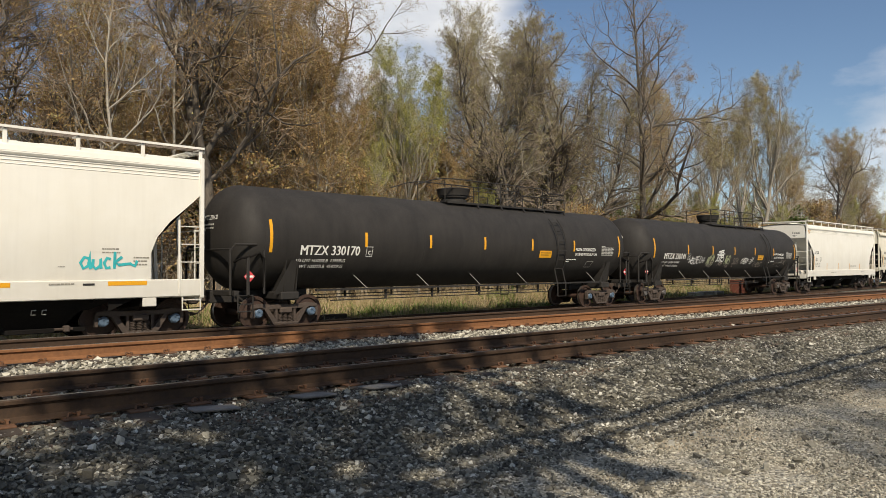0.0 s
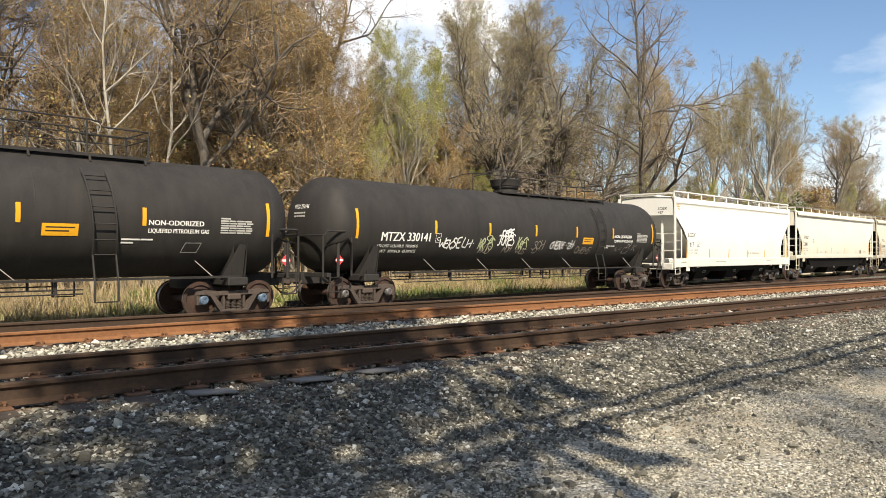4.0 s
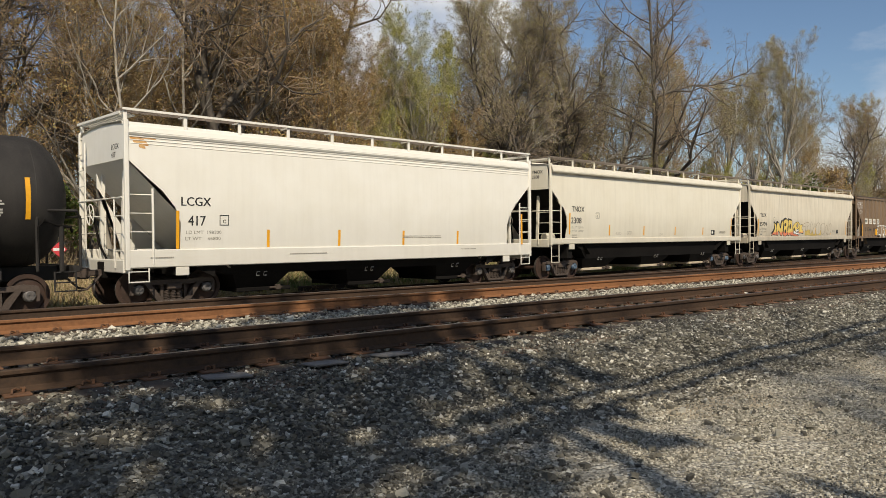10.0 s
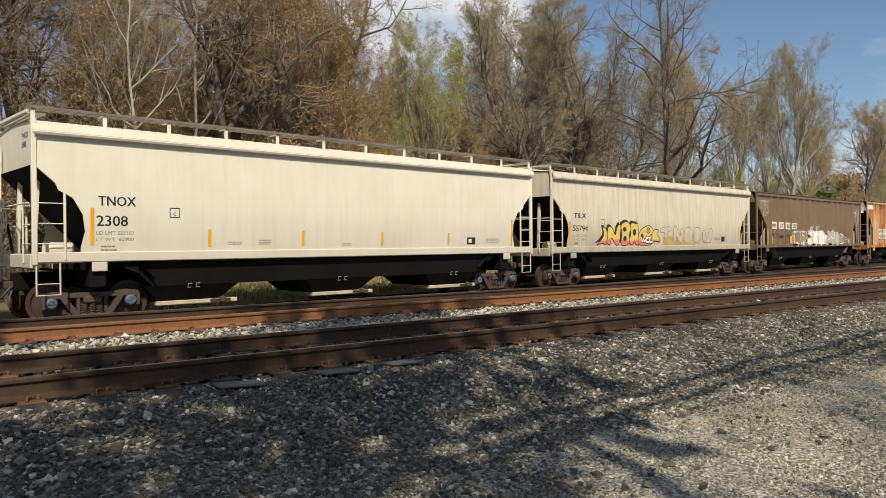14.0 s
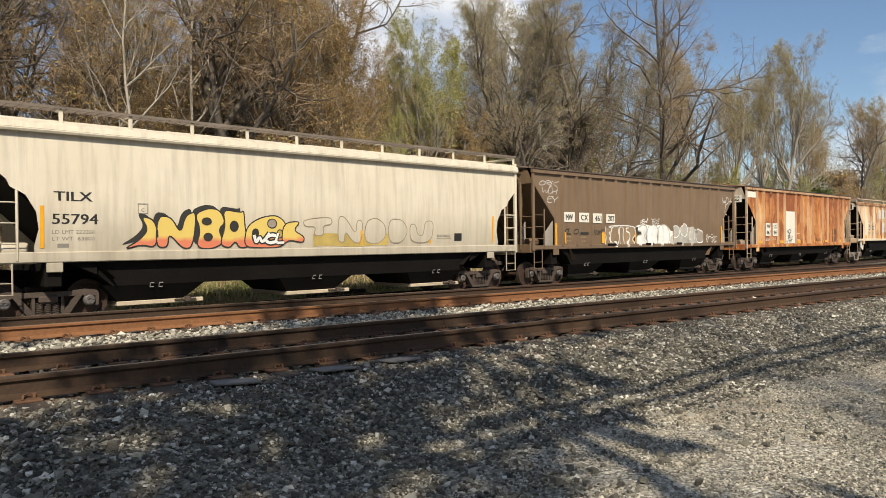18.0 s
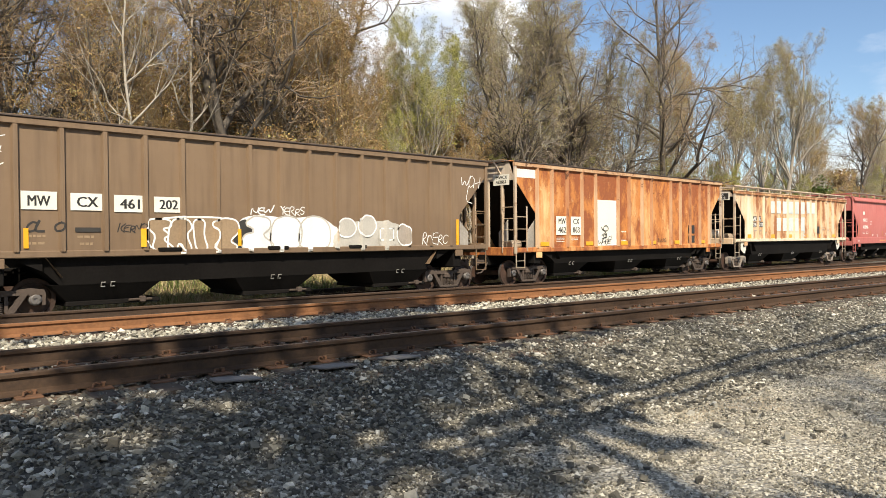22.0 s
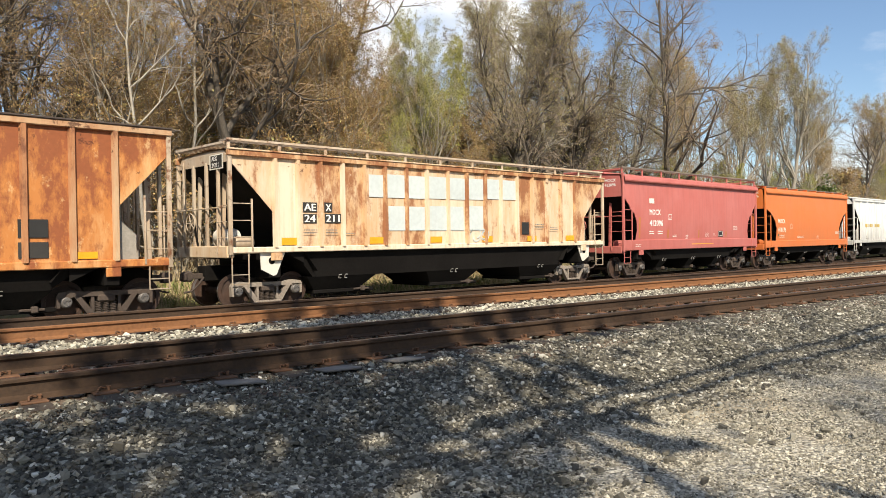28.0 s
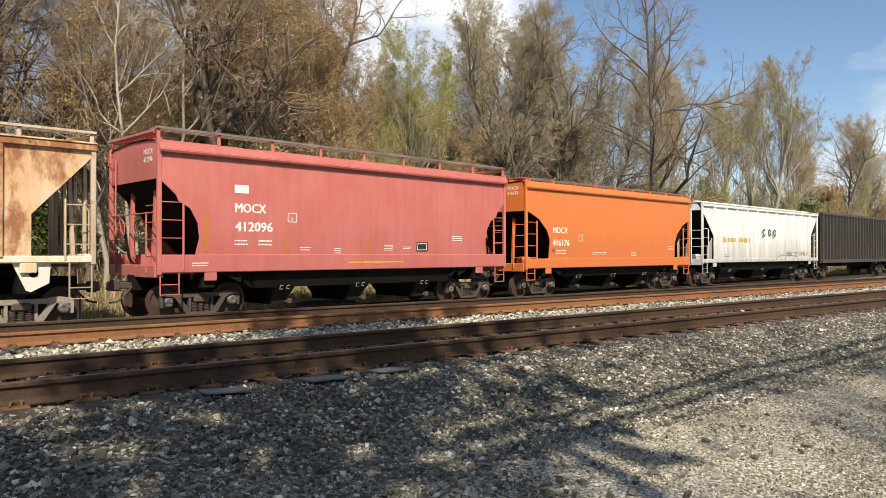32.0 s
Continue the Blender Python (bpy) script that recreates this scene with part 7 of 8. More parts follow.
def old_tie(x, y, z, turn, length=2.6):
    rng = random.Random(int(x * 100))
    ob = new("old_tie", Geo().soft_box(-length / 2, length / 2, -0.115, 0.115, 0, 0.18, 0.02).mesh("old_tie", MAT_TIE))
    ob.matrix_basis = pose(x, y, z, rng.uniform(-2, 2), 0, turn)
    tagged(ob, "weathered discarded wooden railway tie on the ground", "railway tie", "discarded ties")


for x, y, dz, turn in ((15.6, 22.6, 0.0, 3), (16.2, 22.9, 0.0, -2), (15.9, 22.75, 0.17, 1), (44.6, 22.8, 0.0, 4), (50.8, 22.9, 0.0, 0), (19.6, 22.3, 0, 12), (31.0, 22.6, 0, 6)):
    old_tie(x, y, low_ground(x, y) + dz - 0.02, turn)
for x, y, w in ((46.3, 23.0, 1.3), (47.9, 23.1, 1.4), (49.2, 22.9, 1.2)):
    ob = new("concrete_block", Geo().soft_box(-w / 2, w / 2, -0.3, 0.3, 0, 0.42, 0.03).mesh("concrete_block", MAT_CONCRETE))
    ob.matrix_basis = pose(x, y, low_ground(x, y) - 0.03, 0, 0, 2)
    tagged(ob, "weathered pale concrete block beside the track", "block", "concrete blocks")
cabinet = empty("signal_cabinet", pose(53.9, 23.2, low_ground(53.9, 23.2) - 0.02))
tagged(cabinet, "rust-red steel cabinet with two ribbed doors", "cabinet")
part("body", Geo().soft_box(-0.9, 0.9, -0.35, 0.45, 0, 1.05, 0.03), MAT_OXIDE, cabinet)
for x in (-0.46, 0.42):
    part("door", Geo().soft_box(x - 0.4, x + 0.4, -0.40, -0.352, 0.06, 1.0, 0.02), MAT_OXIDE, cabinet)
part("lid", Geo().soft_box(-0.96, 0.96, -0.43, 0.5, 1.05, 1.1, 0.02), MAT_OXIDE, cabinet)

# flat plates and broken tie ends on the near bank
MAT_SLAB = plain("grey_slab", (0.16, 0.15, 0.14), 0.8, 0, 0.3, 8, 0.3)
for a, n, turn in ((3.55, 6.30, 4), (2.55, 6.28, -6), (4.35, 6.32, 10)):
    ob = new("steel_plate", Geo().soft_box(-0.2, 0.2, -0.13, 0.13, 0, 0.025, 0.008).mesh("steel_plate", MAT_SLAB))
    ob.matrix_basis = NEAR @ pose(a, n, float(ground_height(a, n)) + 0.03, -3, 2, turn)
    tagged(ob, "flat grey tie plate lying on the ballast", "plate", "plates on the ballast")

# two overhead wires behind the camera, whose shadows cross the gravel
for n_w, z_w in ((-2.62, 7.6), (-2.98, 7.6)):
    wire = new("overhead_wire", Geo().pipe([(x, n_w + 0.055 * (x - 4.3), z_w + 0.0006 * (x - 5) ** 2) for x in range(-60, 71, 5)], 0.046, 6).mesh("overhead_wire", MAT_UNDER))
    wire.matrix_basis = NEAR
    tagged(wire, "thick black overhead cable strung along the railway", "cable", "overhead cables")
for x in (-60, 70):
    pole = new("utility_pole", Geo().rod((0, 0, -0.3), (0, 0, 10.6), 0.16, 10, 0.11).mesh("utility_pole", MAT_TIE, 40))
    pole.matrix_basis = NEAR @ pose(x, -2.8 + 0.055 * (x - 4.3), 0)
    tagged(pole, "brown wooden utility pole carrying the cables", "pole", "utility poles")

# ---- trees ----
def bark(name, dark, light):
    k = Nodes(name)
    v = k.coords(scale=(1, 1, 0.25))
    f = k.math("ADD", k.math("MULTIPLY", k.noise(v, 3.0, 4), 0.5), k.math("MULTIPLY", k.noise(v, 22, 6), 0.5))
    k.bump(k.noise(v, 30, 5), 0.6, 0.02)
    return k.done(k.ramp(f, [(0.3, dark), (0.7, light)]), 0.9)


def leaf_material(name, stops):
    k = Nodes(name)
    g = k.n("ShaderNodeNewGeometry")
    mat = k.done(k.ramp(g.outputs["Random Per Island"], stops), 0.7, 0, 0.3)
    k.b.inputs["Transmission Weight"].default_value = 0.0
    return mat


BARK_DARK = bark("dark_bark", (0.06, 0.05, 0.041), (0.17, 0.145, 0.118))
BARK_GREY = bark("grey_bark", (0.2, 0.178, 0.145), (0.44, 0.395, 0.325))
BARK_BROWN = bark("brown_twigs", (0.15, 0.108, 0.072), (0.34, 0.255, 0.175))
LEAF_RUST = leaf_material("russet_buds", [(0.0, (0.22, 0.125, 0.055)), (0.45, (0.35, 0.215, 0.085)), (0.8, (0.40, 0.29, 0.12)), (1.0, (0.33, 0.31, 0.12))])
LEAF_YELLOW = leaf_material("young_yellow_green_leaves", [(0.0, (0.19, 0.19, 0.04)), (0.5, (0.34, 0.335, 0.08)), (1.0, (0.44, 0.41, 0.13))])
LEAF_PALE = leaf_material("pale_catkins", [(0.0, (0.22, 0.18, 0.07)), (0.6, (0.38, 0.32, 0.13)), (1.0, (0.44, 0.41, 0.19))])
LEAF_GREEN = leaf_material("fresh_green_leaves", [(0.0, (0.05, 0.08, 0.018)), (0.6, (0.10, 0.14, 0.03)), (1.0, (0.16, 0.19, 0.05))])


def tubes(branches, sides):
    """One array mesh of tapered tubes from (points, radii) pairs."""
    V, F, n0 = [], [], 0
    ang = np.arange(sides) * 2 * math.pi / sides
    ca, sa = np.cos(ang), np.sin(ang)
    for pts, rad in branches:
        m = len(pts)
        d = np.gradient(pts, axis=0)
        d /= np.linalg.norm(d, axis=1, keepdims=True) + 1e-9
        ref = np.array([1.0, 0.0, 0.0]) if abs(d[0, 0]) < 0.8 else np.array([0.0, 1.0, 0.0])
        u = np.cross(d, ref)
        u /= np.linalg.norm(u, axis=1, keepdims=True) + 1e-9
        w = np.cross(d, u)
        V.append((pts[:, None] + rad[:, None, None] * (u[:, None] * ca[None, :, None] + w[:, None] * sa[None, :, None])).reshape(-1, 3))
        k = np.arange(sides)
        i = n0 + np.arange(m - 1)[:, None] * sides
        F.append(np.stack([i + k, i + (k + 1) % sides, i + sides + (k + 1) % sides, i + sides + k], -1).reshape(-1, 4))
        n0 += m * sides
    return np.concatenate(V), np.concatenate(F)


def grow(seed, height, radius, children, first=0.3, spread=50, rise=0.12, jitter=0.22, shrink=(0.5, 0.5, 0.5, 0.5), droop=0.0, lean=(0, 0), forks=0, extra=(), wander=0.45):
    """Branches by level: lists of (points, radii). children: how many a branch of each level bears."""
    rng = np.random.default_rng(seed)
    levels = [[] for _ in range(len(children) + 1)]

    def branch(p, d, length, r, level):
        m = (10, 6, 4, 2, 1)[min(level, 4)]
        pts, rad = [p], [r]
        for i in range(m):
            d = d + rng.normal(0, jitter * (wander if level == 0 else 1), 3)
            d[2] += rise if level < 3 else -droop
            d = d / np.linalg.norm(d)
            p = p + d * length / m
            pts.append(p)
            rad.append(max(r * (1 - (0.8 if level else 0.9) * (i + 1) / m), 0.0065))
        pts, rad = np.array(pts), np.array(rad)
        levels[level].append((pts, rad))
        if level == len(children):
            return
        n = children[level]
        for j in range(n):
            t = first + (1 - first) * (j + rng.uniform(0, 1)) / n if level == 0 else 0.15 + 0.85 * (j + rng.uniform(0, 1)) / n
            x = min(t, 0.999) * m
            i = int(x)
            q = pts[i] + (pts[i + 1] - pts[i]) * (x - i)
            ax = pts[i + 1] - pts[i]
            ax = ax / np.linalg.norm(ax)
            side = rng.normal(size=3)
            side -= ax * (side @ ax)
            side /= np.linalg.norm(side)
            a = radians(rng.uniform(0.55, 1.2) * spread)
            dd = ax * math.cos(a) + side * math.sin(a)
            rr = (rad[i] + (rad[i + 1] - rad[i]) * (x - i)) * rng.uniform(0.55, 0.8)
            branch(q, dd, length * shrink[level] * (1.15 - 0.65 * t) * rng.uniform(0.7, 1.25), rr, level + 1)

    branch(np.zeros(3), np.array([lean[0], lean[1], 1.0]), height, radius, 0)
    for at, way, length, r in extra:
        pts = levels[0][0][0]
        branch(pts[int(at * 10)], np.array(way, float), length, r, 1)
    for k in range(forks):
        pts, rad = levels[0][0]
        i = 3 + k
        branch(pts[i], np.array([rng.normal(0, 0.45), rng.normal(0, 0.45), 1.0]), height * (1 - i / 10) * 1.0, rad[i] * 0.8, 0)
    return levels


def leaves_on(levels, per, size, seed, spread_m=0.12):
    rng = np.random.default_rng(seed)
    tips = np.concatenate([p[1:] for p, _ in levels[-1]])
    base = np.repeat(tips, per, axis=0)
    base = base[rng.uniform(0, 1, len(base)) < 0.8]
    n = len(base)
    c = base + rng.normal(0, spread_m, (n, 3))
    u = rng.normal(size=(n, 3))
    u /= np.linalg.norm(u, axis=1, keepdims=True)
    w = np.cross(u, rng.normal(size=(n, 3)))
    w /= np.linalg.norm(w, axis=1, keepdims=True)
    s = rng.lognormal(math.log(size), 0.35, n)[:, None]
    V = np.stack([c - u * s, c + w * s * 0.55, c + u * s, c - w * s * 0.55], 1).reshape(-1, 3)
    return V, np.arange(4 * n).reshape(-1, 4)


def tree(label, seed, wood, twig_mat, leaf, per, leaf_size, **spec):
    thing = empty("tree")
    tagged(thing, label, "tree", "trees beside the railway")
    levels = grow(seed, **spec)
    part("trunk", fast_mesh("trunk", *tubes(levels[0] + levels[1], 7), wood, True), None, thing)
    tagged(part("limb_work", fast_mesh("limb_work", *tubes(levels[2], 4), wood, True), None, thing), kind="stuff")
    tagged(part("twig_work", fast_mesh("twig_work", *tubes([b for lv in levels[3:] for b in lv], 3), twig_mat, False), None, thing), kind="stuff")
    if leaf is not None:
        tagged(part("crown", fast_mesh("crown", *leaves_on(levels, per, leaf_size, seed + 50), leaf), None, thing), kind="stuff")
    return thing


BARK_VINE = bark("dark_vine_twigs", (0.12, 0.092, 0.068), (0.31, 0.245, 0.185))
BARK_BIRCH = bark("pale_birch_bark", (0.22, 0.195, 0.16), (0.50, 0.46, 0.39))
CH = (15, 7, 6, 4)
T_BIRCH = tree("slender tree with pale bark and thin russet twigs", 139, BARK_BIRCH, BARK_BROWN, LEAF_RUST, 4, 0.024, height=15, radius=0.085, children=(14, 5, 5, 4), first=0.3, spread=36, rise=0.14, shrink=(0.3, 0.5, 0.5, 0.5))
T_FAN = tree("bare vase-shaped tree with upswept tan twigs", 127, BARK_GREY, BARK_VINE, LEAF_PALE, 4, 0.027, height=15, radius=0.2, children=(12, 6, 5, 5), first=0.3, spread=36, rise=0.2, jitter=0.2, shrink=(0.4, 0.5, 0.5, 0.5), forks=3)
T_OAK = tree("tall tree with dark crooked bark and sparse russet buds", 11, BARK_DARK, BARK_BROWN, LEAF_RUST, 8, 0.024, height=19, radius=0.30, children=CH, first=0.25, spread=55, jitter=0.26, shrink=(0.42, 0.5, 0.5, 0.5), forks=1)
T_MAPLE = tree("slender tree covered in orange-brown buds", 23, BARK_GREY, BARK_BROWN, LEAF_RUST, 18, 0.025, height=13, radius=0.12, children=(18, 7, 5, 4), first=0.15, spread=42, rise=0.16, shrink=(0.38, 0.5, 0.5, 0.5))
T_YELLOW = tree("upright tree in fresh yellow-green leaf", 31, BARK_GREY, BARK_GREY, LEAF_YELLOW, 10, 0.030, height=14, radius=0.14, children=(16, 6, 5, 4), first=0.12, spread=26, rise=0.25, shrink=(0.42, 0.5, 0.5, 0.5), forks=2)
T_BARE = tree("tall bare tree with a long rising limb and thin twigs", 47, BARK_DARK, BARK_BROWN, LEAF_PALE, 2, 0.025, height=22, radius=0.27, children=(24, 9, 6, 4), first=0.2, spread=58, wander=0.09, jitter=0.2, shrink=(0.36, 0.45, 0.5, 0.5), extra=((0.56, (0.73, -0.68, 0.22), 8.6, 0.11), (0.45, (-0.5, 0.7, 0.5), 8.0, 0.08)))
T_VINE = tree("tree smothered in brown hanging vines", 59, BARK_DARK, BARK_VINE, LEAF_PALE, 3, 0.025, height=17, radius=0.32, children=(26, 7, 6, 4), first=0.08, spread=44, jitter=0.3, shrink=(0.30, 0.5, 0.55, 0.6), droop=0.35, forks=2)
T_PALE = tree("grey-stemmed tree with pale yellowish catkins", 67, BARK_GREY, BARK_GREY, LEAF_PALE, 6, 0.025, height=16, radius=0.17, children=(15, 7, 5, 5), first=0.22, spread=40, rise=0.2, shrink=(0.42, 0.5, 0.5, 0.5), forks=2)
T_POLE = tree("thin sapling with reddish-brown buds", 71, BARK_GREY, BARK_BROWN, LEAF_RUST, 5, 0.024, height=10, radius=0.07, children=(14, 6, 5, 3), first=0.1, spread=42, rise=0.2, shrink=(0.35, 0.5, 0.5, 0.5))
T_BUSH = tree("leafy green shrub at the edge of the wood", 83, BARK_BROWN, BARK_BROWN, LEAF_GREEN, 3, 0.055, height=3.2, radius=0.04, children=(14, 6, 4, 3), first=0.05, spread=50, rise=0.1, shrink=(0.6, 0.5, 0.5, 0.5), forks=3)
T_THICK = tree("tangled brown brushwood shrub", 91, BARK_GREY, BARK_BROWN, LEAF_RUST, 1, 0.05, height=5.0, radius=0.05, children=(16, 7, 5, 3), first=0.03, spread=48, rise=0.12, jitter=0.32, shrink=(0.5, 0.5, 0.5, 0.5), forks=3)
# unseen shade casters: the leafy crowns are invented to dapple the near ground
T_SHADE = tree("broad leafy tree out of view, added for its shade", 101, BARK_DARK, BARK_BROWN, LEAF_GREEN, 1, 0.25, height=15, radius=0.25, children=(12, 6, 4, 3), first=0.42, spread=58, rise=0.08, shrink=(0.36, 0.5, 0.5, 0.5))
T_HIGH = tree("tall leafy tree with a high crown on a bare trunk, unseen, added for its shade", 107, BARK_DARK, BARK_BROWN, LEAF_GREEN, 1, 0.20, height=16, radius=0.22, children=(10, 5, 4, 3), first=0.66, spread=60, rise=0.08, shrink=(0.30, 0.5, 0.5, 0.5))


def base_height(x, y):
    return float(ground_height(x * CT - y * ST, x * ST + y * CT))


def plant(kind, x, y, scale=1.0, turn=0.0, lean=0.0):
    m = pose(x, y, base_height(x, y) - 0.05, lean, lean * 0.5, turn) @ Matrix.Scale(scale, 4)
    return copy_thing(kind, m)


def wood():
    rng = random.Random(3)
    # trees that can be told apart
    for kind, x, y, s, r in (
            (T_OAK, 14.9, 28.4, 1.0, 40), (T_MAPLE, 9.8, 28.0, 1.0, 10), (T_MAPLE, 20.0, 30.5, 1.15, 140), (T_BIRCH, 10.5, 27.3, 1.0, 0), (T_BIRCH, 12.6, 30.0, 1.1, 60), (T_BIRCH, 19.0, 30.3, 0.95, 300), (T_YELLOW, 33.0, 29.4, 0.42, 30), (T_YELLOW, 45.8, 27.4, 0.3, 130), (T_OAK, 20.8, 31.5, 0.92, 250), (T_MAPLE, 22.4, 29.6, 1.0, 20), (T_YELLOW, 26.6, 28.9, 0.86, 0), (T_MAPLE, 21.5, 29.0, 0.86, 80), (T_PALE, 19.2, 32.5, 0.92, 20), (T_OAK, 18.2, 34.0, 0.9, 100), (T_MAPLE, 17.0, 30.5, 1.0, 300), (T_PALE, 22.8, 35.0, 0.85, 160), (T_MAPLE, 20.4, 36.0, 1.05, 210), (T_VINE, 21.0, 33.0, 0.72, 50), (T_MAPLE, 29.0, 36.0, 0.66, 30), (T_PALE, 31.0, 37.0, 0.58, 80), (T_MAPLE, 33.0, 38.0, 0.68, 130), (T_VINE, 30.0, 34.5, 0.45, 0), (T_MAPLE, 23.4, 31.0, 0.76, 10), (T_MAPLE, 27.6, 31.5, 0.72, 140), (T_PALE, 26.6, 34.0, 0.66, 260), (T_VINE, 28.4, 33.0, 0.55, 90), (T_MAPLE, 24.6, 33.0, 0.85, 200), (T_MAPLE, 21.6, 31.5, 0.9, 330),
            (T_VINE, 35.6, 30.5, 1.0, 30), (T_VINE, 40.2, 30.5, 1.08, 200), (T_VINE, 38.6, 33.5, 1.02, 300), (T_PALE, 37.0, 32.0, 1.05, 60), (T_PALE, 42.6, 32.5, 1.0, 130), (T_BARE, 48.4, 28.0, 1.05, 0),
            (T_FAN, 63.5, 31.0, 0.92, 20), (T_FAN, 69.5, 32.0, 1.05, 150), (T_FAN, 75.0, 31.0, 1.28, 15), (T_FAN, 80.5, 33.0, 1.2, 215), (T_FAN, 85.5, 32.0, 1.08, 300), (T_OAK, 101.0, 32.0, 0.95, 170), (T_FAN, 106.0, 33.0, 1.2, 70), (T_PALE, 52.5, 33.5, 1.0, 310), (T_MAPLE, 57.0, 33.0, 1.25, 110), (T_PALE, 61.0, 35.0, 1.0, 190), (T_YELLOW, 44.5, 34.0, 0.8, 60), (T_VINE, 45.5, 32.0, 0.8, 120), (T_MAPLE, 91.0, 33.0, 1.05, 80), (T_PALE, 97.0, 33.5, 0.95, 10), (T_YELLOW, 54.0, 29.5, 0.45, 200), (T_YELLOW, 63.0, 29.8, 0.45, 20), (T_YELLOW, 78.0, 30.0, 0.5, 99)):
        plant(kind, x, y, s, r)
    kinds = [T_MAPLE, T_MAPLE, T_PALE, T_POLE, T_OAK, T_POLE, T_MAPLE]
    for i in range(16):      # first rank at the near end
        x = 4.0 + i * 1.65 + rng.uniform(-0.8, 0.8)
        kind, y, s = rng.choice(kinds), rng.uniform(27.5, 32), rng.uniform(0.62, 0.9)
        if x > 18.5:
            kind, s = (T_MAPLE, T_POLE, T_YELLOW)[i % 3], s * 0.78
        plant(kind, x, y, s, rng.uniform(0, 360), rng.uniform(-4, 4))
    for i in range(18):      # behind them
        x = 5 + i * 2.6 + rng.uniform(-1.2, 1.2)
        if 28 < x < 34:
            continue
        plant(rng.choice(kinds), x, rng.uniform(33, 42), rng.uniform(0.85, 1.1) if x < 21 else rng.uniform(0.55, 0.72), rng.uniform(0, 360))
    for i in range(9):       # further along the line
        x = 52 + i * 9.5 + rng.uniform(-3, 3)
        plant(rng.choice([T_PALE, T_MAPLE, T_POLE]), x, rng.uniform(31, 38), rng.uniform(0.4, 0.6), rng.uniform(0, 360))
    for i in range(34):      # brushwood and shrubs along the edge
        x = 5 + i * 3.2 + rng.uniform(-1.2, 1.2)
        plant((T_THICK, T_BUSH, T_THICK, T_POLE)[i % 4], x, rng.uniform(26.5, 30), rng.uniform(0.75, 1.3) if i % 4 != 3 else rng.uniform(0.4, 0.65), rng.uniform(0, 360))
    for i in range(12):      # thicket deeper in the wood
        plant((T_THICK, T_BUSH)[i % 3 == 2], 11 + i * 3.6 + rng.uniform(-1, 1), rng.uniform(34, 39), rng.uniform(1.5, 2.1), rng.uniform(0, 360))
    for i in range(16):      # leafy edge far along the line
        plant((T_YELLOW, T_BUSH, T_MAPLE, T_THICK)[i % 4], 84 + i * 5.0 + rng.uniform(-1.5, 1.5), rng.uniform(30, 37), (0.62, 1.9, 0.75, 1.7)[i % 4] * rng.uniform(0.85, 1.15), rng.uniform(0, 360))
    for i in range(7):
        plant((T_YELLOW, T_BUSH)[i % 2], 45 + i * 4.6 + rng.uniform(-1.5, 1.5), rng.uniform(30, 33), (0.5, 1.7)[i % 2] * rng.uniform(0.85, 1.15), rng.uniform(0, 360))
    for x, y, s in ((17.3, 32.5, 1.8), (19.6, 36.0, 2.2), (18.4, 34.0, 2.0), (15.6, 33.0, 1.6)):
        plant(T_THICK, x, y, s, 40 * x)
    plant(T_OAK, 117.0, 33.0, 0.78, 30)
    plant(T_PALE, 124.0, 34.0, 0.95, 80)
    # unseen trees added behind the camera so that their shade falls on the near ground
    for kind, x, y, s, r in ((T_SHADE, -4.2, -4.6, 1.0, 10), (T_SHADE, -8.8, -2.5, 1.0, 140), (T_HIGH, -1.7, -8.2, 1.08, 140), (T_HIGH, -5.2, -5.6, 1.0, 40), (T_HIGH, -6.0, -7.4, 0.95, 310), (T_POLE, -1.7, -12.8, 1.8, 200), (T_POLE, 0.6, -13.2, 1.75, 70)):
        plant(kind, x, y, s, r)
    for i in range(16):      # unseen wood added on the camera's side to hold back sky light
        plant((T_PALE, T_MAPLE, T_VINE)[i % 3], -30 + i * 4.6 + rng.uniform(-1, 1), rng.uniform(-25, -18), rng.uniform(0.75, 0.95), rng.uniform(0, 360))


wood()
for k, proto in enumerate((T_OAK, T_MAPLE, T_YELLOW, T_BARE, T_VINE, T_PALE, T_POLE, T_BUSH, T_THICK, T_SHADE, T_HIGH, T_FAN, T_BIRCH)):
    proto.matrix_basis = pose(-26 - 7 * (k % 4), -22 - 8 * (k // 4), 0)


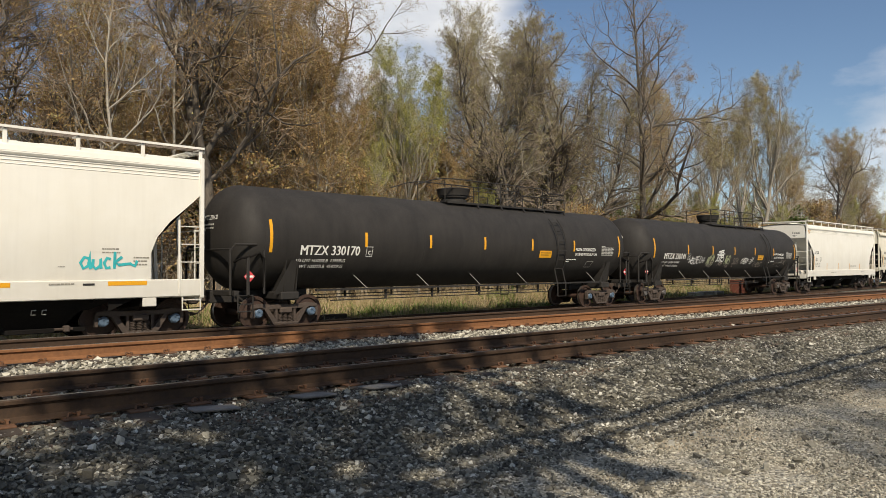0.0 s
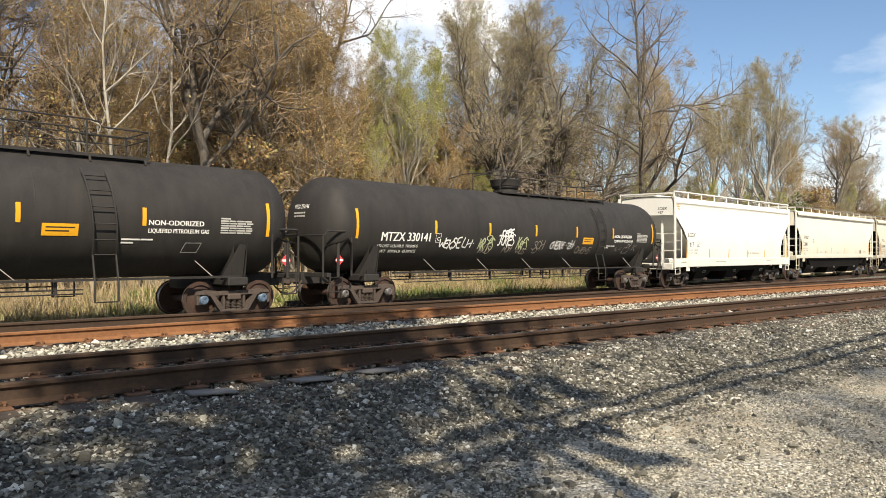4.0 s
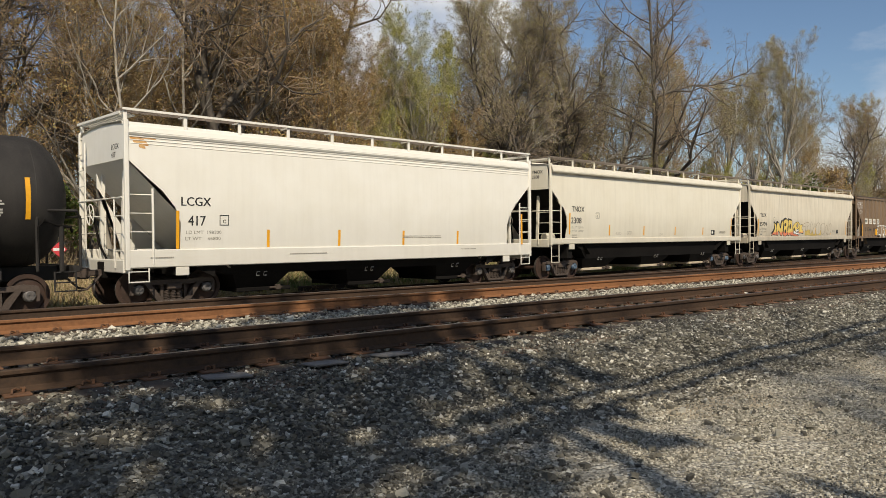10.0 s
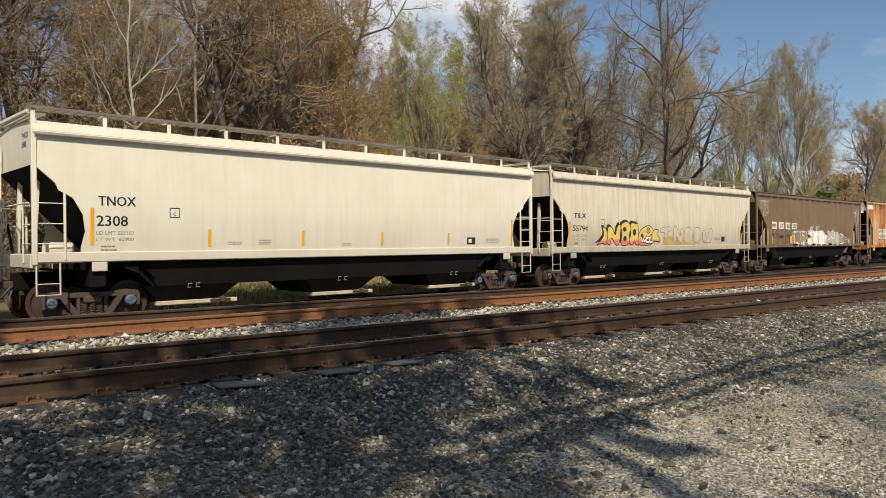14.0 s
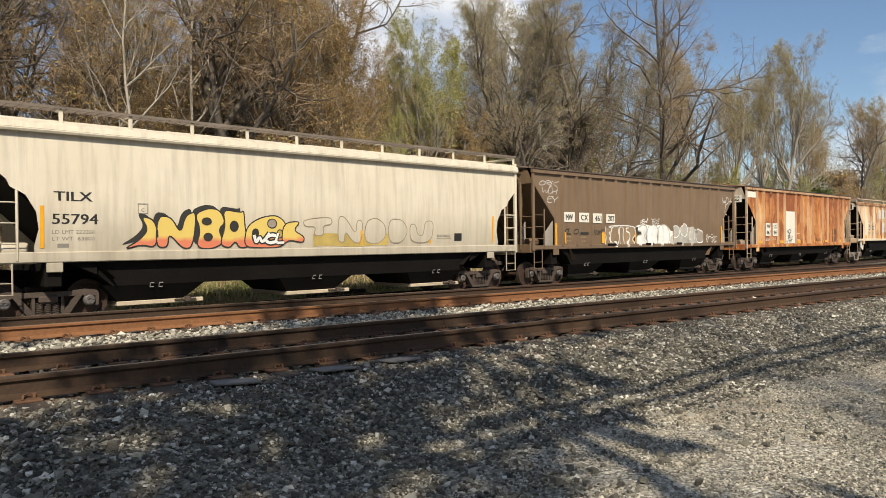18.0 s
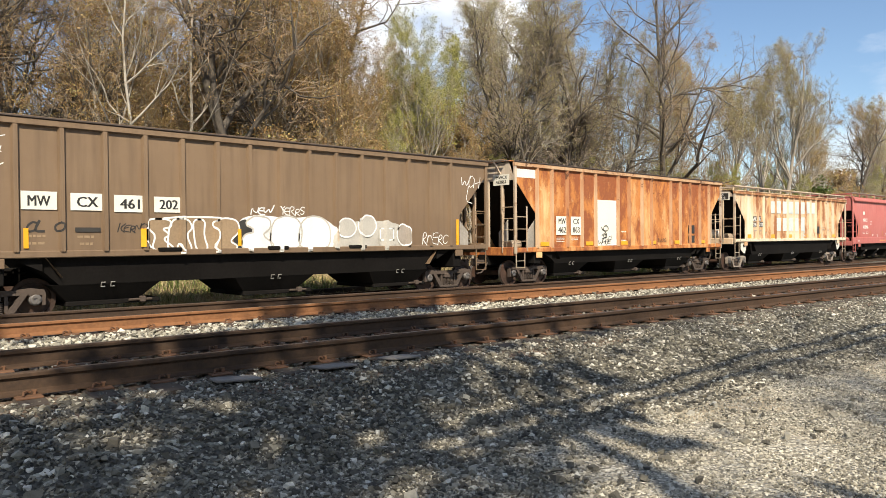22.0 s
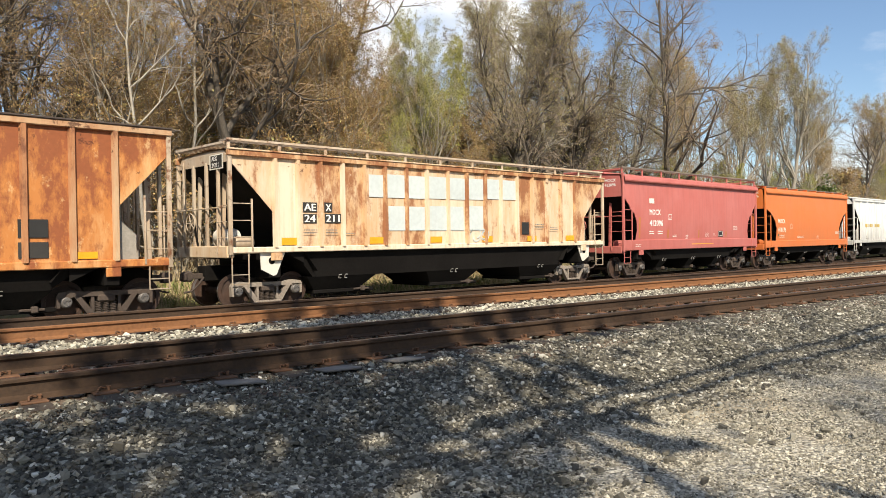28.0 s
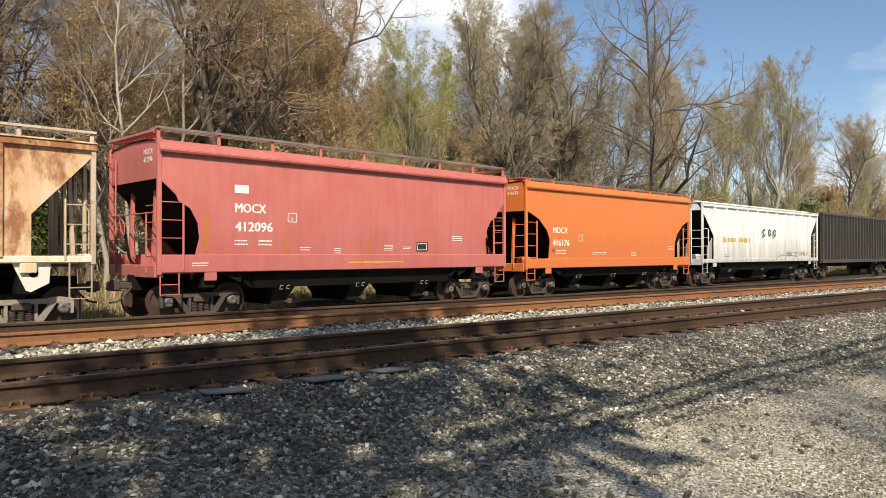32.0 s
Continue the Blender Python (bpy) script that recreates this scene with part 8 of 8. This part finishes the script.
# ---- far woods, grass and brush ----
def far_woods():
    """A deep mass of trunks and twigs behind the trees."""
    rng = np.random.default_rng(8)
    B = []
    for _ in range(7200):
        x, y = rng.uniform(0, 210), rng.uniform(39, 66)
        if x < y * 0.1:
            continue
        h = rng.uniform(4, 12.5)
        b = np.array([x, y, -0.2])
        t = b + np.array([rng.normal(0, 0.8), rng.normal(0, 0.8), h])
        m = (b + t) / 2 + rng.normal(0, 0.25, 3)
        B.append((np.array([b, m, t]), np.array([0.05, 0.035, 0.012]) * rng.uniform(0.5, 1.6)))
        for _ in range(5):
            u = rng.uniform(0.25, 1)
            q = b + (t - b) * u
            e = q + np.array([rng.normal(0, 1.2), rng.normal(0, 1.2), rng.uniform(0.4, 2.2)])
            B.append((np.array([q, e]), np.array([0.018, 0.006])))
    V, F = tubes(B, 3)
    ob = new("far_woods", fast_mesh("far_woods", V, F, BARK_BROWN))
    tagged(ob, "distant bare brown woodland behind the track", "woods", kind="stuff")
    n = 60000
    c = np.stack([rng.uniform(0, 260, n), rng.uniform(38, 74, n), rng.gamma(2.0, 2.2, n)], -1)
    u, w = rng.normal(size=(n, 3)), rng.normal(size=(n, 3))
    u /= np.linalg.norm(u, axis=1, keepdims=True)
    w /= np.linalg.norm(w, axis=1, keepdims=True)
    s = rng.uniform(0.03, 0.10, n)[:, None]
    V = np.stack([c - u * s, c + w * s * 0.7, c + u * s, c - w * s * 0.7], 1).reshape(-1, 3)
    ob = new("far_foliage", fast_mesh("far_foliage", V, np.arange(4 * n).reshape(-1, 4), LEAF_YELLOW))
    tagged(ob, "yellow-brown young foliage of the distant woodland", "woods", kind="stuff")


far_woods()

GRASS = leaf_material("dry_and_green_grass", [(0.0, (0.50, 0.40, 0.23)), (0.45, (0.40, 0.31, 0.16)), (0.72, (0.30, 0.27, 0.10)), (0.88, (0.20, 0.23, 0.065)), (1.0, (0.13, 0.18, 0.045))])
STRAW = leaf_material("straw_canes", [(0.0, (0.26, 0.18, 0.10)), (0.6, (0.44, 0.34, 0.20)), (1.0, (0.54, 0.44, 0.28))])
WEED = leaf_material("green_weeds", [(0.0, (0.10, 0.14, 0.035)), (0.6, (0.17, 0.22, 0.06)), (1.0, (0.26, 0.29, 0.10))])


def heights_at(x, y):
    return ground_height(x * CT - y * ST, x * ST + y * CT)


def grass(name, label, material, count, xs, ys, tall, width, seed, clump=0.0):
    rng = np.random.default_rng(seed)
    x = xs[0] + (xs[1] - xs[0]) * rng.uniform(0, 1, count) ** 1.5
    y = rng.uniform(*ys, count)
    if clump:
        centre = np.stack([rng.uniform(*xs, 60), rng.uniform(*ys, 60)], -1)
        pick = centre[rng.integers(0, 60, count)]
        x, y = pick[:, 0] + rng.normal(0, clump, count), pick[:, 1] + rng.normal(0, clump * 0.6, count)
    z = heights_at(x, y)
    h = rng.lognormal(math.log(tall), 0.4, count)
    lean = rng.normal(0, 0.6, (count, 2)) * h[:, None]
    side = rng.normal(size=(count, 2))
    side = side / np.linalg.norm(side, axis=1, keepdims=True) * width
    p = np.stack([x, y, z - 0.02], -1)
    s = np.concatenate([side, np.zeros((count, 1))], 1)
    mid = p + np.concatenate([lean * 0.35, (h * 0.6)[:, None]], 1)
    tip = p + np.concatenate([lean, h[:, None]], 1)
    V = np.stack([p - s, p + s, mid + s * 0.7, mid - s * 0.7, tip + s * 0.15, tip - s * 0.15], 1).reshape(-1, 3)
    i = (np.arange(count) * 6)[:, None]
    F = np.concatenate([i + np.array([[0, 1, 2, 3]]), i + np.array([[3, 2, 4, 5]])])
    ob = new(name, fast_mesh(name, V, F, material))
    tagged(ob, label, "grass", kind="stuff")


grass("dry_grass", "dry tan and green grass beyond the train", GRASS, 46000, (6, 110), (22.3, 29), 0.19, 0.012, 21)
grass("tall_canes", "tall straw-coloured dead canes in the brush", STRAW, 9000, (6, 110), (23.0, 29), 0.85, 0.009, 22)
grass("weeds", "fresh green weeds among the dry grass", WEED, 12000, (8, 90), (23.0, 27), 0.26, 0.03, 23, 0.55)
grass("leaf_litter", "pale dead leaves and straw along the ballast edge", STRAW, 9000, (6, 90), (21.6, 24), 0.05, 0.03, 24)

# ---- what moves ----
SPEED, GAIN = 4.4364, 0.01626   # metres per second at the start, and its growth per second


def travelled(t):
    return SPEED * t + GAIN * t * t / 2


def motions():
    times = [i * 2.0 for i in range(17)]
    for car, x in CARS:
        walk(car, [(t, pose(x - travelled(t), TRAIN_Y, TRAIN_RAIL)) for t in times])
    # the wheels roll on the rails
    total = math.degrees(travelled(32.0) / WHEEL_R)
    count = int(total / 80) + 1
    moments = []
    for i in range(count + 1):
        d = travelled(32.0) * i / count
        moments.append(((-SPEED + math.sqrt(SPEED * SPEED + 2 * GAIN * d)) / GAIN, -math.degrees(d / WHEEL_R)))
    for wheelset, x in WHEELS:
        walk(wheelset, [(t, pose(x, 0, WHEEL_R, 0, a, 0)) for t, a in moments])


motions()
